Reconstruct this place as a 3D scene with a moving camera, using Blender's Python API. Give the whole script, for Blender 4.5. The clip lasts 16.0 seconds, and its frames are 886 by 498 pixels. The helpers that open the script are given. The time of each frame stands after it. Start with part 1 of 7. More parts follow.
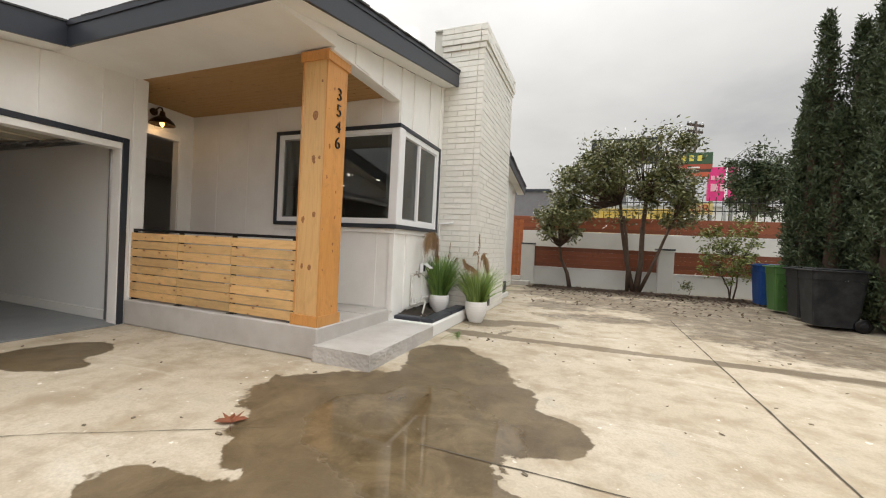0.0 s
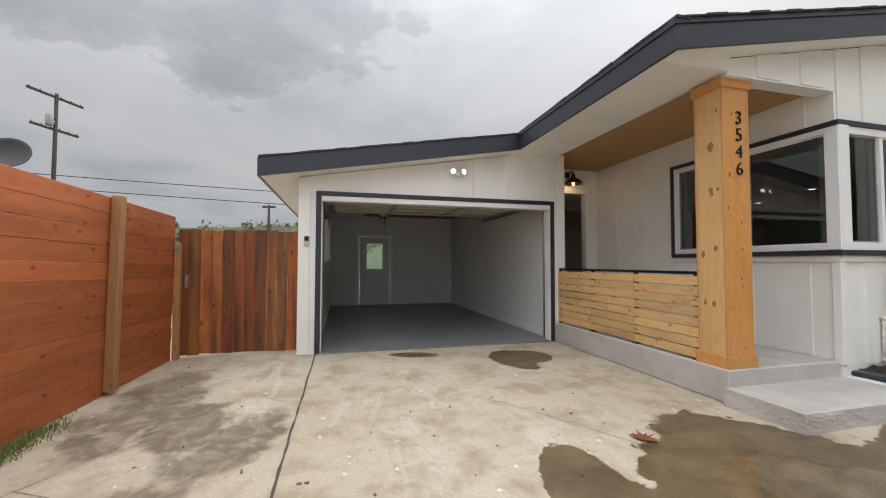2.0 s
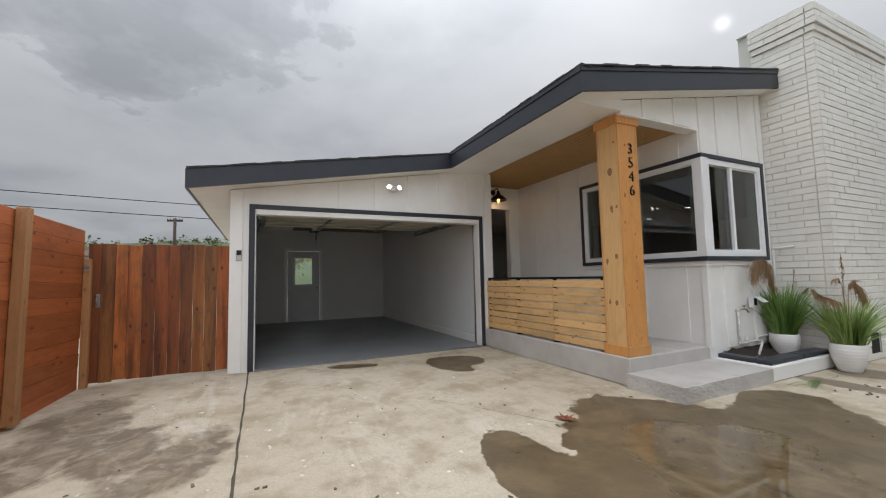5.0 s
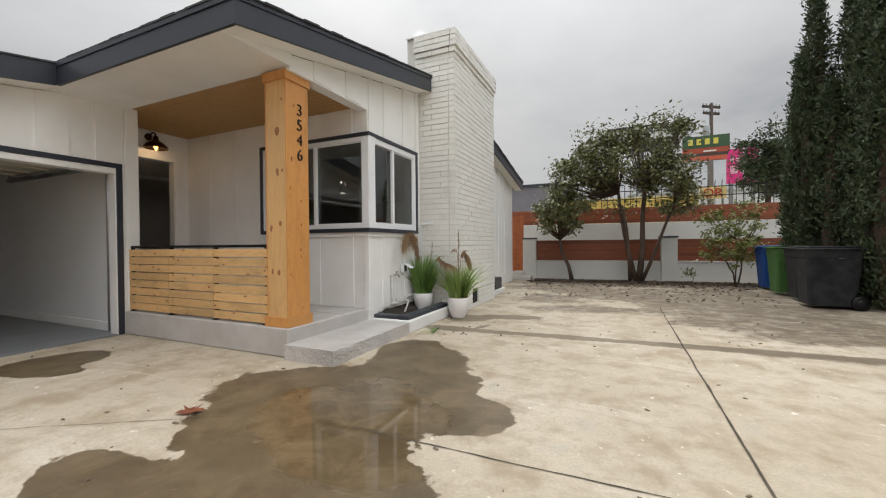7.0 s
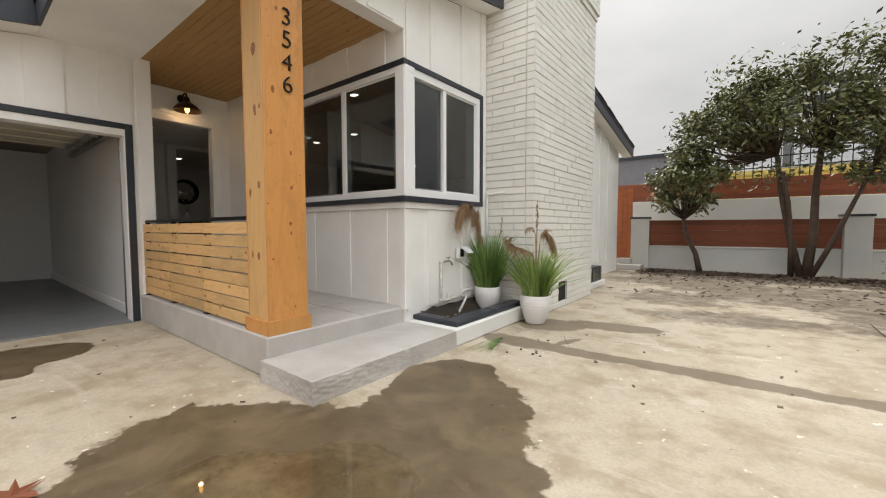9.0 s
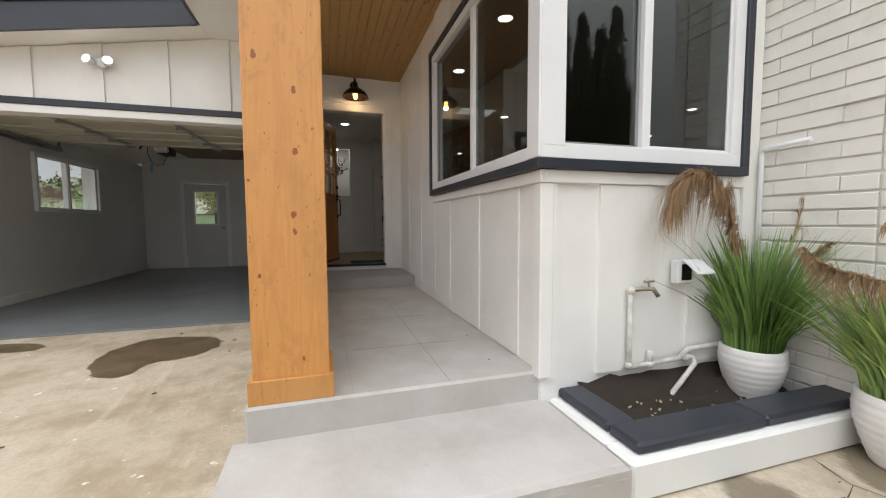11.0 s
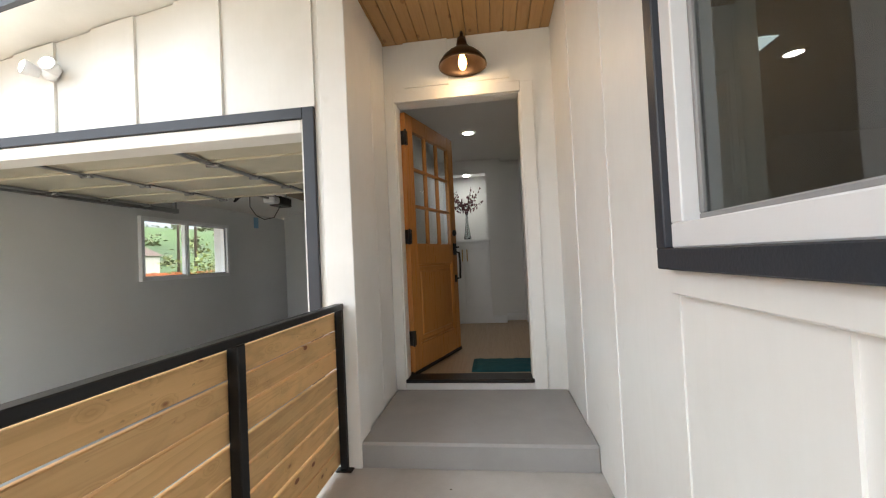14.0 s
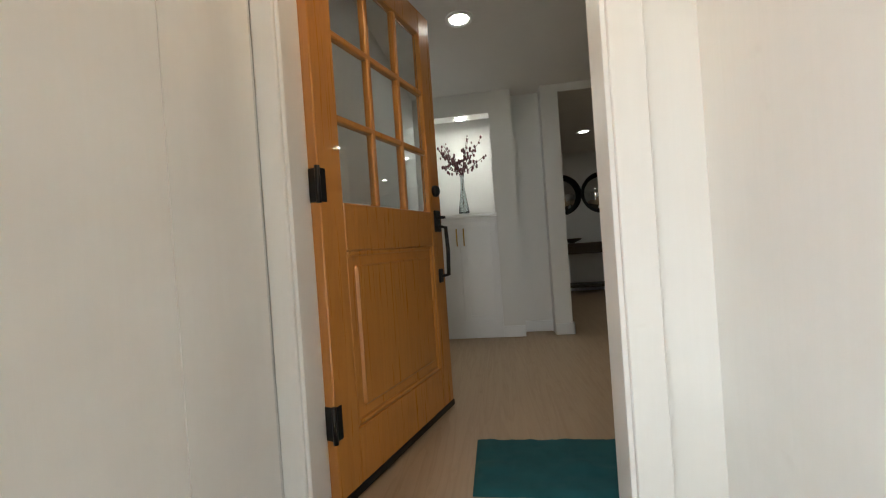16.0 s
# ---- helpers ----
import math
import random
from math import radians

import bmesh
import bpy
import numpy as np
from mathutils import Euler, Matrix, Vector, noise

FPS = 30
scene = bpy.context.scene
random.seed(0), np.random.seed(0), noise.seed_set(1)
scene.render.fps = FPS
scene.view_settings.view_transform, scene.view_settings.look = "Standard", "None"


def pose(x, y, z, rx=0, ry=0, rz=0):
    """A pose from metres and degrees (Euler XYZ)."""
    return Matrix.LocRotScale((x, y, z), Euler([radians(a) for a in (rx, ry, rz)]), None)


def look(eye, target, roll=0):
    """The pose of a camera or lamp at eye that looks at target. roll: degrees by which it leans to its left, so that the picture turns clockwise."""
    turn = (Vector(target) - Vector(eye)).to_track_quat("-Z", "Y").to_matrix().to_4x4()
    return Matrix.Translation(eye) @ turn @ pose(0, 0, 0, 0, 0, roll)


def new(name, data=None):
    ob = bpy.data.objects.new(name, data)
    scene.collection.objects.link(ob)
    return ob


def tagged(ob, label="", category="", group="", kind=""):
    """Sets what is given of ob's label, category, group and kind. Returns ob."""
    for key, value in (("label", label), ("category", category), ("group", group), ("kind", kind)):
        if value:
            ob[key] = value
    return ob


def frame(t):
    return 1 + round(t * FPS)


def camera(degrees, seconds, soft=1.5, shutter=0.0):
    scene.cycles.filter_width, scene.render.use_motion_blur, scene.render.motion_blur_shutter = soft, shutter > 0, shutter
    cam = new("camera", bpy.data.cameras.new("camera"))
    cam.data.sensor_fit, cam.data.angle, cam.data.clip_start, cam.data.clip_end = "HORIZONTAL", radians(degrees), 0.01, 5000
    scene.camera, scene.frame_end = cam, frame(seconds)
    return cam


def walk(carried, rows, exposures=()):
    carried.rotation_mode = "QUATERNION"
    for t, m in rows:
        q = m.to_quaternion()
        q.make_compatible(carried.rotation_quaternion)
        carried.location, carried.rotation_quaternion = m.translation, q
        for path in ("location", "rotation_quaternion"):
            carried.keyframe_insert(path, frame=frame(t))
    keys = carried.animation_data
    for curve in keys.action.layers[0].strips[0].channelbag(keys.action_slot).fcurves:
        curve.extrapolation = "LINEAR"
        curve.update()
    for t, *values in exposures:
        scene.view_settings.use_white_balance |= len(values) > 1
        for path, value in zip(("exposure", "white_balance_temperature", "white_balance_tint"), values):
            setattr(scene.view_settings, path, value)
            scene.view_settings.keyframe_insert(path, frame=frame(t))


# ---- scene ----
cam = camera(97.4, 16.0, 1.15)
PATH = [
    (0, (0.14, 0.113, 1.156), (-0.585, 1.977, 1.132), 2.8),
    (0.5, (0.275, -0.023, 1.199), (-0.894, 1.6, 1.203), 2.6),
    (1, (0.345, -0.027, 1.208), (-1.191, 1.253, 1.244), 1.5),
    (1.5, (0.427, -0.06, 1.197), (-1.372, 0.811, 1.26), 0.8),
    (2, (0.456, -0.19, 1.241), (-1.479, 0.311, 1.314), 0.1),
    (2.5, (0.519, -0.323, 1.235), (-1.464, -0.084, 1.326), -0.4),
    (3, (0.557, -0.465, 1.232), (-1.435, -0.33, 1.348), -0.7),
    (5.5, (0.724, -0.361, 1.18), (-0.898, 0.803, 1.301), -1.3),
    (6, (0.792, -0.228, 1.168), (-0.571, 1.233, 1.245), -1.1),
    (6.5, (0.845, -0.037, 1.171), (-0.231, 1.648, 1.197), -0.9),
    (7, (0.804, 0.171, 1.145), (-0.021, 1.993, 1.123), -0.5),
    (7.5, (0.674, 0.466, 1.127), (-0.085, 2.316, 1.078), -0.5),
    (8, (0.572, 0.868, 1.091), (-0.318, 2.658, 1.028), -0.3),
    (10.5, (-0.196, 3.085, 1.067), (-1.959, 4.019, 0.918), -0.4),
    (11, (-0.532, 3.46, 1.069), (-2.442, 4.039, 0.933), -0.3),
    (11.5, (-0.979, 3.721, 1.055), (-2.956, 4.006, 0.947), -0.4),
    (12, (-1.437, 3.893, 1.041), (-3.433, 3.993, 0.961), -1.0),
    (12.5, (-1.939, 4.033, 1.138), (-3.937, 4.002, 1.057), -1.9),
    (13, (-2.36, 4.055, 1.241), (-4.356, 3.934, 1.199), -2.2),
    (13.5, (-2.747, 4.031, 1.388), (-4.737, 3.831, 1.397), -2.5),
    (14, (-3.148, 4.032, 1.378), (-5.13, 3.771, 1.427), -2.7),
    (14.5, (-3.533, 4.038, 1.36), (-5.508, 3.731, 1.424), -2.9),
    (15, (-3.953, 3.984, 1.35), (-5.928, 3.669, 1.406), -3.2),
    (15.5, (-4.422, 3.981, 1.329), (-6.399, 3.681, 1.348), -3.6),
    (16, (-4.885, 3.943, 1.327), (-6.867, 3.675, 1.319), -4.0),
]
walk(cam, [(t, look(eye, target, roll)) for t, eye, target, roll in PATH],
     [(0.0, 0.36, 6920, 10), (0.5, 0.18, 6660, 10), (3.0, 0.14, 6470, 10), (5.5, -0.04, 6300, 10), (6.5, 0.03, 6450, 10), (8.0, 0.27, 6820, 10), (10.5, 0.42, 6660, 10), (11.0, 0.58, 6550, 10),
      (11.5, 0.66, 6480, 10), (12.0, 0.80, 6480, 10), (12.5, 1.18, 6470, 10), (13.5, 1.72, 6350, 8), (14.5, 1.84, 6270, 7), (15.5, 2.14, 6270, 5), (16.0, 2.43, 6350, 4)])

# ---- light ----
SUN_DIR = Vector((-0.407, 0.786, 0.466)).normalized()
world = bpy.data.worlds.new("overcast")
scene.world = world
world.use_nodes = True


class Nodes:
    """Short hand for building node trees."""

    def __init__(self, tree):
        self.t = tree
        tree.nodes.clear()

    def n(self, kind, **kw):
        nd = self.t.nodes.new(kind)
        for k, v in kw.items():
            if isinstance(v, bpy.types.NodeSocket):
                self.t.links.new(v, nd.inputs[k.replace("_", " ")])
            elif k.replace("_", " ") in nd.inputs and k not in ("operation", "blend_type", "data_type"):
                nd.inputs[k.replace("_", " ")].default_value = v
            else:
                setattr(nd, k, v)
        return nd

    def link(self, a, b):
        self.t.links.new(a, b)

    def math(self, op, a, b=None, c=None, clamp=False):
        nd = self.t.nodes.new("ShaderNodeMath")
        nd.operation, nd.use_clamp = op, clamp
        for i, v in enumerate((a, b, c)):
            if v is None:
                continue
            if isinstance(v, bpy.types.NodeSocket):
                self.t.links.new(v, nd.inputs[i])
            else:
                nd.inputs[i].default_value = v
        return nd.outputs[0]

    def mix(self, f, a, b, mode="MIX"):
        nd = self.t.nodes.new("ShaderNodeMix")
        nd.data_type, nd.blend_type = "RGBA", mode
        for i, v in ((0, f), (6, a), (7, b)):
            if isinstance(v, bpy.types.NodeSocket):
                self.t.links.new(v, nd.inputs[i])
            elif i == 0:
                nd.inputs[0].default_value = v
            else:
                nd.inputs[i].default_value = (*v, 1) if len(v) == 3 else v
        return nd.outputs[2]

    def ramp(self, f, stops):
        nd = self.t.nodes.new("ShaderNodeValToRGB")
        el = nd.color_ramp.elements
        while len(el) < len(stops):
            el.new(0.5)
        for e, (p, c) in zip(el, stops):
            e.position = p
            e.color = (c, c, c, 1) if isinstance(c, (int, float)) else (*c, 1)
        self.t.links.new(f, nd.inputs[0])
        return nd.outputs[0]

    def noise(self, vec, scale, detail=4, rough=0.55, dist=0.0):
        nd = self.t.nodes.new("ShaderNodeTexNoise")
        self.t.links.new(vec, nd.inputs["Vector"])
        for k, v in (("Scale", scale), ("Detail", detail), ("Roughness", rough), ("Distortion", dist)):
            nd.inputs[k].default_value = v
        return nd.outputs[0]

    def mapped(self, vec, scale=(1, 1, 1), loc=(0, 0, 0), rot=(0, 0, 0)):
        nd = self.t.nodes.new("ShaderNodeMapping")
        nd.inputs["Scale"].default_value, nd.inputs["Location"].default_value, nd.inputs["Rotation"].default_value = scale, loc, rot
        self.t.links.new(vec, nd.inputs["Vector"])
        return nd.outputs[0]


def blobs(k, co, spots, ragged, scale):
    """How deep a place lies inside any of the given ellipses (1 in the middle, under 0 outside), with a ragged edge."""
    sep = k.n("ShaderNodeSeparateXYZ", Vector=co)
    total = None
    for x, y, a, b, turn in spots:
        c, s = math.cos(radians(turn)), math.sin(radians(turn))
        dx, dy = k.math("SUBTRACT", sep.outputs[0], x), k.math("SUBTRACT", sep.outputs[1], y)
        u = k.math("ADD", k.math("MULTIPLY", dx, c / a), k.math("MULTIPLY", dy, s / a))
        v = k.math("ADD", k.math("MULTIPLY", dx, -s / b), k.math("MULTIPLY", dy, c / b))
        d = k.math("SUBTRACT", 1.0, k.math("SQRT", k.math("ADD", k.math("MULTIPLY", u, u), k.math("MULTIPLY", v, v))))
        total = d if total is None else k.math("SMOOTH_MAX", total, d, 0.25)
    n = k.math("SUBTRACT", k.math("ADD", k.math("MULTIPLY", k.noise(co, scale, 5, 0.55, 0.4), 0.58), k.math("MULTIPLY", k.noise(co, scale * 3.4, 5, 0.6, 0.3), 0.42)), 0.5)
    return k.math("ADD", total, k.math("MULTIPLY", n, ragged))


# the darker clouds over the garage and fence: place on the cloud sheet, half lengths, turn
CLOUDS = [(-1.10, -1.08, 0.34, 0.26, 0), (-1.28, -0.74, 0.24, 0.40, 10), (-1.36, -0.30, 0.28, 0.40, 0), (-1.58, -0.44, 0.26, 0.20, 25), (-1.16, -0.14, 0.26, 0.36, 0),
          (-0.55, -0.9, 0.45, 0.30, 30), (0.5, -0.7, 0.5, 0.4, -20), (0.3, 0.5, 0.3, 0.5, 40)]


def sky_tree():
    k = Nodes(world.node_tree)
    co = k.n("ShaderNodeTexCoord").outputs["Generated"]
    sky = k.n("ShaderNodeTexSky", sky_type="NISHITA", sun_disc=False, sun_elevation=math.asin(SUN_DIR.z),
              sun_rotation=math.atan2(SUN_DIR.x, SUN_DIR.y))
    sep = k.n("ShaderNodeSeparateXYZ", Vector=co)
    up = k.math("MAXIMUM", sep.outputs[2], 0.0)
    # a cloud sheet seen in perspective: project the direction on a plane overhead
    den = k.math("ADD", up, 0.16)
    flat = k.n("ShaderNodeCombineXYZ", X=k.math("DIVIDE", sep.outputs[0], den), Y=k.math("DIVIDE", sep.outputs[1], den), Z=0.0).outputs[0]
    big = k.noise(k.mapped(flat, (0.75, 0.75, 1), (3.1, 1.7, 0)), 1.0, 7, 0.52, 0.25)
    small = k.noise(flat, 2.4, 6, 0.55)
    cl = k.math("ADD", k.math("MULTIPLY", big, 0.75), k.math("MULTIPLY", small, 0.25))
    # thinner and brighter toward the sun
    dot = k.n("ShaderNodeVectorMath", operation="DOT_PRODUCT")
    k.link(co, dot.inputs[0])
    dot.inputs[1].default_value = SUN_DIR
    glow = k.math("POWER", k.math("MAXIMUM", dot.outputs["Value"], 0.0), 3.0)
    cl = k.math("SUBTRACT", cl, k.math("MULTIPLY", glow, 0.06))
    tone = k.ramp(cl, [(0.34, (0.92, 0.935, 0.955)), (0.48, (0.82, 0.84, 0.865)), (0.58, (0.68, 0.705, 0.74)), (0.70, (0.52, 0.54, 0.575))])
    dark = k.ramp(blobs(k, flat, CLOUDS, 3.2, 3.0), [(-0.30, 0.0), (0.15, 0.5), (0.75, 1.0)])
    tone = k.mix(k.math("MULTIPLY", dark, 0.62), tone, (0.40, 0.415, 0.445))
    spot = k.math("MULTIPLY", k.math("POWER", k.math("MAXIMUM", dot.outputs["Value"], 0.0), 16000.0), 0.6)
    lum = k.math("ADD", k.math("ADD", 0.44, k.math("MULTIPLY", k.math("POWER", up, 3.0), 2.5)), k.math("ADD", k.math("MULTIPLY", glow, 0.05), spot))
    # unseen south-east sky raised smoothly, added to brighten the house's front walls
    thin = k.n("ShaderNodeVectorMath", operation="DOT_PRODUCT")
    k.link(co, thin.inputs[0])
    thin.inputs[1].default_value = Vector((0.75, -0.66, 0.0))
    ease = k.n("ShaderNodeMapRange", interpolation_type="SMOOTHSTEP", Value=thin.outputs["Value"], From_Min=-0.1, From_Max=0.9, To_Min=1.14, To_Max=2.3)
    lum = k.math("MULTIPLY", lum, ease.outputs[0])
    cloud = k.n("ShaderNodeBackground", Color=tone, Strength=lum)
    clear = k.n("ShaderNodeBackground", Color=sky.outputs[0], Strength=0.05)
    mixed = k.n("ShaderNodeMixShader")
    mixed.inputs[0].default_value = 0.96
    k.link(clear.outputs[0], mixed.inputs[1])
    k.link(cloud.outputs[0], mixed.inputs[2])
    out = k.n("ShaderNodeOutputWorld")
    k.link(mixed.outputs[0], out.inputs["Surface"])


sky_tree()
sun = new("sun", bpy.data.lights.new("sun", "SUN"))
sun.data.energy, sun.data.angle, sun.data.color = 1.3, radians(25), (1.0, 0.96, 0.9)
sun.matrix_world = look((0, 0, 30), Vector((0, 0, 30)) - SUN_DIR)


# ---- mesh helpers ----
def box(bm, x0, x1, y0, y1, z0, z1, bevel=0.0, m=None):
    r = bmesh.ops.create_cube(bm, size=1.0, matrix=Matrix.Translation(((x0 + x1) / 2, (y0 + y1) / 2, (z0 + z1) / 2)) @ Matrix.Diagonal((x1 - x0, y1 - y0, z1 - z0, 1)))
    vs = r["verts"]
    if bevel > 0:
        es = list({e for v in vs for e in v.link_edges})
        rb = bmesh.ops.bevel(bm, geom=es, offset=bevel, segments=1, affect="EDGES")
        vs = list({v for f in rb["faces"] for v in f.verts} | {v for v in vs if v.is_valid})
    if m is not None:
        bmesh.ops.transform(bm, matrix=m, verts=vs)
    return vs


def prism(bm, axis, pts, a0, a1):
    """Extrude a polygon of (u, v) points along an axis: 'x' takes (y, z), 'y' takes (x, z), 'z' takes (x, y)."""
    def at(u, v, a):
        return {"x": (a, u, v), "y": (u, a, v), "z": (u, v, a)}[axis]
    lo = [bm.verts.new(at(u, v, a0)) for u, v in pts]
    hi = [bm.verts.new(at(u, v, a1)) for u, v in pts]
    fs = [bm.faces.new(lo), bm.faces.new(hi)]
    for i in range(len(pts)):
        j = (i + 1) % len(pts)
        fs.append(bm.faces.new((lo[i], lo[j], hi[j], hi[i])))
    bmesh.ops.recalc_face_normals(bm, faces=fs)


def tube(bm, pts, r, sides=8, taper=None, cap=True):
    """A round tube through points; taper gives a radius per point."""
    pts = [Vector(p) for p in pts]
    rings = []
    side = None
    for i, p in enumerate(pts):
        d = (pts[min(i + 1, len(pts) - 1)] - pts[max(i - 1, 0)]).normalized()
        if side is None:
            side = d.orthogonal().normalized()
        side = (side - d * side.dot(d)).normalized()
        other = d.cross(side)
        rr = taper[i] if taper else r
        rings.append([bm.verts.new(p + (side * math.cos(a) + other * math.sin(a)) * rr) for a in (2 * math.pi * j / sides for j in range(sides))])
    for a, b in zip(rings, rings[1:]):
        for j in range(sides):
            f = bm.faces.new((a[j], a[(j + 1) % sides], b[(j + 1) % sides], b[j]))
            f.smooth = True
    if cap:
        bm.faces.new(list(reversed(rings[0])))
        bm.faces.new(rings[-1])


def lathe(bm, prof, sides=32, at=(0, 0, 0), smooth=True, cap=True):
    """Turn a profile of (radius, z) about the vertical through at."""
    rings = []
    for r, z in prof:
        rings.append([bm.verts.new((at[0] + r * math.cos(2 * math.pi * j / sides), at[1] + r * math.sin(2 * math.pi * j / sides), at[2] + z)) for j in range(sides)])
    for a, b in zip(rings, rings[1:]):
        for j in range(sides):
            f = bm.faces.new((a[j], a[(j + 1) % sides], b[(j + 1) % sides], b[j]))
            f.smooth = smooth
    for ring, flip in ((rings[0], True), (rings[-1], False)):
        if cap and prof[0 if flip else -1][0] > 1e-4:
            bm.faces.new(list(reversed(ring)) if flip else ring)


def mesh_of(name, bm, material):
    me = bpy.data.meshes.new(name)
    bm.to_mesh(me)
    bm.free()
    if material:
        me.materials.append(material)
    return me


def part(name, bm, material, parent=None, label=""):
    ob = new(name, mesh_of(name, bm, material))
    if parent is not None:
        ob.parent = parent
    if label:
        ob["label"] = label
    return ob


def piece(name, me, parent, m=None):
    """A part that shares a mesh."""
    ob = new(name, me)
    ob.parent = parent
    if m is not None:
        ob.matrix_basis = m
    return ob


def structure(name, bm, material, label):
    return tagged(part(name, bm, material), label, kind="structure")


def thing(name, m, label, category, group=""):
    e = new(name)
    e.empty_display_size = 0.1
    e.matrix_basis = m
    return tagged(e, label, category, group)


def wall(bm, axis, a0, a1, u0, u1, z0, z1, holes=()):
    """A straight wall with openings (u0, u1, z0, z1). axis is the one across its thickness."""
    us = sorted({u0, u1, *[h[0] for h in holes], *[h[1] for h in holes]})
    for p, q in zip(us, us[1:]):
        cuts = sorted((h[2], h[3]) for h in holes if h[0] <= p + 1e-6 and h[1] >= q - 1e-6)
        z = z0
        for c0, c1 in [*cuts, (z1, z1)]:
            if c0 - z > 1e-4:
                if axis == "x":
                    box(bm, a0, a1, p, q, z, c0)
                else:
                    box(bm, p, q, a0, a1, z, c0)
            z = c1


# ---- materials ----
def begin(name):
    m = bpy.data.materials.new(name)
    m.use_nodes = True
    k = Nodes(m.node_tree)
    bsdf = k.n("ShaderNodeBsdfPrincipled")
    out = k.n("ShaderNodeOutputMaterial")
    k.link(bsdf.outputs[0], out.inputs["Surface"])
    return m, k, bsdf


def world_co(k):
    return k.n("ShaderNodeNewGeometry").outputs["Position"]


def bumped(k, bsdf, h, strength, dist=0.01):
    b = k.n("ShaderNodeBump", Strength=strength, Distance=dist, Height=h)
    k.link(b.outputs[0], bsdf.inputs["Normal"])


def surface(name, base, dark, rough=0.5, metal=0.0, grain=60.0, wear=2.5, bump=0.15, amount=0.5, spread=0.12, coat=0.0):
    """Paint, metal, plastic: a base colour with blotches of a second one at two scales, uneven gloss and fine relief."""
    m, k, b = begin(name)
    co = world_co(k)
    big, fine = k.noise(co, wear, 5, 0.6), k.noise(co, grain, 3, 0.6)
    f = k.math("MULTIPLY", k.ramp(big, [(0.38, 0.0), (0.72, 1.0)]), amount)
    col = k.mix(f, base, dark)
    col = k.mix(k.math("MULTIPLY", fine, amount * 0.35), col, dark)
    k.link(col, b.inputs["Base Color"])
    k.link(k.math("ADD", rough - spread / 2, k.math("MULTIPLY", big, spread), clamp=True), b.inputs["Roughness"])
    b.inputs["Metallic"].default_value = metal
    b.inputs["Coat Weight"].default_value = coat
    bumped(k, b, fine, bump, 0.004)
    return m


def painted_wood(name, base, dark, rough=0.45):
    """Brushed paint on board: vertical brush marks, faint dirt, hairline grain."""
    m, k, b = begin(name)
    co = world_co(k)
    brush = k.noise(k.mapped(co, (30, 30, 1.6)), 2.0, 4, 0.6)
    big = k.noise(co, 1.3, 5, 0.62)
    spots = k.noise(co, 9.0, 3, 0.5)
    col = k.mix(k.math("MULTIPLY", k.ramp(big, [(0.42, 0.0), (0.75, 1.0)]), 0.55), base, dark)
    col = k.mix(k.math("MULTIPLY", k.ramp(brush, [(0.35, 0.0), (0.8, 1.0)]), 0.10), col, dark)
    col = k.mix(k.math("MULTIPLY", k.ramp(spots, [(0.70, 0.0), (0.78, 1.0)]), 0.25), col, dark)
    k.link(col, b.inputs["Base Color"])
    k.link(k.math("ADD", rough - 0.08, k.math("MULTIPLY", brush, 0.16)), b.inputs["Roughness"])
    bumped(k, b, k.math("ADD", k.math("MULTIPLY", brush, 0.6), k.math("MULTIPLY", spots, 0.4)), 0.14, 0.005)
    return m


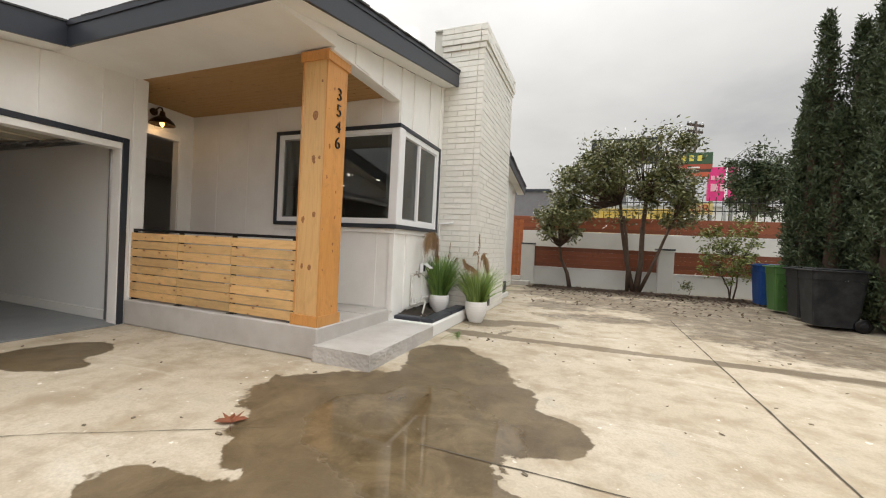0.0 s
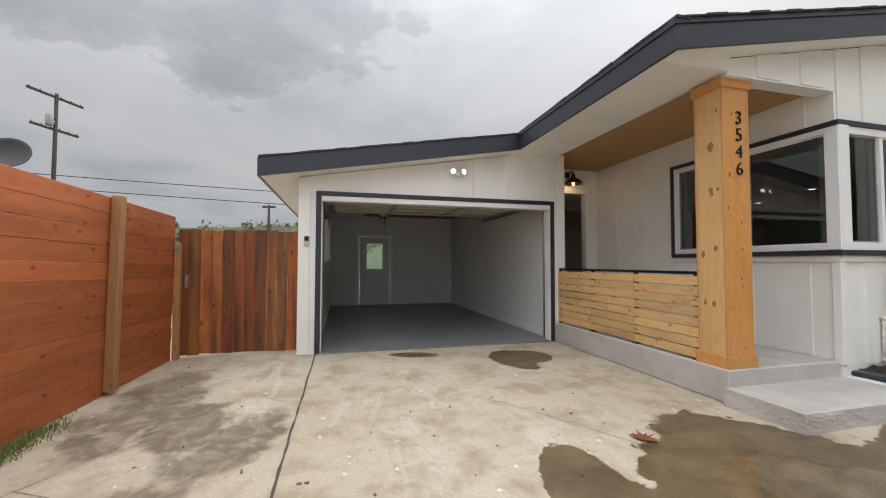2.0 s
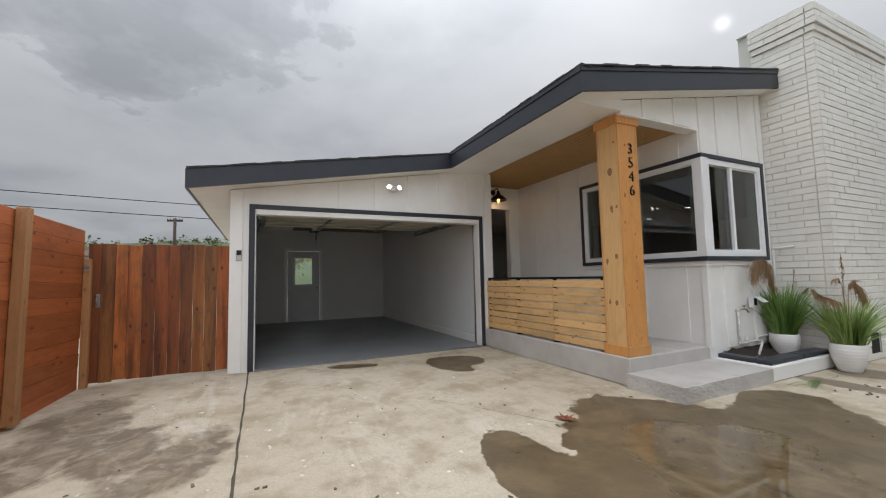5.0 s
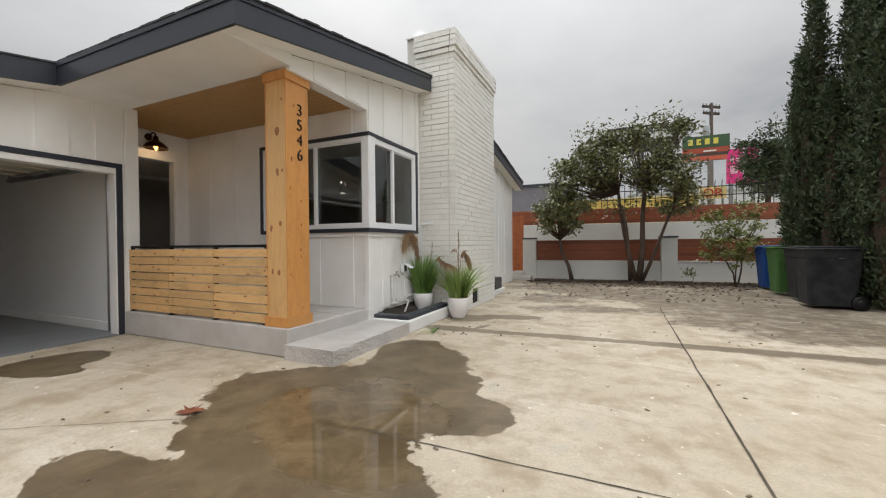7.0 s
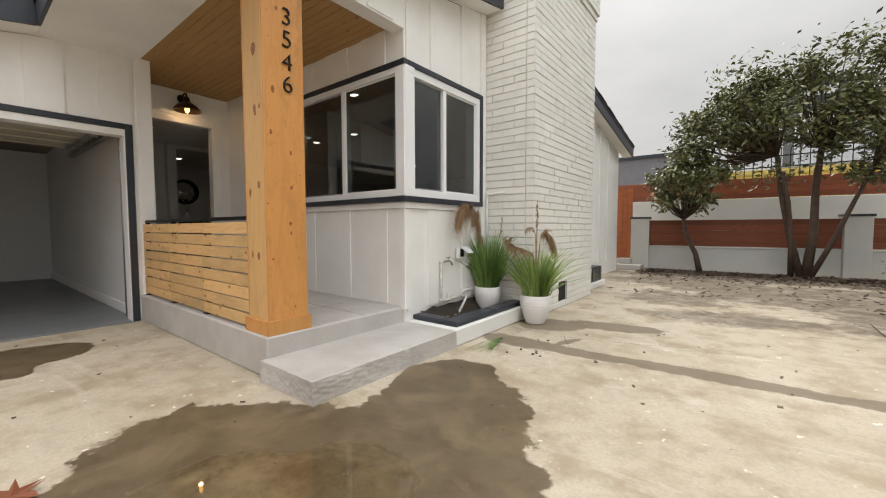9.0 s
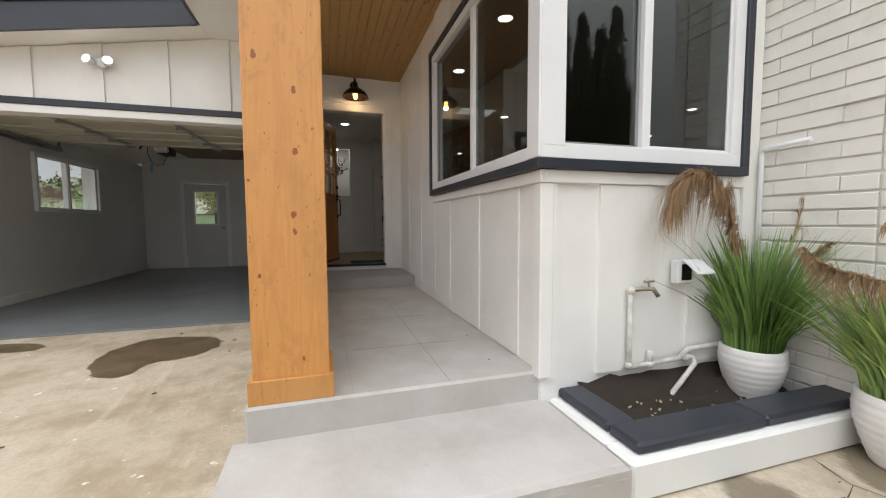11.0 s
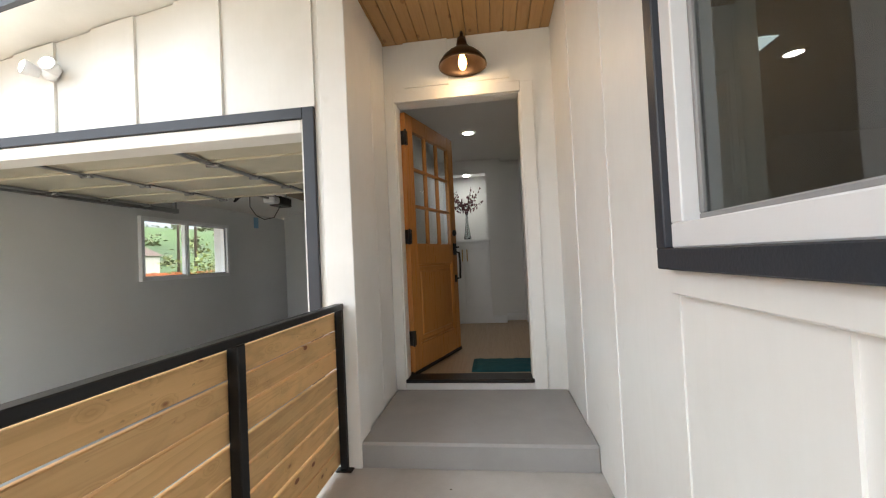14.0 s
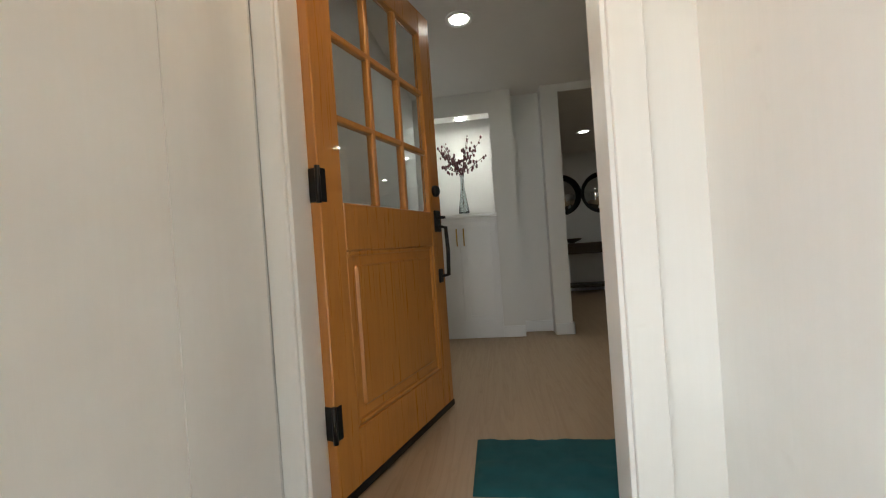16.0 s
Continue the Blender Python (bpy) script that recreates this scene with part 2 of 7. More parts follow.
def timber(name, light, dark, along="x", rough=0.5, knots=1.0, coat=0.0, tint=0.35, stain=0.0, ring=7.0, eyes=(), streak=0.0, kscale=9.0, stained=(0.16, 0.135, 0.085), flecks=0.0, hues=()):
    """Sawn softwood: drawn-out grain, darker late-wood lines, knots, and a shade of its own for each piece."""
    m, k, b = begin(name)
    co = world_co(k)
    rnd = k.n("ShaderNodeObjectInfo").outputs["Random"]
    off = k.n("ShaderNodeCombineXYZ", X=k.math("MULTIPLY", rnd, 37.0), Y=k.math("MULTIPLY", rnd, 19.0), Z=k.math("MULTIPLY", rnd, 53.0)).outputs[0]
    mv = k.n("ShaderNodeVectorMath", operation="ADD")
    k.link(co, mv.inputs[0])
    k.link(off, mv.inputs[1])
    p = mv.outputs[0]
    st = {"x": (0.09, 1, 1), "y": (1, 0.09, 1), "z": (1, 1, 0.09)}[along]
    st2 = {"x": (0.02, 1, 1), "y": (1, 0.02, 1), "z": (1, 1, 0.02)}[along]
    kn = {"x": (0.55, 1, 1), "y": (1, 0.55, 1), "z": (1, 1, 0.55)}[along]
    # knots: rare dark eyes that bend the grain round them
    vor = k.n("ShaderNodeTexVoronoi", Vector=k.mapped(p, kn), Scale=kscale)
    eye = k.math("MULTIPLY", k.ramp(vor.outputs["Distance"], [(0.09, 1.0), (0.135, 0.0)]), knots, clamp=True)
    halo = k.math("MULTIPLY", k.ramp(vor.outputs["Distance"], [(0.10, 1.0), (0.30, 0.0)]), knots, clamp=True)
    for axis, ex, ez, r in eyes:
        # a knot at a known place on the board
        sp = k.n("ShaderNodeSeparateXYZ", Vector=co)
        du = k.math("DIVIDE", k.math("SUBTRACT", sp.outputs[axis], ex), r)
        dv = k.math("DIVIDE", k.math("SUBTRACT", sp.outputs[2], ez), r * (1.2 + 0.9 * ((ez * 7.3) % 1.0)))
        wob = k.math("MULTIPLY", k.math("SUBTRACT", k.noise(co, 0.45 / r, 3, 0.6), 0.5), 1.7)
        dd = k.math("ADD", k.math("SQRT", k.math("ADD", k.math("MULTIPLY", du, du), k.math("MULTIPLY", dv, dv))), wob)
        eye = k.math("MAXIMUM", eye, k.ramp(dd, [(0.15, 0.95), (0.5, 0.68), (0.80, 1.0), (0.95, 0.8), (1.2, 0.0)]))
        halo = k.math("MAXIMUM", halo, k.ramp(dd, [(0.9, 1.0), (3.0, 0.0)]))
    warp = k.noise(k.mapped(p, st), ring, 4, 0.55, 0.5)
    rings = k.math("FRACT", k.math("MULTIPLY", k.math("ADD", warp, k.math("MULTIPLY", halo, 0.3)), 9.0))
    late = k.ramp(rings, [(0.0, 0.75), (0.12, 0.0), (0.6, 0.12), (1.0, 0.8)])
    fine = k.noise(k.mapped(p, st2), 95.0, 3, 0.65)
    f = k.math("ADD", k.math("MULTIPLY", late, 0.33), k.math("MULTIPLY", fine, 0.32), clamp=True)
    col = k.mix(f, light, dark)
    shade = k.mix(rnd, (1 - tint, 1 - tint, 1 - tint), (1.06, 1.03, 1.0))
    if hues:
        shade = k.ramp(rnd, hues)
    col = k.mix(1.0, col, shade, "MULTIPLY")
    if stain:
        blot = k.ramp(k.noise(k.mapped(p, kn), 3.2, 5, 0.65), [(0.52, 0.0), (0.70, 1.0)])
        col = k.mix(k.math("MULTIPLY", blot, stain), col, stained)
    if streak:
        run = k.ramp(k.noise(k.mapped(p, st), 9.0, 5, 0.6, 0.4), [(0.44, 0.0), (0.78, 1.0)])
        col = k.mix(k.math("MULTIPLY", run, streak), col, (dark[0] * 0.35, dark[1] * 0.3, dark[2] * 0.3))
    if flecks:
        # dents, nail marks and handling smudges
        nick = k.ramp(k.noise(k.mapped(p, kn), 60.0, 2, 0.5), [(0.70, 0.0), (0.74, 1.0)])
        smear = k.ramp(k.noise(k.mapped(p, kn), 5.5, 6, 0.7, 0.6), [(0.55, 0.0), (0.72, 1.0)])
        worn = k.math("MULTIPLY", k.math("MAXIMUM", nick, k.math("MULTIPLY", smear, 0.6)), flecks)
        col = k.mix(worn, col, (dark[0] * 0.45, dark[1] * 0.42, dark[2] * 0.5))
    col = k.mix(k.math("MULTIPLY", halo, 0.35), col, dark)
    col = k.mix(k.math("MULTIPLY", eye, 0.9), col, (dark[0] * 0.40, dark[1] * 0.20, dark[2] * 0.16))
    k.link(col, b.inputs["Base Color"])
    k.link(k.math("ADD", rough - 0.1, k.math("MULTIPLY", fine, 0.2)), b.inputs["Roughness"])
    b.inputs["Coat Weight"].default_value = coat
    bumped(k, b, k.math("ADD", fine, k.math("MULTIPLY", late, 0.3)), 0.25, 0.003)
    return m


# pools and damp: centre x, y, half lengths, turn in degrees
DAMP = [(-1.45, 2.50, 0.80, 0.62, 0), (-0.85, 2.75, 0.78, 0.80, 0), (-0.95, 3.45, 0.50, 0.62, 0), (-0.22, 2.62, 0.42, 0.34, 10),
        (-1.40, 1.15, 0.62, 0.26, -8), (-0.60, 1.50, 0.72, 0.45, 15), (-1.05, 1.90, 0.80, 0.45, 0), (-0.85, 1.35, 0.62, 0.34, 0), (-1.30, 3.90, 0.34, 0.48, 0),
        (-4.32, 2.15, 0.36, 0.40, 0), (-4.10, 1.92, 0.40, 0.20, 20), (-4.45, 2.0, 0.28, 0.30, 0), (-4.80, 0.77, 0.15, 0.34, -15)]
BAND = [(-1.30, 5.06, 0.48, 0.17, 0), (-0.72, 5.06, 0.50, 0.12, 3), (0.2, 5.12, 0.9, 0.12, 2), (1.6, 5.18, 1.0, 0.13, 2), (3.3, 5.24, 1.3, 0.13, 2), (-1.36, 5.84, 0.42, 0.28, 10), (-0.93, 5.33, 0.05, 0.17, -20), (-0.75, 6.15, 0.55, 0.20, 12)]
POOL = [(-0.75, 2.25, 0.62, 0.60, 0), (-1.10, 2.30, 0.50, 0.48, 0), (-0.50, 1.95, 0.46, 0.38, 0), (-0.95, 2.75, 0.34, 0.30, 0)]
STAIN = [(2.7, 7.7, 1.7, 1.3, 10), (1.6, 9.6, 2.6, 1.2, 5), (2.4, 7.0, 1.0, 0.9, 30), (3.0, 6.2, 1.1, 0.45, 10), (1.9, 8.2, 0.9, 0.6, 20), (0.3, 7.4, 1.0, 0.5, 10), (-0.5, 8.6, 0.8, 0.8, 0), (3.3, 8.6, 1.2, 0.7, 20), (1.0, 10.4, 2.2, 0.8, 5), (3.0, 10.6, 1.2, 1.2, 0), (2.2, 9.0, 1.6, 1.1, 10), (-0.6, 10.6, 1.5, 0.9, 0), (1.0, 12.0, 4.2, 0.8, 4), (3.2, 6.9, 1.4, 0.35, 5), (-2.9, -1.3, 0.7, 0.35, 20),
         (-3.6, -1.8, 1.2, 0.4, 0), (-1.6, -1.2, 0.5, 0.3, 0), (2.4, 5.2, 1.4, 0.16, 0), (-2.6, -0.9, 0.6, 0.3, -15), (0.4, -1.4, 0.8, 0.4, 10)]


def concrete_mat():
    m, k, b = begin("driveway concrete")
    co = world_co(k)
    big, mid, fine = k.noise(co, 0.55, 6, 0.62), k.noise(co, 2.7, 6, 0.62), k.noise(co, 55.0, 4, 0.7)
    grit = k.noise(co, 240.0, 2, 0.6)
    streak = k.noise(k.mapped(co, (0.5, 1.7, 1)), 1.6, 6, 0.65, 0.7)
    col = k.mix(k.ramp(big, [(0.32, 0.0), (0.68, 1.0)]), (0.44, 0.370, 0.270), (0.56, 0.490, 0.385))
    col = k.mix(k.math("MULTIPLY", k.ramp(mid, [(0.46, 0.0), (0.64, 1.0)]), 0.8), col, (0.33, 0.255, 0.165))
    col = k.mix(k.math("MULTIPLY", k.ramp(streak, [(0.57, 0.0), (0.72, 1.0)]), 0.6), col, (0.70, 0.65, 0.56))
    col = k.mix(k.math("MULTIPLY", k.ramp(mid, [(0.28, 1.0), (0.40, 0.0)]), 0.35), col, (0.34, 0.335, 0.31))
    col = k.mix(k.math("MULTIPLY", k.ramp(fine, [(0.35, 1.0), (0.6, 0.0)]), 0.30), col, (0.25, 0.215, 0.165))
    mott = k.noise(co, 8.5, 6, 0.7, 0.3)
    col = k.mix(k.math("MULTIPLY", k.ramp(mott, [(0.50, 0.0), (0.68, 1.0)]), 0.45), col, (0.30, 0.245, 0.175))
    chips = k.noise(co, 11.0, 4, 0.6)
    col = k.mix(k.math("MULTIPLY", k.ramp(chips, [(0.665, 0.0), (0.70, 1.0)]), 0.7), col, (0.80, 0.77, 0.70))
    st = k.ramp(blobs(k, co, STAIN, 2.5, 1.9), [(-0.04, 0.0), (0.30, 1.0)])
    st = k.math("MULTIPLY", st, k.ramp(k.noise(co, 4.2, 6, 0.68, 0.8), [(0.34, 0.35), (0.56, 1.0)]))
    col = k.mix(k.math("MULTIPLY", st, 0.85), col, (0.118, 0.087, 0.055))
    bd = k.ramp(blobs(k, co, BAND, 1.1, 3.2), [(-0.02, 0.0), (0.14, 1.0)])
    col = k.mix(k.math("MULTIPLY", bd, 0.82), col, (0.150, 0.115, 0.073))
    damp_f = blobs(k, co, DAMP, 1.0, 1.9)
    damp = k.ramp(damp_f, [(0.0, 0.0), (0.035, 1.0)])
    wetcol = k.mix(1.0, col, (0.25, 0.21, 0.15), "MULTIPLY")
    mud = k.noise(co, 3.4, 6, 0.65, 0.6)
    wetcol = k.mix(k.math("MULTIPLY", k.ramp(mud, [(0.46, 0.0), (0.64, 1.0)]), 0.75), wetcol, (0.185, 0.135, 0.076))
    wetcol = k.mix(k.math("MULTIPLY", k.ramp(grit, [(0.68, 0.0), (0.74, 1.0)]), 0.4), wetcol, (0.50, 0.45, 0.36))
    wetcol = k.mix(k.math("MULTIPLY", k.ramp(fine, [(0.66, 0.0), (0.74, 1.0)]), 0.35), wetcol, (0.36, 0.34, 0.28))
    col = k.mix(damp, col, wetcol)
    # beyond the lot: tarmac, then grass
    sep = k.n("ShaderNodeSeparateXYZ", Vector=co)
    dist = k.n("ShaderNodeVectorMath", operation="LENGTH")
    k.link(co, dist.inputs[0])
    far = k.ramp(k.math("DIVIDE", dist.outputs["Value"], 100.0), [(0.28, 0.0), (0.34, 1.0)])
    col = k.mix(far, col, (0.075, 0.095, 0.04))
    k.link(col, b.inputs["Base Color"])
    pool = k.math("MULTIPLY", k.ramp(blobs(k, co, POOL, 0.6, 2.6), [(-0.10, 0.0), (0.10, 1.0)]), damp)
    r = k.math("SUBTRACT", k.math("ADD", 0.62, k.math("MULTIPLY", mid, 0.25)), k.math("MULTIPLY", damp, 0.36))
    r = k.math("SUBTRACT", r, k.math("MULTIPLY", st, 0.12))
    r = k.math("MULTIPLY", r, k.math("SUBTRACT", 1.0, k.math("MULTIPLY", pool, 0.965)))
    k.link(r, b.inputs["Roughness"])
    h = k.math("ADD", k.math("MULTIPLY", fine, 0.6), k.math("ADD", k.math("MULTIPLY", grit, 0.25), k.math("MULTIPLY", mid, 1.2)))
    h = k.math("MULTIPLY", h, k.math("SUBTRACT", 1.0, pool))
    bumped(k, b, h, 0.55, 0.008)
    return m


def glass_mat(name, tint=(0.9, 0.93, 0.93), ior=1.5):
    m, k, b = begin(name)
    b.inputs["Base Color"].default_value = (*tint, 1)
    b.inputs["Roughness"].default_value = 0.0
    b.inputs["IOR"].default_value = ior
    b.inputs["Transmission Weight"].default_value = 1.0
    return m


def lamp_mat(name, colour, strength):
    m, k, b = begin(name)
    b.inputs["Base Color"].default_value = (*colour, 1)
    b.inputs["Emission Color"].default_value = (*colour, 1)
    b.inputs["Emission Strength"].default_value = strength
    return m


def brick_paint_mat():
    m, k, b = begin("painted brick")
    co = world_co(k)
    rnd = k.n("ShaderNodeNewGeometry").outputs["Random Per Island"]
    fine, mid = k.noise(co, 70.0, 4, 0.65), k.noise(co, 6.0, 5, 0.6)
    col = k.mix(k.math("MULTIPLY", rnd, 0.5), (0.80, 0.79, 0.74), (0.70, 0.69, 0.64))
    col = k.mix(k.math("MULTIPLY", k.ramp(mid, [(0.52, 0.0), (0.8, 1.0)]), 0.4), col, (0.52, 0.50, 0.45))
    k.link(col, b.inputs["Base Color"])
    k.link(k.math("ADD", 0.45, k.math("MULTIPLY", mid, 0.2)), b.inputs["Roughness"])
    bumped(k, b, k.math("ADD", fine, mid), 0.35, 0.006)
    return m


def leaf_mat(name, a, c, rough=0.45):
    m, k, b = begin(name)
    rnd = k.n("ShaderNodeNewGeometry").outputs["Random Per Island"]
    n = k.noise(world_co(k), 1.8, 3, 0.5)
    col = k.mix(k.math("ADD", k.math("MULTIPLY", rnd, 0.75), k.math("MULTIPLY", n, 0.25)), a, c)
    k.link(col, b.inputs["Base Color"])
    b.inputs["Roughness"].default_value = rough
    b.inputs["Subsurface Weight"].default_value = 0.0
    return m


def plaster(name, base, dark, rough=0.85):
    return surface(name, base, dark, rough, 0, 90, 1.1, 0.1, 0.35)


WHITE = painted_wood("white siding paint", (0.84, 0.835, 0.81), (0.68, 0.665, 0.62))
NAVY = surface("dark blue-grey trim paint", (0.020, 0.024, 0.034), (0.035, 0.040, 0.052), 0.42, 0, 120, 3, 0.2, 0.6)
VINYL = surface("white vinyl", (0.80, 0.81, 0.82), (0.70, 0.71, 0.72), 0.35, 0, 200, 4, 0.03, 0.3)
CONCRETE = concrete_mat()
GREYPAINT = surface("grey porch paint", (0.52, 0.50, 0.475), (0.37, 0.34, 0.305), 0.55, 0, 70, 2.6, 0.35, 0.75, 0.2)
LANDING = surface("darker grey floor paint", (0.36, 0.352, 0.345), (0.28, 0.272, 0.262), 0.5, 0, 70, 2.2, 0.25, 0.7, 0.2)
GARFLOOR = surface("grey garage floor paint", (0.205, 0.215, 0.22), (0.15, 0.16, 0.165), 0.38, 0, 60, 1.2, 0.08, 0.6, 0.2)
STUCCO = plaster("white masonry paint", (0.76, 0.76, 0.74), (0.58, 0.57, 0.53))
# white masonry again, with the rear walls' shade put into a greyer colour
GARDENWALL = plaster("greyed masonry paint", (0.60, 0.60, 0.57), (0.40, 0.385, 0.34))
INWALL = plaster("white wall paint", (0.74, 0.74, 0.73), (0.68, 0.68, 0.67))
# white wall paint taken slightly darker, garage shade put into the colour
GARWALL = plaster("darkened white garage paint", (0.70, 0.71, 0.70), (0.58, 0.59, 0.58))
INFLOOR = timber("pale plank floor", (0.40, 0.30, 0.20), (0.27, 0.19, 0.12), "x", 0.45, 0.1, 0, 0.2)
BRICKPAINT = brick_paint_mat()
MORTAR = plaster("painted mortar", (0.68, 0.67, 0.62), (0.52, 0.51, 0.47))
CEDAR_Z = timber("oiled cedar post", (0.64, 0.315, 0.095), (0.45, 0.19, 0.05), "z", 0.45, 0.0, 0.1, 0.1, 0.40, 7.0,
                 [(1, y, z, r) for y, z, r in ((3.20, 1.75, 0.010), (3.35, 1.62, 0.009), (3.348, 1.37, 0.011), (3.335, 1.106, 0.012), (3.339, 1.035, 0.008), (3.195, 0.85, 0.007), (3.166, 1.245, 0.005),
                                           (3.36, 0.48, 0.006), (3.22, 2.05, 0.013), (3.26, 2.62, 0.011))], stained=(0.32, 0.145, 0.05), flecks=0.7)
INNER_SIDE = timber("knotty pine post side", (0.66, 0.42, 0.175), (0.47, 0.25, 0.085), "z", 0.5, 0.0, 0.1, 0.1, 0.1, 5.0,
                    [(0, x, z, r) for x, z, r in ((-2.35, 1.474, 0.015), (-2.394, 1.282, 0.014), (-2.456, 1.29, 0.011), (-2.395, 1.115, 0.018), (-2.45, 1.097, 0.006), (-2.445, 0.925, 0.014),
                                              (-2.512, 0.78, 0.016), (-2.342, 0.543, 0.018), (-2.42, 1.75, 0.016), (-2.38, 2.1, 0.014))], flecks=0.35)
OUTER_SIDE = timber("pale pine post side", (0.70, 0.45, 0.20), (0.50, 0.27, 0.095), "z", 0.5, 0.0, 0.1, 0.1, 0.1, 5.0,
                    [(0, x, z, r) for x, z, r in ((-2.425, 2.335, 0.036), (-2.36, 1.93, 0.016), (-2.425, 1.915, 0.020), (-2.395, 1.378, 0.020), (-2.52, 1.335, 0.018), (-2.42, 0.87, 0.021),
                                              (-2.51, 0.875, 0.016), (-2.36, 2.66, 0.012))], flecks=0.3)
SLAT = timber("raw pine slat", (0.76, 0.50, 0.23), (0.45, 0.25, 0.09), "x", 0.6, 1.0, 0, 0.20, 0.5, kscale=11.0, stained=(0.24, 0.19, 0.10), flecks=0.4)
CEILWOOD = timber("stained pine ceiling", (0.52, 0.31, 0.12), (0.36, 0.18, 0.055), "x", 0.55, 0.6, 0.0, 0.22)
REDPLANK = timber("red-stained fence plank", (0.50, 0.148, 0.042), (0.27, 0.060, 0.016), "x", 0.6, 0.8, 0, 0.24, 0.25, 7.0, (), 0.42, 8.0, (0.18, 0.048, 0.02), 0.5)
REARPLANK = timber("dark red-stained plank", (0.27, 0.075, 0.028), (0.14, 0.034, 0.012), "x", 0.6, 0.6, 0, 0.3)
REDPOST = timber("stained fence post", (0.52, 0.27, 0.115), (0.32, 0.14, 0.05), "z", 0.6, 0.5, 0, 0.2, 0.2, flecks=0.5)
GATEWOOD = timber("weathered redwood board", (0.40, 0.155, 0.045), (0.12, 0.036, 0.014), "z", 0.6, 0.8, 0, 0.72, 0.55, 7.0, (), 1.0, 8.0, (0.11, 0.065, 0.03), 0.6, [(0.0, (0.42, 0.40, 0.36)), (0.25, (0.95, 0.62, 0.50)), (0.45, (0.62, 0.72, 0.66)), (0.62, (1.35, 1.05, 0.8)), (0.8, (0.45, 0.30, 0.24)), (1.0, (1.1, 0.8, 0.6))])
DOORWOOD = timber("varnished fir door", (0.50, 0.215, 0.048), (0.36, 0.135, 0.024), "z", 0.3, 0.0, 0.4, 0.05)
BLACK = surface("black metal", (0.016, 0.016, 0.017), (0.03, 0.03, 0.03), 0.4, 0.6, 150, 5, 0.05, 0.5)
STEEL = surface("galvanised steel", (0.42, 0.43, 0.44), (0.30, 0.31, 0.32), 0.4, 0.9, 80, 6, 0.08, 0.6)
GLASS = glass_mat("window glass")
# the rooms' dimness is put into the glass colour; higher IOR for double reflections
DIM_GLASS = glass_mat("room-dimming double glazing", (0.27, 0.30, 0.285), 1.6)
SHINGLE = surface("dark roof shingle", (0.035, 0.037, 0.042), (0.07, 0.07, 0.072), 0.9, 0, 130, 5, 0.7, 0.8)
SOIL = surface("garden soil", (0.020, 0.015, 0.011), (0.042, 0.031, 0.021), 0.95, 0, 60, 7, 1.0, 0.8)


# ---- setting ----
SLOPE = 0.202
EAVE_Y, EAVE_Z, RIDGE_Y, END_Y = 2.38, 2.94, 7.0, 12.6
FRONT = -2.25           # plane of the front wall beside the porch
SIDE = 4.50             # plane of the wall along the porch
GAR = -5.15             # plane of the garage front
PORCH_Z, LAND_Z, FLOOR_Z, CEIL_Z = 0.30, 0.43, 0.49, 3.0


def soffit(y):
    """Height of the underside of the main roof at y."""
    top = EAVE_Z + SLOPE * (RIDGE_Y - EAVE_Y)
    return EAVE_Z + SLOPE * (y - EAVE_Y) if y < RIDGE_Y else top - 0.182 * (y - RIDGE_Y)


def gar_soffit(y):
    return 2.34 + 0.167 * (y + 1.22)


def ground():
    bm = bmesh.new()
    n = 40
    xs = [-900, -300, -100, -40, -14, *np.linspace(-8, 6, 29), 14, 40, 100, 300, 900]
    ys = [-900, -300, -100, -40, -14, *np.linspace(-4, 14, 37), 20, 40, 100, 300, 900]
    vs = [[bm.verts.new((x, y, 0)) for y in ys] for x in xs]
    for i in range(len(xs) - 1):
        for j in range(len(ys) - 1):
            bm.faces.new((vs[i][j], vs[i + 1][j], vs[i + 1][j + 1], vs[i][j + 1]))
    structure("ground", bm, CONCRETE, "stained pale concrete driveway with damp patches and pools")


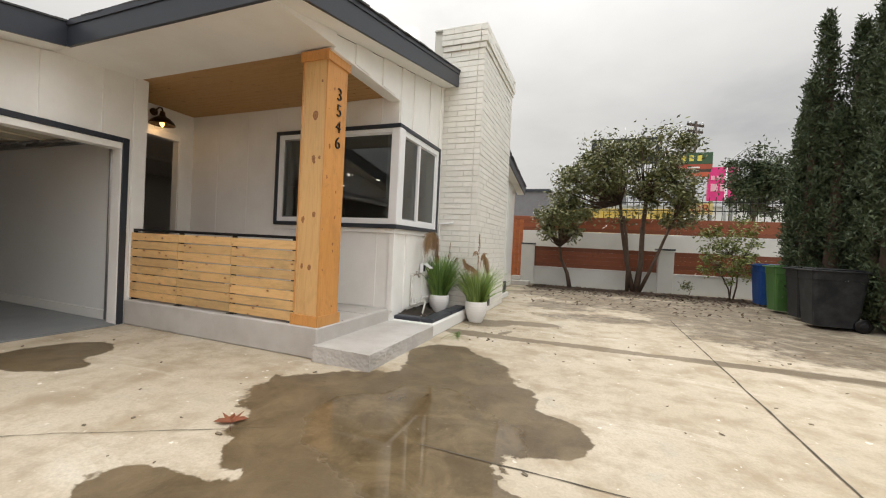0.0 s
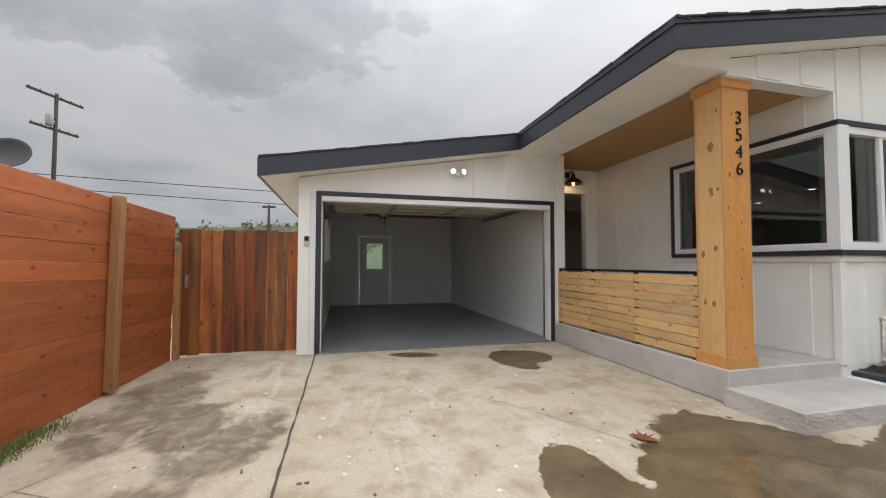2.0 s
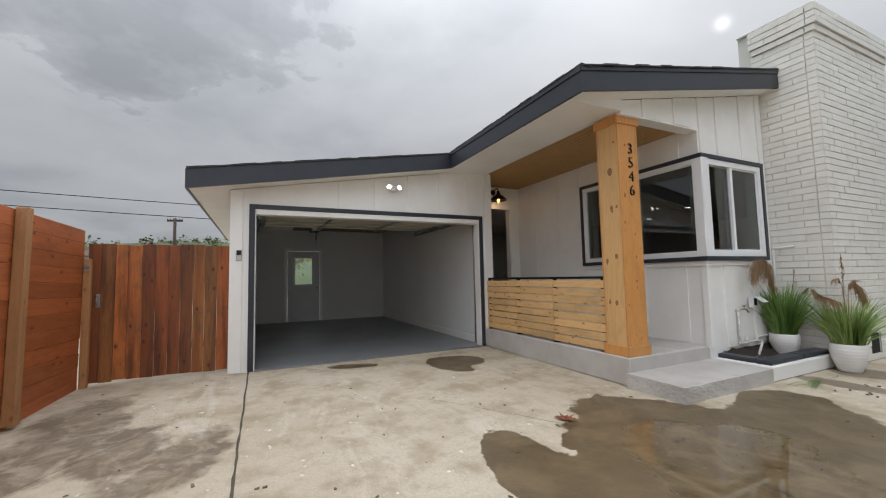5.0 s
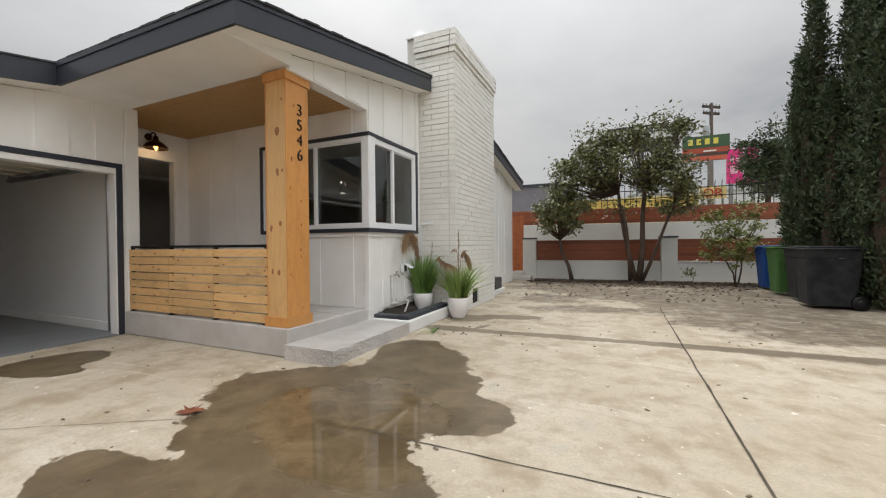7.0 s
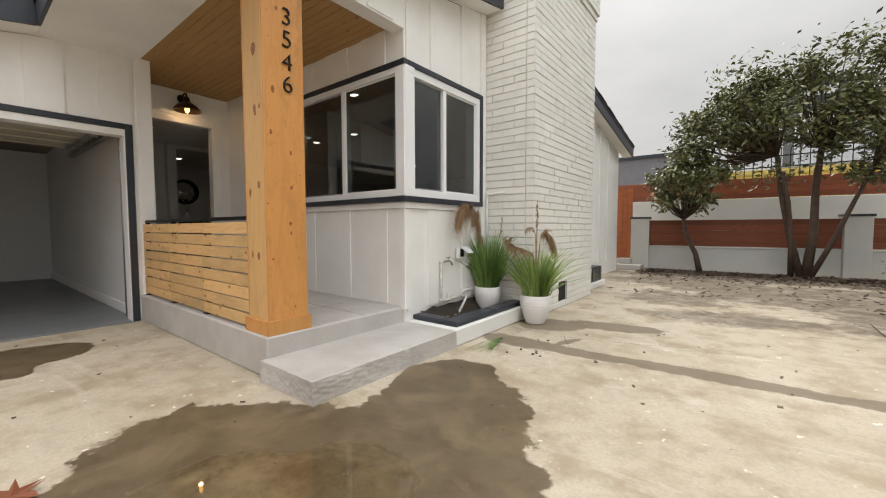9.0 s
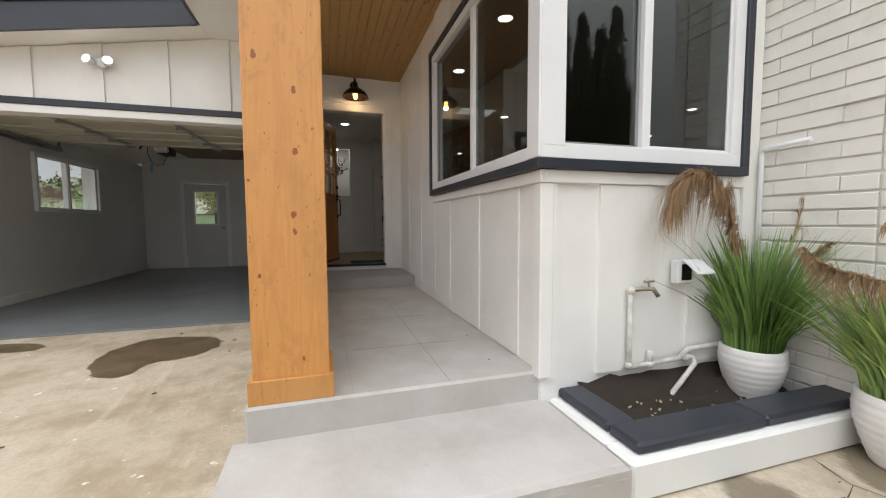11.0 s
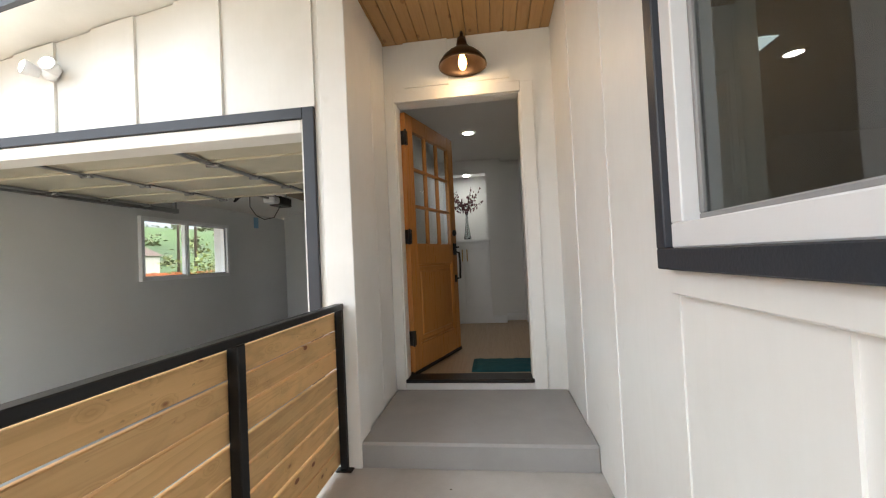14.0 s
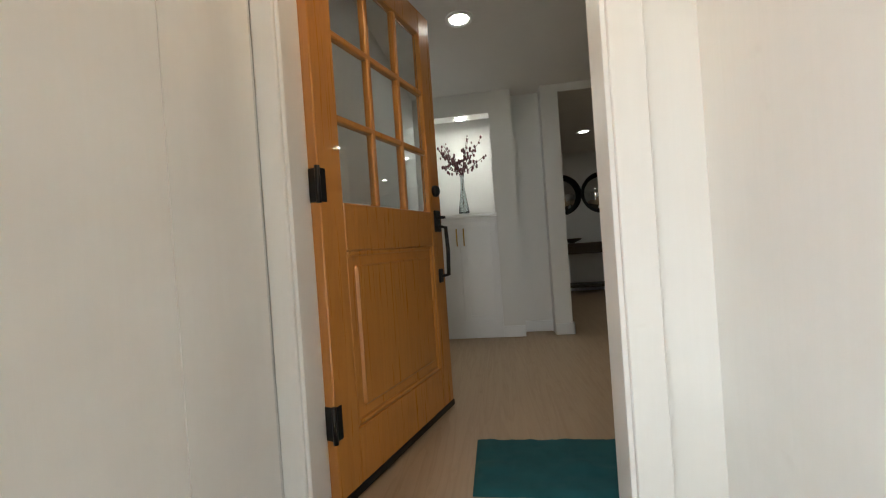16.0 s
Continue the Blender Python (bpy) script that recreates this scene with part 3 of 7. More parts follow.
def house_walls():
    bm = bmesh.new()
    y0, y1 = -0.75, 3.27
    h0, h1, hz = -0.46, 3.02, 2.16
    prism(bm, "x", [(y0, 0), (h0, 0), (h0, gar_soffit(h0)), (y0, gar_soffit(y0))], GAR - 0.15, GAR)
    prism(bm, "x", [(h1, 0), (y1, 0), (y1, 3.0), (h1, gar_soffit(h1))], GAR - 0.15, GAR)
    prism(bm, "x", [(h0, hz), (h1, hz), (h1, gar_soffit(h1)), (h0, gar_soffit(h0))], GAR - 0.15, GAR)
    structure("wall_garage_front", bm, WHITE, "white board-and-batten garage front wall with a wide opening")
    bm = bmesh.new()
    wall(bm, "y", -0.75, -0.53, -11.35, GAR - 0.15, 0, 2.4, [(-9.28, -7.64, 1.28, 2.10)])
    structure("wall_garage_side", bm, GARWALL, "white painted garage side wall with a window opening")
    bm = bmesh.new()
    wall(bm, "x", -11.35, -11.2, -0.53, 3.10, 0, 2.7, [(0.30, 1.18, 0.02, 2.02)])
    structure("wall_garage_back", bm, GARWALL, "white painted garage back wall with a door opening")
    bm = bmesh.new()
    wall(bm, "y", 3.10, 3.27, -11.35, GAR - 0.15, 0, 3.0)
    structure("wall_garage_house", bm, GARWALL, "white painted wall between garage and house")
    bm = bmesh.new()
    box(bm, -11.2, GAR - 0.15, -0.53, 3.10, 2.62, 2.70)
    structure("ceiling_garage", bm, surface("bare ceiling boards", (0.30, 0.25, 0.19), (0.20, 0.16, 0.12), 0.8), "bare brown board garage ceiling")
    bm = bmesh.new()
    box(bm, -11.2, GAR, -0.53, 3.10, 0.0, 0.02)
    box(bm, GAR - 0.0, GAR + 0.02, -0.46, 3.02, 0.0, 0.012)
    structure("floor_garage", bm, GARFLOOR, "smooth grey painted garage floor")
    bm = bmesh.new()
    wall(bm, "x", -6.10, -5.98, 3.27, SIDE, 0, CEIL_Z, [(3.34, 4.272, FLOOR_Z, 2.55)])
    structure("wall_entry", bm, WHITE, "white board entry wall round the front door")
    bm = bmesh.new()
    wall(bm, "y", SIDE, SIDE + 0.14, -6.10, FRONT - 0.14, 0.0, 3.2, [(-4.09, FRONT - 0.14, 1.43, 2.57)])
    structure("wall_porch_side", bm, WHITE, "white board-and-batten wall along the porch with a window opening")
    bm = bmesh.new()
    for a, b_, z0, z1 in ((SIDE, SIDE + 0.10, 0, 1.43), (SIDE + 0.10, 5.72, 0, 1.43), (5.72, RIDGE_Y, 0, None), (RIDGE_Y, 12.2, 0, None)):
        prism(bm, "x", [(a, z0), (b_, z0), (b_, z1 or soffit(b_)), (a, z1 or soffit(a))], FRONT - 0.14, FRONT)
    prism(bm, "x", [(SIDE, 2.57), (5.72, 2.57), (5.72, soffit(5.72)), (SIDE, soffit(SIDE))], FRONT - 0.14, FRONT)
    box(bm, FRONT - 0.14, FRONT, SIDE, SIDE + 0.10, 1.43, 2.57)
    structure("wall_front", bm, WHITE, "white board-and-batten front wall with a corner window")
    bm = bmesh.new()
    prism(bm, "x", [(3.16, CEIL_Z - 0.04), (SIDE, CEIL_Z - 0.04), (SIDE, soffit(SIDE)), (3.16, soffit(3.16))], FRONT - 0.14, FRONT)
    prism(bm, "x", [(EAVE_Y + 0.001, EAVE_Z + 0.002), (3.159, EAVE_Z + 0.03), (3.159, soffit(3.159) + 0.02), (EAVE_Y + 0.001, EAVE_Z + 0.02)], FRONT + 0.001, FRONT + 0.03)
    structure("wall_gable", bm, WHITE, "white boarded gable above the porch opening")
    bm = bmesh.new()
    wall(bm, "y", 12.06, 12.2, -13.0, FRONT - 0.14, 0, 2.8)
    wall(bm, "x", -13.14, -13.0, 3.10, 12.2, 0, 3.0)
    structure("wall_rear", bm, STUCCO, "plain white rear house walls")
    # porch slab, lower step, landing
    bm = bmesh.new()
    box(bm, -5.98, -2.27, 3.12, SIDE + 0.02, 0, PORCH_Z, 0.012)
    structure("porch_floor", bm, GREYPAINT, "raised porch slab in worn light grey paint")
    bm = bmesh.new()
    box(bm, -5.97, -5.14, 3.272, SIDE - 0.002, PORCH_Z - 0.01, LAND_Z, 0.012)
    structure("landing", bm, LANDING, "darker grey painted landing below the front door")
    bm = bmesh.new()
    box(bm, -2.28, -1.655, 3.07, 4.53, -0.01, 0.15)
    bmesh.ops.subdivide_edges(bm, edges=bm.edges[:], cuts=36, use_grid_fill=True)
    for v in bm.verts:
        c = v.co
        rough = 0.3 + 0.7 * max(0.0, min(1.0, (3.95 - c.y) / 0.5))
        n1, n2 = noise.noise(c * 14), noise.noise(c * 40 + Vector((3, 1, 7)))
        if c.x > -1.66:
            c.x += (0.007 * n1 + 0.005 * n2) * rough
        if c.x > -1.70 and c.z > 0.12:
            e = max(0.0, noise.noise(c * 9 + Vector((5, 0, 0))) - 0.1)
            c.x -= 0.02 * e
            c.z -= 0.018 * e + 0.002
        elif c.z > 0.14:
            c.z += 0.002 * n1
        if c.y < 3.08:
            c.y += 0.006 * n1 + 0.004 * n2
    structure("step", bm, GREYPAINT, "wide light grey painted concrete step with a chipped edge")
    # inside
    bm = bmesh.new()
    box(bm, -13.0, -6.06, 3.27, 12.06, 0.3, FLOOR_Z)
    box(bm, -6.06, FRONT - 0.14, SIDE + 0.14, 12.06, 0.3, FLOOR_Z)
    structure("floor_inside", bm, INFLOOR, "pale brown plank floor inside the house")
    bm = bmesh.new()
    box(bm, -13.0, -6.10, 3.27, 12.06, 2.69, 2.76)
    box(bm, -6.10, FRONT - 0.14, SIDE + 0.14, 12.06, 2.69, 2.76)
    structure("ceiling_inside", bm, INWALL, "white ceiling with recessed lamps inside the house")
    # porch ceiling: tongue and groove boards along the porch
    bm = bmesh.new()
    w, y = 0.088, 3.20
    while y < SIDE - 0.004:
        e = min(y + w, SIDE - 0.001)
        prism(bm, "x", [(y + 0.002, CEIL_Z + 0.02), (y + 0.002, CEIL_Z + 0.004), (y + 0.006, CEIL_Z), (e - 0.004, CEIL_Z), (e - 0.001, CEIL_Z + 0.004), (e - 0.001, CEIL_Z + 0.02)], -5.98, FRONT - 0.145)
        y += w
    structure("ceiling_porch", bm, CEILWOOD, "honey-stained pine board porch ceiling")


def roofs():
    # main roof deck and garage roof deck
    bm = bmesh.new()
    t = 0.258
    zr = soffit(RIDGE_Y)
    prism(bm, "x", [(EAVE_Y, soffit(EAVE_Y) + t - 0.05), (RIDGE_Y, zr + t - 0.05), (END_Y, soffit(END_Y) + t - 0.05), (END_Y, soffit(END_Y) + t), (RIDGE_Y, zr + t), (EAVE_Y, soffit(EAVE_Y) + t)], -13.3, -1.99)
    prism(bm, "x", [(-1.23, gar_soffit(-1.23) + 0.19), (EAVE_Y + 0.02, gar_soffit(EAVE_Y) + 0.21), (EAVE_Y + 0.02, gar_soffit(EAVE_Y) + 0.255), (-1.23, gar_soffit(-1.23) + 0.24)], -11.8, -4.85)
    # ragged shingle edge showing above the boards
    rng = random.Random(4)
    y = EAVE_Y
    while y < END_Y:
        w = rng.uniform(0.10, 0.22)
        y2 = min(y + w, END_Y)
        h = rng.uniform(0.001, 0.010)
        prism(bm, "x", [(y, soffit(y) + t - 0.01), (y2, soffit(y2) + t - 0.01), (y2, soffit(y2) + t + h), (y, soffit(y) + t + h)], -2.3, -1.97 + rng.uniform(-0.008, 0.008))
        y = y2
    y = -1.23
    while y < EAVE_Y:
        y2 = min(y + rng.uniform(0.10, 0.22), EAVE_Y)
        h = rng.uniform(0.001, 0.010)
        prism(bm, "x", [(y, gar_soffit(y) + 0.24), (y2, gar_soffit(y2) + 0.24), (y2, gar_soffit(y2) + 0.255 + h), (y, gar_soffit(y) + 0.255 + h)], -5.2, -4.825)
        y = y2
    x = -4.8
    while x < -2.0:
        x2 = min(x + rng.uniform(0.10, 0.22), -1.98)
        box(bm, x, x2, EAVE_Y - 0.045 + rng.uniform(-0.006, 0.006), EAVE_Y + 0.1, EAVE_Z + t - 0.012, EAVE_Z + t + rng.uniform(0.001, 0.010))
        x = x2
    structure("roof", bm, SHINGLE, "low-pitched dark shingle roof with a ragged edge")
    # boards along the rakes and eaves
    bm = bmesh.new()
    for a, b_ in ((EAVE_Y - 0.03, RIDGE_Y), (RIDGE_Y, END_Y)):
        prism(bm, "x", [(a, soffit(max(a, EAVE_Y))), (b_, soffit(b_)), (b_, soffit(b_) + t - 0.008), (a, soffit(max(a, EAVE_Y)) + t - 0.008)], -2.03, -2.0)
    box(bm, -4.84, -2.031, EAVE_Y - 0.03, EAVE_Y, EAVE_Z, EAVE_Z + t - 0.008)
    prism(bm, "x", [(-1.24, gar_soffit(-1.24)), (EAVE_Y - 0.031, gar_soffit(EAVE_Y)), (EAVE_Y - 0.031, gar_soffit(EAVE_Y) + 0.25), (-1.24, gar_soffit(-1.24) + 0.24)], -4.87, -4.84)
    box(bm, -11.8, -4.871, -1.24, -1.21, gar_soffit(-1.24) - 0.0, gar_soffit(-1.24) + 0.22)
    # narrow drip board along the top of the fascia
    for a, b_ in ((EAVE_Y - 0.036, RIDGE_Y), (RIDGE_Y, END_Y)):
        zz = [soffit(max(q, EAVE_Y)) for q in (a, b_)]
        prism(bm, "x", [(a, zz[0] + t - 0.06), (b_, zz[1] + t - 0.06), (b_, zz[1] + t - 0.004), (a, zz[0] + t - 0.004)], -1.9995, -1.988)
    box(bm, -4.84, -2.0, EAVE_Y - 0.042, EAVE_Y - 0.0305, EAVE_Z + t - 0.06, EAVE_Z + t - 0.004)
    structure("trim_roof", bm, NAVY, "dark blue-grey painted fascia boards along the roof edges")
    # white soffits, one for each roof edge
    label = "white painted boards under the roof overhang"
    bm = bmesh.new()
    prism(bm, "y", [(-5.6, EAVE_Z + 0.004), (-2.031, EAVE_Z + 0.004), (-2.031, EAVE_Z + 0.03), (-5.6, EAVE_Z + 0.03)], EAVE_Y, EAVE_Y + 0.02)
    structure("soffit_edge", bm, WHITE, label)
    bm = bmesh.new()
    prism(bm, "x", [(EAVE_Y, EAVE_Z + 0.006), (3.19, CEIL_Z - 0.02), (3.19, CEIL_Z + 0.02), (EAVE_Y, EAVE_Z + 0.05)], GAR, FRONT)
    structure("soffit_porch", bm, WHITE, label)
    for nm, a, b_ in (("soffit_south_rake", EAVE_Y, RIDGE_Y), ("soffit_north_rake", RIDGE_Y, END_Y)):
        bm = bmesh.new()
        prism(bm, "x", [(a, soffit(a) + 0.006), (b_, soffit(b_) + 0.006), (b_, soffit(b_) + 0.03), (a, soffit(a) + 0.03)], FRONT, -2.031)
        structure(nm, bm, WHITE, label)
    bm = bmesh.new()
    prism(bm, "x", [(-1.209, gar_soffit(-1.209) + 0.006), (EAVE_Y, gar_soffit(EAVE_Y) + 0.006), (EAVE_Y, gar_soffit(EAVE_Y) + 0.03), (-1.209, gar_soffit(-1.209) + 0.03)], -11.5, -4.871)
    structure("soffit_garage", bm, WHITE, label)



ground()
house_walls()
roofs()


# ---- house: siding, trim, openings ----
def boards(parent_name, axis, face, out, edges, z0, z1, t=0.018):
    """Proud siding boards on a wall face. edges: (u0, u1) pairs; z0, z1 numbers or functions of u."""
    par = bpy.data.objects[parent_name]
    for u0, u1 in edges:
        bm = bmesh.new()
        f0 = z0 if callable(z0) else (lambda u, v=z0: v)
        f1 = z1 if callable(z1) else (lambda u, v=z1: v)
        a, b_ = sorted((face - 0.003 * out, face + t * out))
        prism(bm, axis, [(u0, f0(u0)), (u1, f0(u1)), (u1, f1(u1)), (u0, f1(u0))], a, b_)
        part("siding_board", bm, WHITE, par)


def siding():
    g = [(-0.45 + 0.545 * i, -0.45 + 0.545 * i + 0.285) for i in range(-1, 7)]
    g = [(max(a, -0.74), min(b_, 3.25)) for a, b_ in g if b_ > -0.7]
    boards("wall_garage_front", "x", GAR, 1, [e for e in g if e[0] > -0.5], 2.237, lambda y: gar_soffit(y) - 0.004)
    boards("wall_porch_side", "y", SIDE, -1, [(-5.73, -5.41), (-5.15, -4.78), (-4.58, -4.22)], PORCH_Z + 0.01, CEIL_Z - 0.002, 0.005)
    boards("wall_porch_side", "y", SIDE, -1, [(-4.15, -3.73), (-3.47, -3.07), (-2.85, -2.49)], PORCH_Z + 0.01, 1.26, 0.008)
    boards("wall_porch_side", "y", SIDE, -1, [(-4.15, -3.73), (-3.47, -3.07), (-2.85, -2.49)], 2.66, CEIL_Z - 0.002)
    fr = [(4.52, 4.575), (4.83, 5.175), (5.44, 5.79)]
    boards("wall_front", "x", FRONT, 1, fr, 0.26, 1.26)
    boards("wall_front", "x", FRONT, 1, [(4.52, 4.60), (4.88, 5.14), (5.42, 5.68)], 2.66, lambda y: soffit(y) - 0.002)
    boards("wall_front", "x", FRONT, 1, [(5.83, 5.94)], 0.1, lambda y: soffit(y) - 0.002)
    boards("wall_front", "x", FRONT, 1, [(8.25 + 0.6 * i, 8.60 + 0.6 * i) for i in range(6)], 0.3, lambda y: soffit(y) - 0.002)
    boards("wall_gable", "x", FRONT, 1, [(3.50, 3.80), (4.05, 4.35)], CEIL_Z - 0.04, lambda y: soffit(y) - 0.002)
    boards("wall_entry", "x", -5.98, 1, [(3.43, 3.76), (3.90, 4.2)], 2.66, CEIL_Z - 0.002)
    boards("wall_garage_front", "y", 3.27, 1, [(-5.94, -5.62), (-5.36, -5.152)], LAND_Z, CEIL_Z - 0.002, 0.005)
    boards("wall_garage_front", "y", 3.27, 1, [(-5.619, -5.361)], LAND_Z, CEIL_Z - 0.002, 0.003)
    # apron boards under the corner window, and corner posts
    bm = bmesh.new()
    box(bm, -4.20, FRONT + 0.03, SIDE - 0.032, SIDE, 1.262, 1.326, 0.004)
    box(bm, FRONT, FRONT + 0.032, SIDE + 0.0, 5.82, 1.262, 1.326, 0.004)
    structure("trim_apron", bm, WHITE, "white apron board below the corner window")
    bm = bmesh.new()
    box(bm, FRONT - 0.05, FRONT + 0.025, SIDE - 0.025, SIDE + 0.05, 0.275, 1.26, 0.004)
    structure("trim_corner", bm, WHITE, "white corner board of the house")
    bm = bmesh.new()
    box(bm, GAR - 0.14, GAR + 0.022, 3.14, 3.292, 0.3, CEIL_Z - 0.003, 0.004)
    box(bm, GAR - 0.14, GAR + 0.022, -0.772, -0.62, 0.005, gar_soffit(-0.72) - 0.01, 0.004)
    structure("trim_garage_corner", bm, WHITE, "white corner boards beside the garage opening")
    bm = bmesh.new()
    box(bm, FRONT - 0.145, FRONT + 0.012, 3.15, SIDE - 0.001, CEIL_Z - 0.06, CEIL_Z - 0.042, 0.003)
    structure("trim_beam", bm, WHITE, "white edge board of the porch ceiling")


def garage_opening():
    bm = bmesh.new()
    x0, x1 = GAR + 0.001, GAR + 0.026
    box(bm, x0, x1, -0.545, -0.475, 0.01, 2.235, 0.003)
    box(bm, x0, x1, 3.035, 3.10, 0.01, 2.235, 0.003)
    box(bm, x0, x1, -0.475, 3.035, 2.175, 2.235, 0.003)
    structure("trim_garage", bm, NAVY, "dark blue-grey frame round the garage opening")
    bm = bmesh.new()
    box(bm, GAR - 0.148, GAR + 0.012, -0.474, -0.461, 0.012, 2.174, 0.003)
    box(bm, GAR - 0.148, GAR + 0.012, 3.021, 3.034, 0.012, 2.174, 0.003)
    box(bm, GAR - 0.148, GAR + 0.012, -0.461, 3.021, 2.10, 2.174, 0.004)
    structure("trim_garage_jamb", bm, WHITE, "white jambs and head inside the garage opening")
    # raised sectional door
    d = thing("garage_door", pose(0, 0, 0), "white steel sectional garage door raised overhead", "garage door")
    cream = surface("cream door panel", (0.62, 0.58, 0.46), (0.50, 0.47, 0.37), 0.5, 0, 80, 3, 0.08, 0.5)
    x = -5.42
    for i in range(4):
        bm = bmesh.new()
        xa, xb = x - 0.55 * (i + 1) + 0.012, x - 0.55 * i
        z = 2.235 + 0.012 * i
        box(bm, xa, xb, -0.42, 2.99, z, z + 0.04, 0.006)
        for e in (xa + 0.02, xb - 0.02):
            box(bm, e - 0.018, e + 0.018, -0.42, 2.99, z - 0.018, z, 0.003)
        part("panel", bm, cream, d)
        for y in (-0.36, 0.70, 1.85, 2.90):
            bm = bmesh.new()
            box(bm, xa + 0.01, xb - 0.01, y - 0.028, y + 0.028, z - 0.034, z - 0.019, 0.003)
            part("stile", bm, STEEL, d, "galvanised stile")
            bm = bmesh.new()
            tube(bm, [(xa, y - 0.05, z - 0.035), (xa, y + 0.05, z - 0.035)], 0.014, 8)
            box(bm, xa - 0.05, xa + 0.05, y - 0.022, y + 0.022, z - 0.042, z - 0.036, 0.002)
            part("hinge", bm, STEEL, d)
    for y in (-0.47, 3.03):
        bm = bmesh.new()
        box(bm, -8.2, -5.5, y - 0.03, y + 0.03, 2.205, 2.21)
        box(bm, -8.2, -5.5, y - 0.03, y - 0.026, 2.205, 2.265)
        box(bm, -8.2, -5.5, y + 0.026, y + 0.03, 2.205, 2.265)
        tube(bm, [(-5.5, y, 2.23), (-5.40, y, 2.20), (-5.345, y, 2.12), (-5.33, y, 2.0), (-5.33, y, 0.05)], 0.022, 6)
        box(bm, -8.18, -8.14, y - 0.015, y + 0.015, 2.2, 2.62)
        box(bm, -6.8, -6.76, y - 0.015, y + 0.015, 2.2, 2.62)
        part("track", bm, STEEL, d, "galvanised track")
    bm = bmesh.new()
    tube(bm, [(-5.36, -0.42, 2.40), (-5.36, 2.99, 2.40)], 0.018, 8)
    part("spring_shaft", bm, STEEL, d)
    # opener
    o = thing("garage_opener", pose(-8.85, 0.75, 2.38), "black and grey motor unit hung from the garage ceiling", "opener")
    bm = bmesh.new()
    box(bm, -0.16, 0.16, -0.10, 0.10, -0.07, 0.07, 0.015)
    part("housing", bm, BLACK, o)
    bm = bmesh.new()
    box(bm, 0.16, 0.34, -0.09, 0.09, -0.055, 0.045, 0.02)
    part("light_cover", bm, VINYL, o, "translucent white light cover")
    bm = bmesh.new()
    box(bm, 0.34, 3.3, -0.015, 0.015, 0.0, 0.03)
    part("rail", bm, STEEL, o)
    for y in (-0.09, 0.09):
        bm = bmesh.new()
        box(bm, -0.02, 0.02, y - 0.01, y + 0.01, 0.07, 0.24)
        part("hanger", bm, STEEL, o)
    bm = bmesh.new()
    tube(bm, [(0.86, -0.01, 0.0), (0.98, 0.0, -0.06), (1.10, 0.0, -0.14), (1.14, 0.05, -0.10), (1.08, -0.05, -0.02)], 0.016, 6)
    part("arm", bm, BLACK, o)
    bm = bmesh.new()
    tube(bm, [(0.75, -0.02, 0.0), (0.72, -0.04, -0.16), (0.6, -0.03, -0.27), (0.42, -0.02, -0.31), (0.2, 0.0, -0.26), (0.05, 0.02, -0.07)], 0.006, 6)
    part("cable", bm, BLACK, o)
    bm = bmesh.new()
    box(bm, 0.56, 0.66, -0.034, -0.026, -0.45, -0.30, 0.002)
    part("tag", bm, surface("pale blue tag", (0.20, 0.42, 0.62), (0.5, 0.6, 0.7), 0.5), o, "pale blue hanging tag")


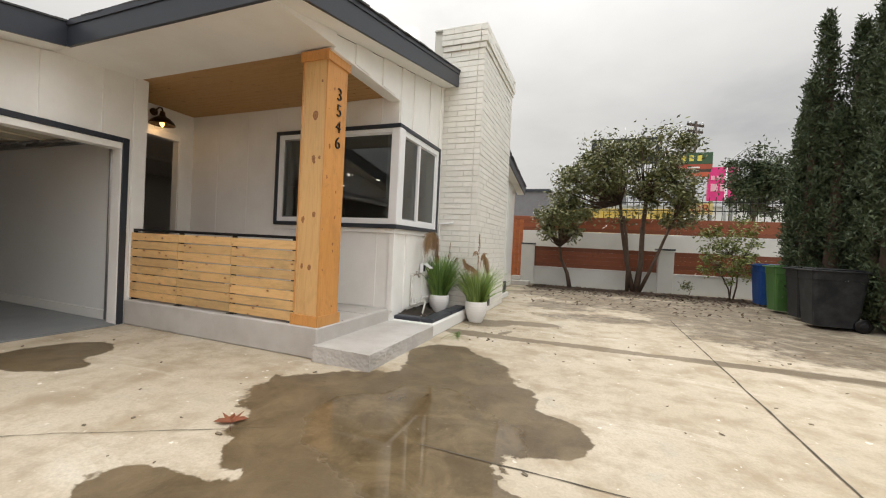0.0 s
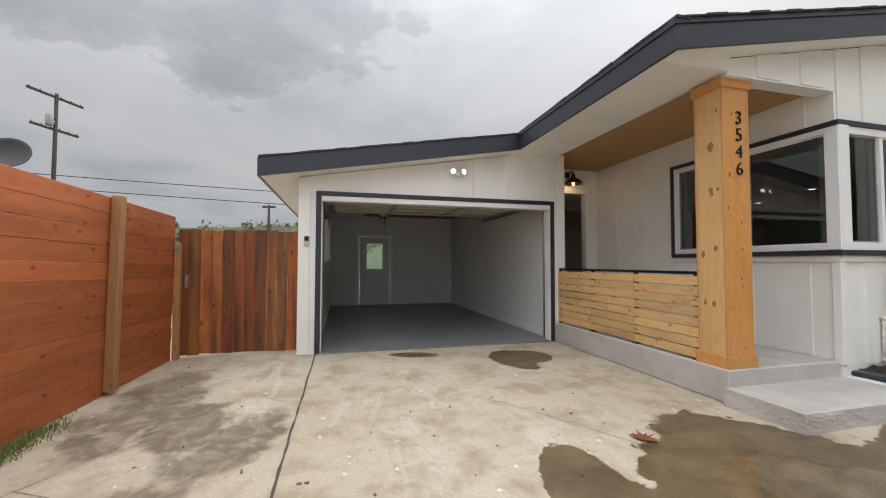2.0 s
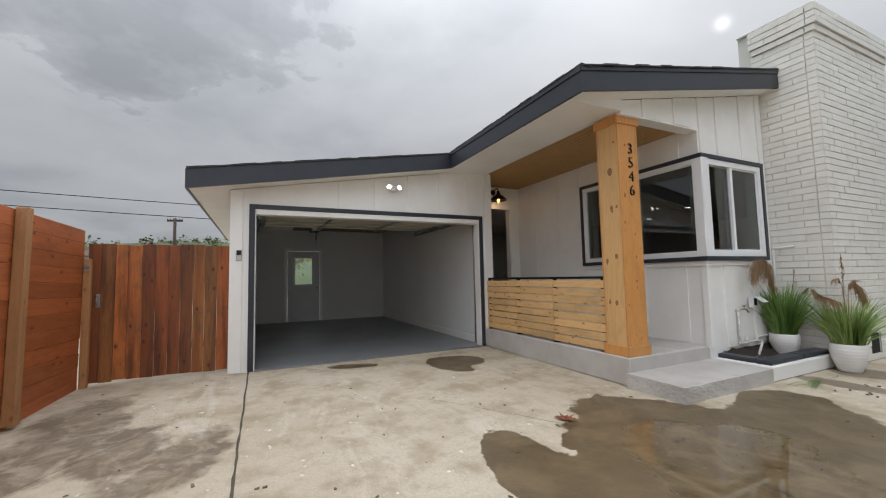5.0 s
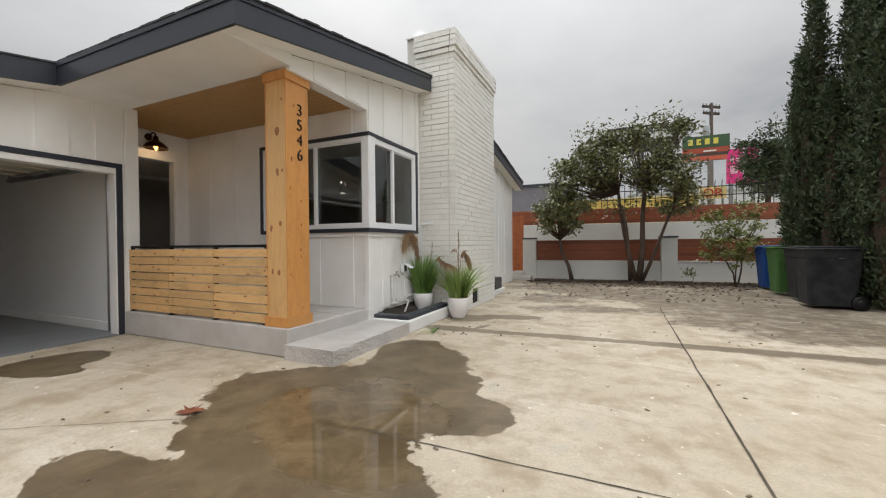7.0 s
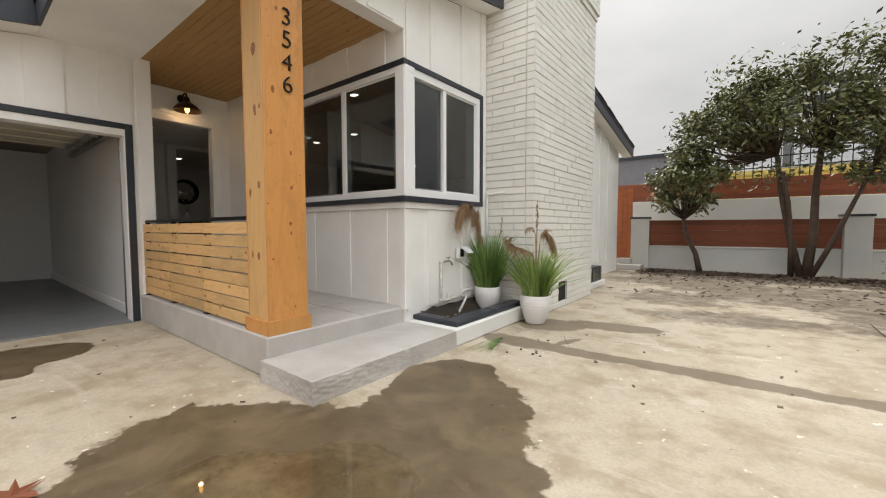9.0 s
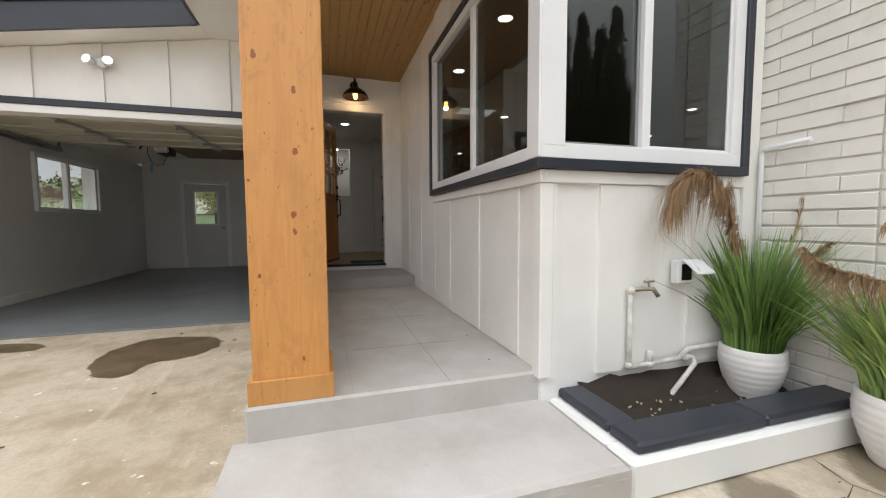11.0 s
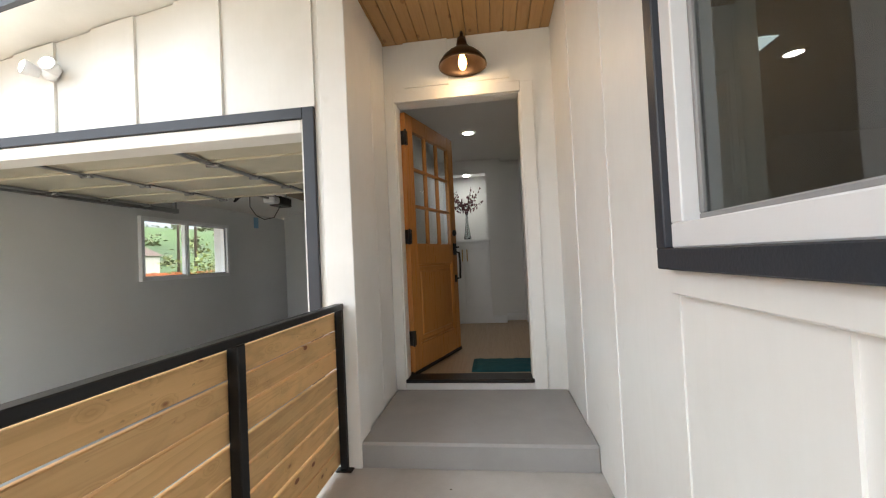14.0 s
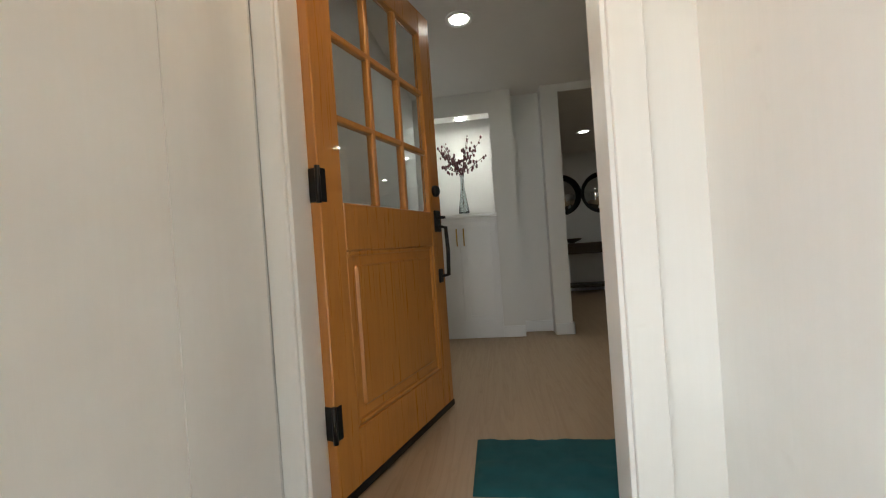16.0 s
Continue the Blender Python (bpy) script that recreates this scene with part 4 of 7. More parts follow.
def slider(name, axis, face, out, u0, u1, z0, z1, mull, label, trim=0.05, trim_sides=(True, True), fr=0.055, sill=True):
    """A two-pane window set in a wall. u0..z1: the outer edge of the coloured trim."""
    def bx(bm, a0, a1, p0, p1, q0, q1, bev=0.003):
        lo, hi = sorted((face + a0 * out, face + a1 * out))
        if axis == "x":
            box(bm, lo, hi, p0, p1, q0, q1, bev)
        else:
            box(bm, p0, p1, lo, hi, q0, q1, bev)
    w = thing(name, pose(0, 0, 0), label, "window")
    w["kind"] = "structure"
    a, b_ = u0 + (trim if trim_sides[0] else 0), u1 - (trim if trim_sides[1] else 0)
    if trim > 0:
        for nm, p0, p1, q0, q1, on in (("trim_bottom", u0, u1, z0, z0 + trim, True), ("trim_top", u0, u1, z1 - trim, z1, True),
                                       ("trim_side", u0, a, z0 + trim, z1 - trim, trim_sides[0]), ("trim_side", b_, u1, z0 + trim, z1 - trim, trim_sides[1])):
            if on:
                bm = bmesh.new()
                bx(bm, 0.001, 0.068, p0, p1, q0, q1)
                part(nm, bm, NAVY, w, "dark blue-grey painted trim")
    z0, z1 = z0 + trim, z1 - trim
    bm = bmesh.new()
    bx(bm, -0.08, 0.052, a, b_, z0, z0 + fr)
    bx(bm, -0.08, 0.052, a, b_, z1 - fr, z1)
    bx(bm, -0.08, 0.052, a, a + fr, z0 + fr, z1 - fr)
    bx(bm, -0.08, 0.052, b_ - fr, b_, z0 + fr, z1 - fr)
    part("window_frame", bm, VINYL, w, "white vinyl frame")
    bm = bmesh.new()
    bx(bm, -0.05, 0.045, mull - 0.024, mull + 0.024, z0 + fr, z1 - fr)
    part("mullion", bm, VINYL, w, "white vinyl mullion")
    for p0, p1, dep in ((a + fr, mull - 0.024, 0.005), (mull + 0.024, b_ - fr, 0.022)):
        s = 0.016
        bm = bmesh.new()
        bx(bm, dep - 0.012, dep + 0.012, p0, p1, z0 + fr, z0 + fr + s)
        bx(bm, dep - 0.012, dep + 0.012, p0, p1, z1 - fr - s, z1 - fr)
        bx(bm, dep - 0.012, dep + 0.012, p0, p0 + s, z0 + fr + s, z1 - fr - s)
        bx(bm, dep - 0.012, dep + 0.012, p1 - s, p1, z0 + fr + s, z1 - fr - s)
        sash = part("sash", bm, surface("grey sash", (0.30, 0.30, 0.30), (0.2, 0.2, 0.2), 0.4) if dep < 0.01 else VINYL, w)
        bm = bmesh.new()
        bx(bm, dep - 0.003, dep + 0.003, p0 + 0.008, p1 - 0.008, z0 + fr + 0.008, z1 - fr - 0.008, 0)
        g = part("pane", bm, DIM_GLASS if trim > 0 else GLASS, sash, "glass pane darkened to dim the room behind" if trim > 0 else "clear glass pane")
        g.visible_shadow = False
    return w


def windows():
    slider("window_1", "y", SIDE, -1, -4.18, FRONT + 0.068, 1.327, 2.645, -3.12, "white vinyl window with dark trim over the porch, part of a corner pair", trim_sides=(True, False), fr=0.058)
    slider("window_2", "x", FRONT, 1, SIDE + 0.0005, 5.80, 1.327, 2.645, 5.08, "white vinyl sliding window with dark trim, part of a corner pair", trim_sides=(False, True), fr=0.075)
    bm = bmesh.new()
    box(bm, FRONT - 0.06, FRONT + 0.060, SIDE - 0.060, SIDE + 0.04, 1.378, 2.594, 0.006)
    structure("trim_window_corner", bm, VINYL, "white corner post between the paired windows")
    slider("window_3", "y", -0.53, 1, -9.30, -7.62, 1.26, 2.12, -8.4, "white vinyl sliding window in the garage side wall", trim=0.0, fr=0.05)


def wall_lamp():
    w = thing("wall_lamp", pose(-5.98, 3.88, 2.86), "bronze gooseneck barn lamp lit above the front door", "lamp")
    bronze = surface("aged bronze", (0.045, 0.028, 0.018), (0.10, 0.06, 0.035), 0.35, 0.8, 90, 8, 0.1, 0.6)
    bm = bmesh.new()
    lathe(bm, [(0.055, 0), (0.055, 0.015), (0.03, 0.03)], 24)
    bmesh.ops.transform(bm, matrix=pose(0.002, 0, 0.03, 0, 90, 0), verts=bm.verts)
    part("backplate", bm, bronze, w)
    bm = bmesh.new()
    tube(bm, [(0.02, 0, 0.03), (0.07, 0, 0.06), (0.13, 0, 0.085), (0.18, 0, 0.07), (0.20, 0, 0.03)], 0.011, 8)
    part("arm", bm, bronze, w)
    bm = bmesh.new()
    at, g = (0.20, 0, -0.175), 1.29
    lathe(bm, [(r * g, z * g) for r, z in ((0.022, 0.15), (0.028, 0.12), (0.030, 0.105), (0.044, 0.090), (0.075, 0.072), (0.105, 0.045), (0.125, 0.015), (0.128, 0.0), (0.122, 0.0), (0.118, 0.014), (0.098, 0.041), (0.068, 0.066), (0.02, 0.080))], 32, at)
    part("shade", bm, bronze, w, "flared bronze shade")
    bm = bmesh.new()
    lathe(bm, [(0.010, 0.105), (0.016, 0.08), (0.027, 0.04), (0.029, 0.015), (0.020, -0.014), (0.004, -0.028)], 16, at)
    part("bulb", bm, lamp_mat("filament bulb", (1.0, 0.48, 0.11), 5.0), w, "glowing filament bulb")
    pt = new("wall_lamp_light", bpy.data.lights.new("wall_lamp_light", "POINT"))
    pt.data.energy, pt.data.color, pt.data.shadow_soft_size = 0.9, (1.0, 0.68, 0.38), 0.03
    pt.location = (-5.98 + 0.20, 3.88, 2.86 - 0.215)


def flood_lamp():
    f = thing("flood_lamp", pose(GAR + 0.02, 1.47, 2.60), "white twin-head flood lamp lit above the garage", "flood lamp")
    bm = bmesh.new()
    lathe(bm, [(0.055, 0), (0.055, 0.02), (0.035, 0.035)], 24)
    bmesh.ops.transform(bm, matrix=pose(0, 0, 0, 0, 90, 0), verts=bm.verts)
    part("base", bm, VINYL, f)
    for y, yaw in ((-0.07, -20), (0.07, 20)):
        m = pose(0.06, y, -0.005, 0, 80, yaw) @ Matrix.Diagonal((0.8, 0.8, 0.8, 1))
        bm = bmesh.new()
        lathe(bm, [(0.02, -0.05), (0.035, -0.045), (0.052, 0.02), (0.055, 0.05), (0.05, 0.05)], 20)
        bmesh.ops.transform(bm, matrix=m, verts=bm.verts)
        head = part("head", bm, VINYL, f)
        bm = bmesh.new()
        lathe(bm, [(0.002, 0.062), (0.03, 0.058), (0.049, 0.048), (0.049, 0.04)], 20)
        bmesh.ops.transform(bm, matrix=m, verts=bm.verts)
        part("lens", bm, lamp_mat("flood lens", (1.0, 0.93, 0.80), 6.0), head, "glowing lens")


def keypad():
    k = thing("keypad", pose(GAR + 0.024, -0.66, 1.54), "grey and black garage keypad on the white corner board", "keypad")
    bm = bmesh.new()
    box(bm, 0, 0.025, -0.035, 0.035, -0.07, 0.07, 0.006)
    part("body", bm, surface("grey plastic", (0.45, 0.45, 0.46), (0.35, 0.35, 0.36), 0.4), k)
    bm = bmesh.new()
    box(bm, 0.024, 0.031, -0.027, 0.027, 0.0, 0.062, 0.003)
    part("cover", bm, BLACK, k)


def porch_post():
    p = thing("porch_post", pose(0, 0, 0), "square oiled cedar porch post with trim at head and foot", "post")
    y0, y1, x1 = 3.152, 3.466, -2.298
    x0 = x1 - 0.30
    bm = bmesh.new()
    box(bm, x0, x1 - 0.02, y0 + 0.019, y1 - 0.019, PORCH_Z, 2.958)
    part("core", bm, CEDAR_Z, p)
    for xa, xb in ((x1 - 0.0195, x1), (x0 - 0.0, x0 + 0.0195)):
        bm = bmesh.new()
        box(bm, xa, xb, y0, y1, PORCH_Z, 2.958, 0.004)
        part("face_board", bm, CEDAR_Z, p, "wide oiled cedar board")
    for ya in (y0, y1 - 0.0185):
        for xa, xb in ((x0 + 0.02, x0 + 0.046), (x0 + 0.0468, x1 - 0.0202)):
            bm = bmesh.new()
            box(bm, xa, xb, ya, ya + 0.0185, PORCH_Z, 2.958, 0.003)
            part("side_board", bm, OUTER_SIDE if ya == y0 else INNER_SIDE, p, "pale knotty pine board")
    for nm, z0, z1 in (("base_trim", PORCH_Z, 0.405), ("cap_trim", 2.86, 2.957)):
        for a in range(4):
            bm = bmesh.new()
            if a == 0:
                box(bm, x1 + 0.0005, x1 + 0.018, y0 - 0.018, y1 + 0.018, z0, z1, 0.002)
            elif a == 1:
                box(bm, x0 - 0.018, x0 - 0.0005, y0 - 0.018, y1 + 0.018, z0, z1, 0.002)
            elif a == 2:
                box(bm, x0, x1, y0 - 0.018, y0 - 0.0005, z0, z1, 0.002)
            else:
                box(bm, x0, x1, y1 + 0.0005, y1 + 0.018, z0, z1, 0.002)
            part(nm, bm, CEDAR_Z, p)
    n = thing("house_number", pose(x1 + 0.001, 3.333, 2.343), "black metal house numbers reading 3546 fixed upright on the post", "house number")
    for i, ch in enumerate("3546"):
        cu = bpy.data.curves.new("digit", "FONT")
        cu.body, cu.size, cu.extrude, cu.align_x, cu.align_y, cu.bevel_depth = ch, 0.175, 0.006, "CENTER", "CENTER", 0.0008
        cu.offset = -0.0035
        tmp = bpy.data.objects.new("digit", cu)
        me = bpy.data.meshes.new_from_object(tmp)
        bpy.data.objects.remove(tmp)
        me.materials.clear()
        me.materials.append(BLACK)
        ob = new("digit", me)
        ob.parent = n
        ob.matrix_basis = pose(0.006, 0, 0.237 - 0.158 * i, 90, 0, 90)


def porch_rail():
    r = thing("porch_railing", pose(0, 0, 0), "pine slat railing on a black metal frame along the porch", "railing")
    xs = [-5.125, -4.295, -3.465, -2.645]
    bm = bmesh.new()
    box(bm, -5.148, -2.602, 3.18, 3.225, 1.135, 1.165, 0.003)
    part("top_rail", bm, BLACK, r, "black metal top rail")
    for x in xs:
        bm = bmesh.new()
        box(bm, x - 0.02, x + 0.02, 3.182, 3.222, PORCH_Z, 1.135, 0.003)
        post = part("post", bm, BLACK, r, "black metal post")
        bm = bmesh.new()
        box(bm, x - 0.04, x + 0.04, 3.162, 3.25, PORCH_Z, PORCH_Z + 0.008, 0.002)
        part("foot_plate", bm, BLACK, post)
    rng = random.Random(2)
    cuts = [-5.14, -4.295, -3.465, -2.601]
    for i in range(8):
        z = 0.325 + i * 0.1005
        for a, b_ in zip(cuts, cuts[1:]):
            bm = bmesh.new()
            dz = rng.uniform(-0.0025, 0.0025)
            box(bm, a + 0.002, b_ - 0.002, 3.160, 3.180, z + dz, z + 0.0905 + dz, 0.003)
            part("slat", bm, SLAT, r)


def chimney():
    c = thing("chimney", pose(0, 0, 0), "tall white-painted brick chimney with a stepped cap", "chimney")
    x0, x1, y0, y1, top = FRONT - 0.2, -1.592, 5.955, 8.10, 4.60
    h, L, j = 0.0865, 0.30, 0.004
    bm = bmesh.new()
    box(bm, x0, x1 - 0.014, y0 + 0.014, y1 - 0.014, 0, top - 0.01)
    part("core", bm, MORTAR, c, "painted mortar core")
    rng = random.Random(7)
    rest = bmesh.new()
    kept, n = [], 0
    rows = int(top / h)
    for r in range(rows):
        z0, z1 = r * h + 0.006, (r + 1) * h - 0.006
        grow = 0.045 if r >= rows - 3 else (0.022 if r == rows - 4 else 0.0)
        off = (r % 2) * L / 2
        spans = []
        u = y0 - grow - off
        while u < y1 + grow:
            a, b_ = max(u, y0 - grow), min(u + L - j, y1 + grow)
            if b_ - a > 0.03:
                spans.append(("f", a, b_))
            u += L
        u = x1 + grow - 0.11 - (0 if r % 2 else L / 2)
        while u > FRONT - 0.05:
            a, b_ = max(u - L + j, FRONT - 0.05), u
            spans.append(("s", a, b_))
            u -= L
        spans.append(("s", x1 + grow - 0.106 - (0 if r % 2 else L / 2), x1 + grow - 0.11))
        for kind, a, b_ in spans:
            if b_ - a < 0.02:
                continue
            if kind == "f" and r in (1, 2, 3) and b_ > 6.75 and a < 7.0:
                if a < 6.75 - 0.03:
                    b_ = 6.75
                elif b_ > 7.03:
                    a = 7.0
                else:
                    continue
            d = rng.uniform(-0.004, 0.004)
            dz = rng.uniform(-0.0015, 0.0015)
            lo, hi = (z0 + dz, z1 + dz)
            if kind == "f":
                bb = (x1 + grow - 0.10, x1 + grow + d, a, b_, lo, hi)
            else:
                bb = (a, b_, y0 - grow - d, y0 - grow + 0.10, lo, hi)
            near = r < 16 and n < 300
            t = bmesh.new() if near else rest
            box(t, *bb, 0.004 if near else 0.0)
            if near:
                part("brick", t, BRICKPAINT, c)
                n += 1
    part("bricks_above", rest, BRICKPAINT, c)["kind"] = "stuff"
    bm = bmesh.new()
    box(bm, x0, x1 + 0.03, y0 - 0.03, y1 + 0.03, top - 0.012, top + 0.02, 0.008)
    part("cap", bm, STUCCO, c)
    # near-black solid fills the opening and stands in for the shade inside it
    bm = bmesh.new()
    box(bm, x1 - 0.09, x1 - 0.005, 6.752, 6.998, 0.09, 0.34)
    part("vent_shade", bm, surface("hole shade", (0.012, 0.011, 0.01), (0.03, 0.025, 0.02), 0.95), c, "dark block standing in for shade in the clean-out hole")
    bm = bmesh.new()
    box(bm, x1 + 0.001, x1 + 0.008, 7.0, 7.02, 0.08, 0.35, 0.002)
    part("vent_flap", bm, STEEL, c)


def front_door():
    d = thing("front_door", pose(-6.085, 3.372, FLOOR_Z + 0.018, 0, 0, math.degrees(math.atan2(0.31, -0.95))),
              "varnished honey-coloured wooden front door standing open, with nine glass lites", "door")
    W, T, Ht = 0.89, 0.044, 2.02
    # local x along the leaf from the hinge; the outer face looks to local -y
    def bx(bm, x0, x1, z0, z1, t=T, bev=0.004):
        box(bm, x0, x1, -t / 2, t / 2, z0, z1, bev)
    for nm, x0, x1, z0, z1 in (("stile", 0, 0.115, 0, Ht), ("stile", W - 0.115, W, 0, Ht), ("rail", 0.115, W - 0.115, 0, 0.21),
                               ("rail", 0.115, W - 0.115, 0.83, 1.0), ("rail", 0.115, W - 0.115, Ht - 0.125, Ht)):
        bm = bmesh.new()
        bx(bm, x0, x1, z0, z1)
        part(nm, bm, DOORWOOD, d)
    bm = bmesh.new()
    bx(bm, 0.115, W - 0.115, 0.21, 0.83, 0.016, 0)
    bx(bm, 0.165, W - 0.165, 0.26, 0.78, 0.034, 0.012)
    for a in (0.115, W - 0.135):
        box(bm, a, a + 0.02, -0.018, 0.018, 0.21, 0.83, 0.005)
    for z in (0.21, 0.81):
        box(bm, 0.135, W - 0.135, -0.018, 0.018, z, z + 0.02, 0.005)
    part("panel", bm, DOORWOOD, d, "raised lower panel")
    gx0, gx1, gz0, gz1 = 0.115, W - 0.115, 1.0, Ht - 0.125
    for i in (1, 2):
        u = gx0 + (gx1 - gx0) * i / 3
        bm = bmesh.new()
        box(bm, u - 0.013, u + 0.013, -0.018, 0.018, gz0, gz1, 0.005)
        part("glazing_bar", bm, DOORWOOD, d)
        v = gz0 + (gz1 - gz0) * i / 3
        bm = bmesh.new()
        box(bm, gx0, gx1, -0.0175, 0.0175, v - 0.013, v + 0.013, 0.005)
        part("glazing_bar", bm, DOORWOOD, d)
    for i in range(3):
        for k in range(3):
            a, b_ = gx0 + (gx1 - gx0) * i / 3, gx0 + (gx1 - gx0) * (i + 1) / 3
            e, f = gz0 + (gz1 - gz0) * k / 3, gz0 + (gz1 - gz0) * (k + 1) / 3
            bm = bmesh.new()
            box(bm, a + 0.010, b_ - 0.010, -0.003, 0.003, e + 0.010, f - 0.010)
            part("pane", bm, GLASS, d, "clear glass lite").visible_shadow = False
    bm = bmesh.new()
    box(bm, 0.0, W, -T / 2 - 0.006, T / 2 + 0.006, -0.012, 0.018, 0.003)
    part("sweep", bm, BLACK, d, "black door sweep")
    for z in (0.27, 1.05, 1.82):
        bm = bmesh.new()
        box(bm, -0.004, 0.001, -T / 2, T / 2, z - 0.055, z + 0.055, 0.001)
        box(bm, -0.003, 0.03, -T / 2 - 0.004, -T / 2, z - 0.055, z + 0.055, 0.001)
        tube(bm, [(-0.008, -T / 2 - 0.004, z - 0.06), (-0.008, -T / 2 - 0.004, z + 0.06)], 0.009, 8)
        part("hinge", bm, BLACK, d, "black butt hinge")
    # the side that the porch sees
    bm = bmesh.new()
    lathe(bm, [(0.03, 0), (0.03, 0.012), (0.022, 0.022)], 20)
    bmesh.ops.transform(bm, matrix=pose(W - 0.06, -T / 2, 1.11, 90, 0, 0), verts=bm.verts)
    part("deadbolt", bm, BLACK, d, "black deadbolt")
    bm = bmesh.new()
    box(bm, W - 0.09, W - 0.03, -T / 2 - 0.012, -T / 2, 0.90, 1.01, 0.004)
    box(bm, W - 0.08, W - 0.04, -T / 2 - 0.012, -T / 2, 0.64, 0.71, 0.004)
    tube(bm, [(W - 0.06, -T / 2, 0.93), (W - 0.06, -T / 2 - 0.05, 0.92), (W - 0.06, -T / 2 - 0.055, 0.80), (W - 0.06, -T / 2 - 0.05, 0.68), (W - 0.06, -T / 2, 0.67)], 0.010, 8)
    box(bm, W - 0.07, W - 0.05, -T / 2 - 0.05, -T / 2, 0.965, 0.98, 0.003)
    part("handle", bm, BLACK, d, "black pull handle with thumb latch")
    # frame and sill belong to the setting
    bm = bmesh.new()
    for y in (3.272, 4.270):
        box(bm, -5.982, -5.955, y if y > 4 else y + 0.0, (y + 0.09) if y > 4 else y + 0.072, LAND_Z + 0.002, 2.62, 0.003)
    box(bm, -5.982, -5.953, 3.344, 4.269, 2.552, 2.625, 0.003)
    for y in (3.335, 4.257):
        box(bm, -6.10, -5.97, y, y + 0.02, FLOOR_Z, 2.55, 0.002)
    structure("trim_entry", bm, WHITE, "white casing round the front door")
    bm = bmesh.new()
    box(bm, -6.11, -5.95, 3.345, 4.269, FLOOR_Z - 0.012, FLOOR_Z + 0.014, 0.004)
    structure("threshold", bm, BLACK, "black metal door threshold")
    m = thing("door_mat", pose(-6.36, 4.12, FLOOR_Z), "rumpled teal cloth mat on the plank floor", "mat")
    bm = bmesh.new()
    nx, ny = 22, 34
    vs = []
    for i in range(nx + 1):
        for k in range(ny + 1):
            x, y = -0.19 + 0.38 * i / nx, -0.31 + 0.62 * k / ny
            z = 0.012 + 0.022 * max(0, noise.noise((x * 9, y * 5, 3.3))) + 0.006 * noise.noise((x * 30, y * 30, 1))
            edge = min(i, nx - i, k, ny - k)
            vs.append(bm.verts.new((x + 0.008 * noise.noise((y * 6, 0, 7)), y, 0.002 if edge == 0 else z)))
    for i in range(nx):
        for k in range(ny):
            a = i * (ny + 1) + k
            bm.faces.new((vs[a], vs[a + ny + 1], vs[a + ny + 2], vs[a + 1])).smooth = True
    part("cloth", bm, surface("teal cloth", (0.008, 0.085, 0.105), (0.004, 0.055, 0.07), 0.95, 0, 260, 12, 0.5, 0.7), m)


siding()
garage_opening()
windows()
wall_lamp()
flood_lamp()
keypad()
porch_post()
porch_rail()
chimney()
front_door()


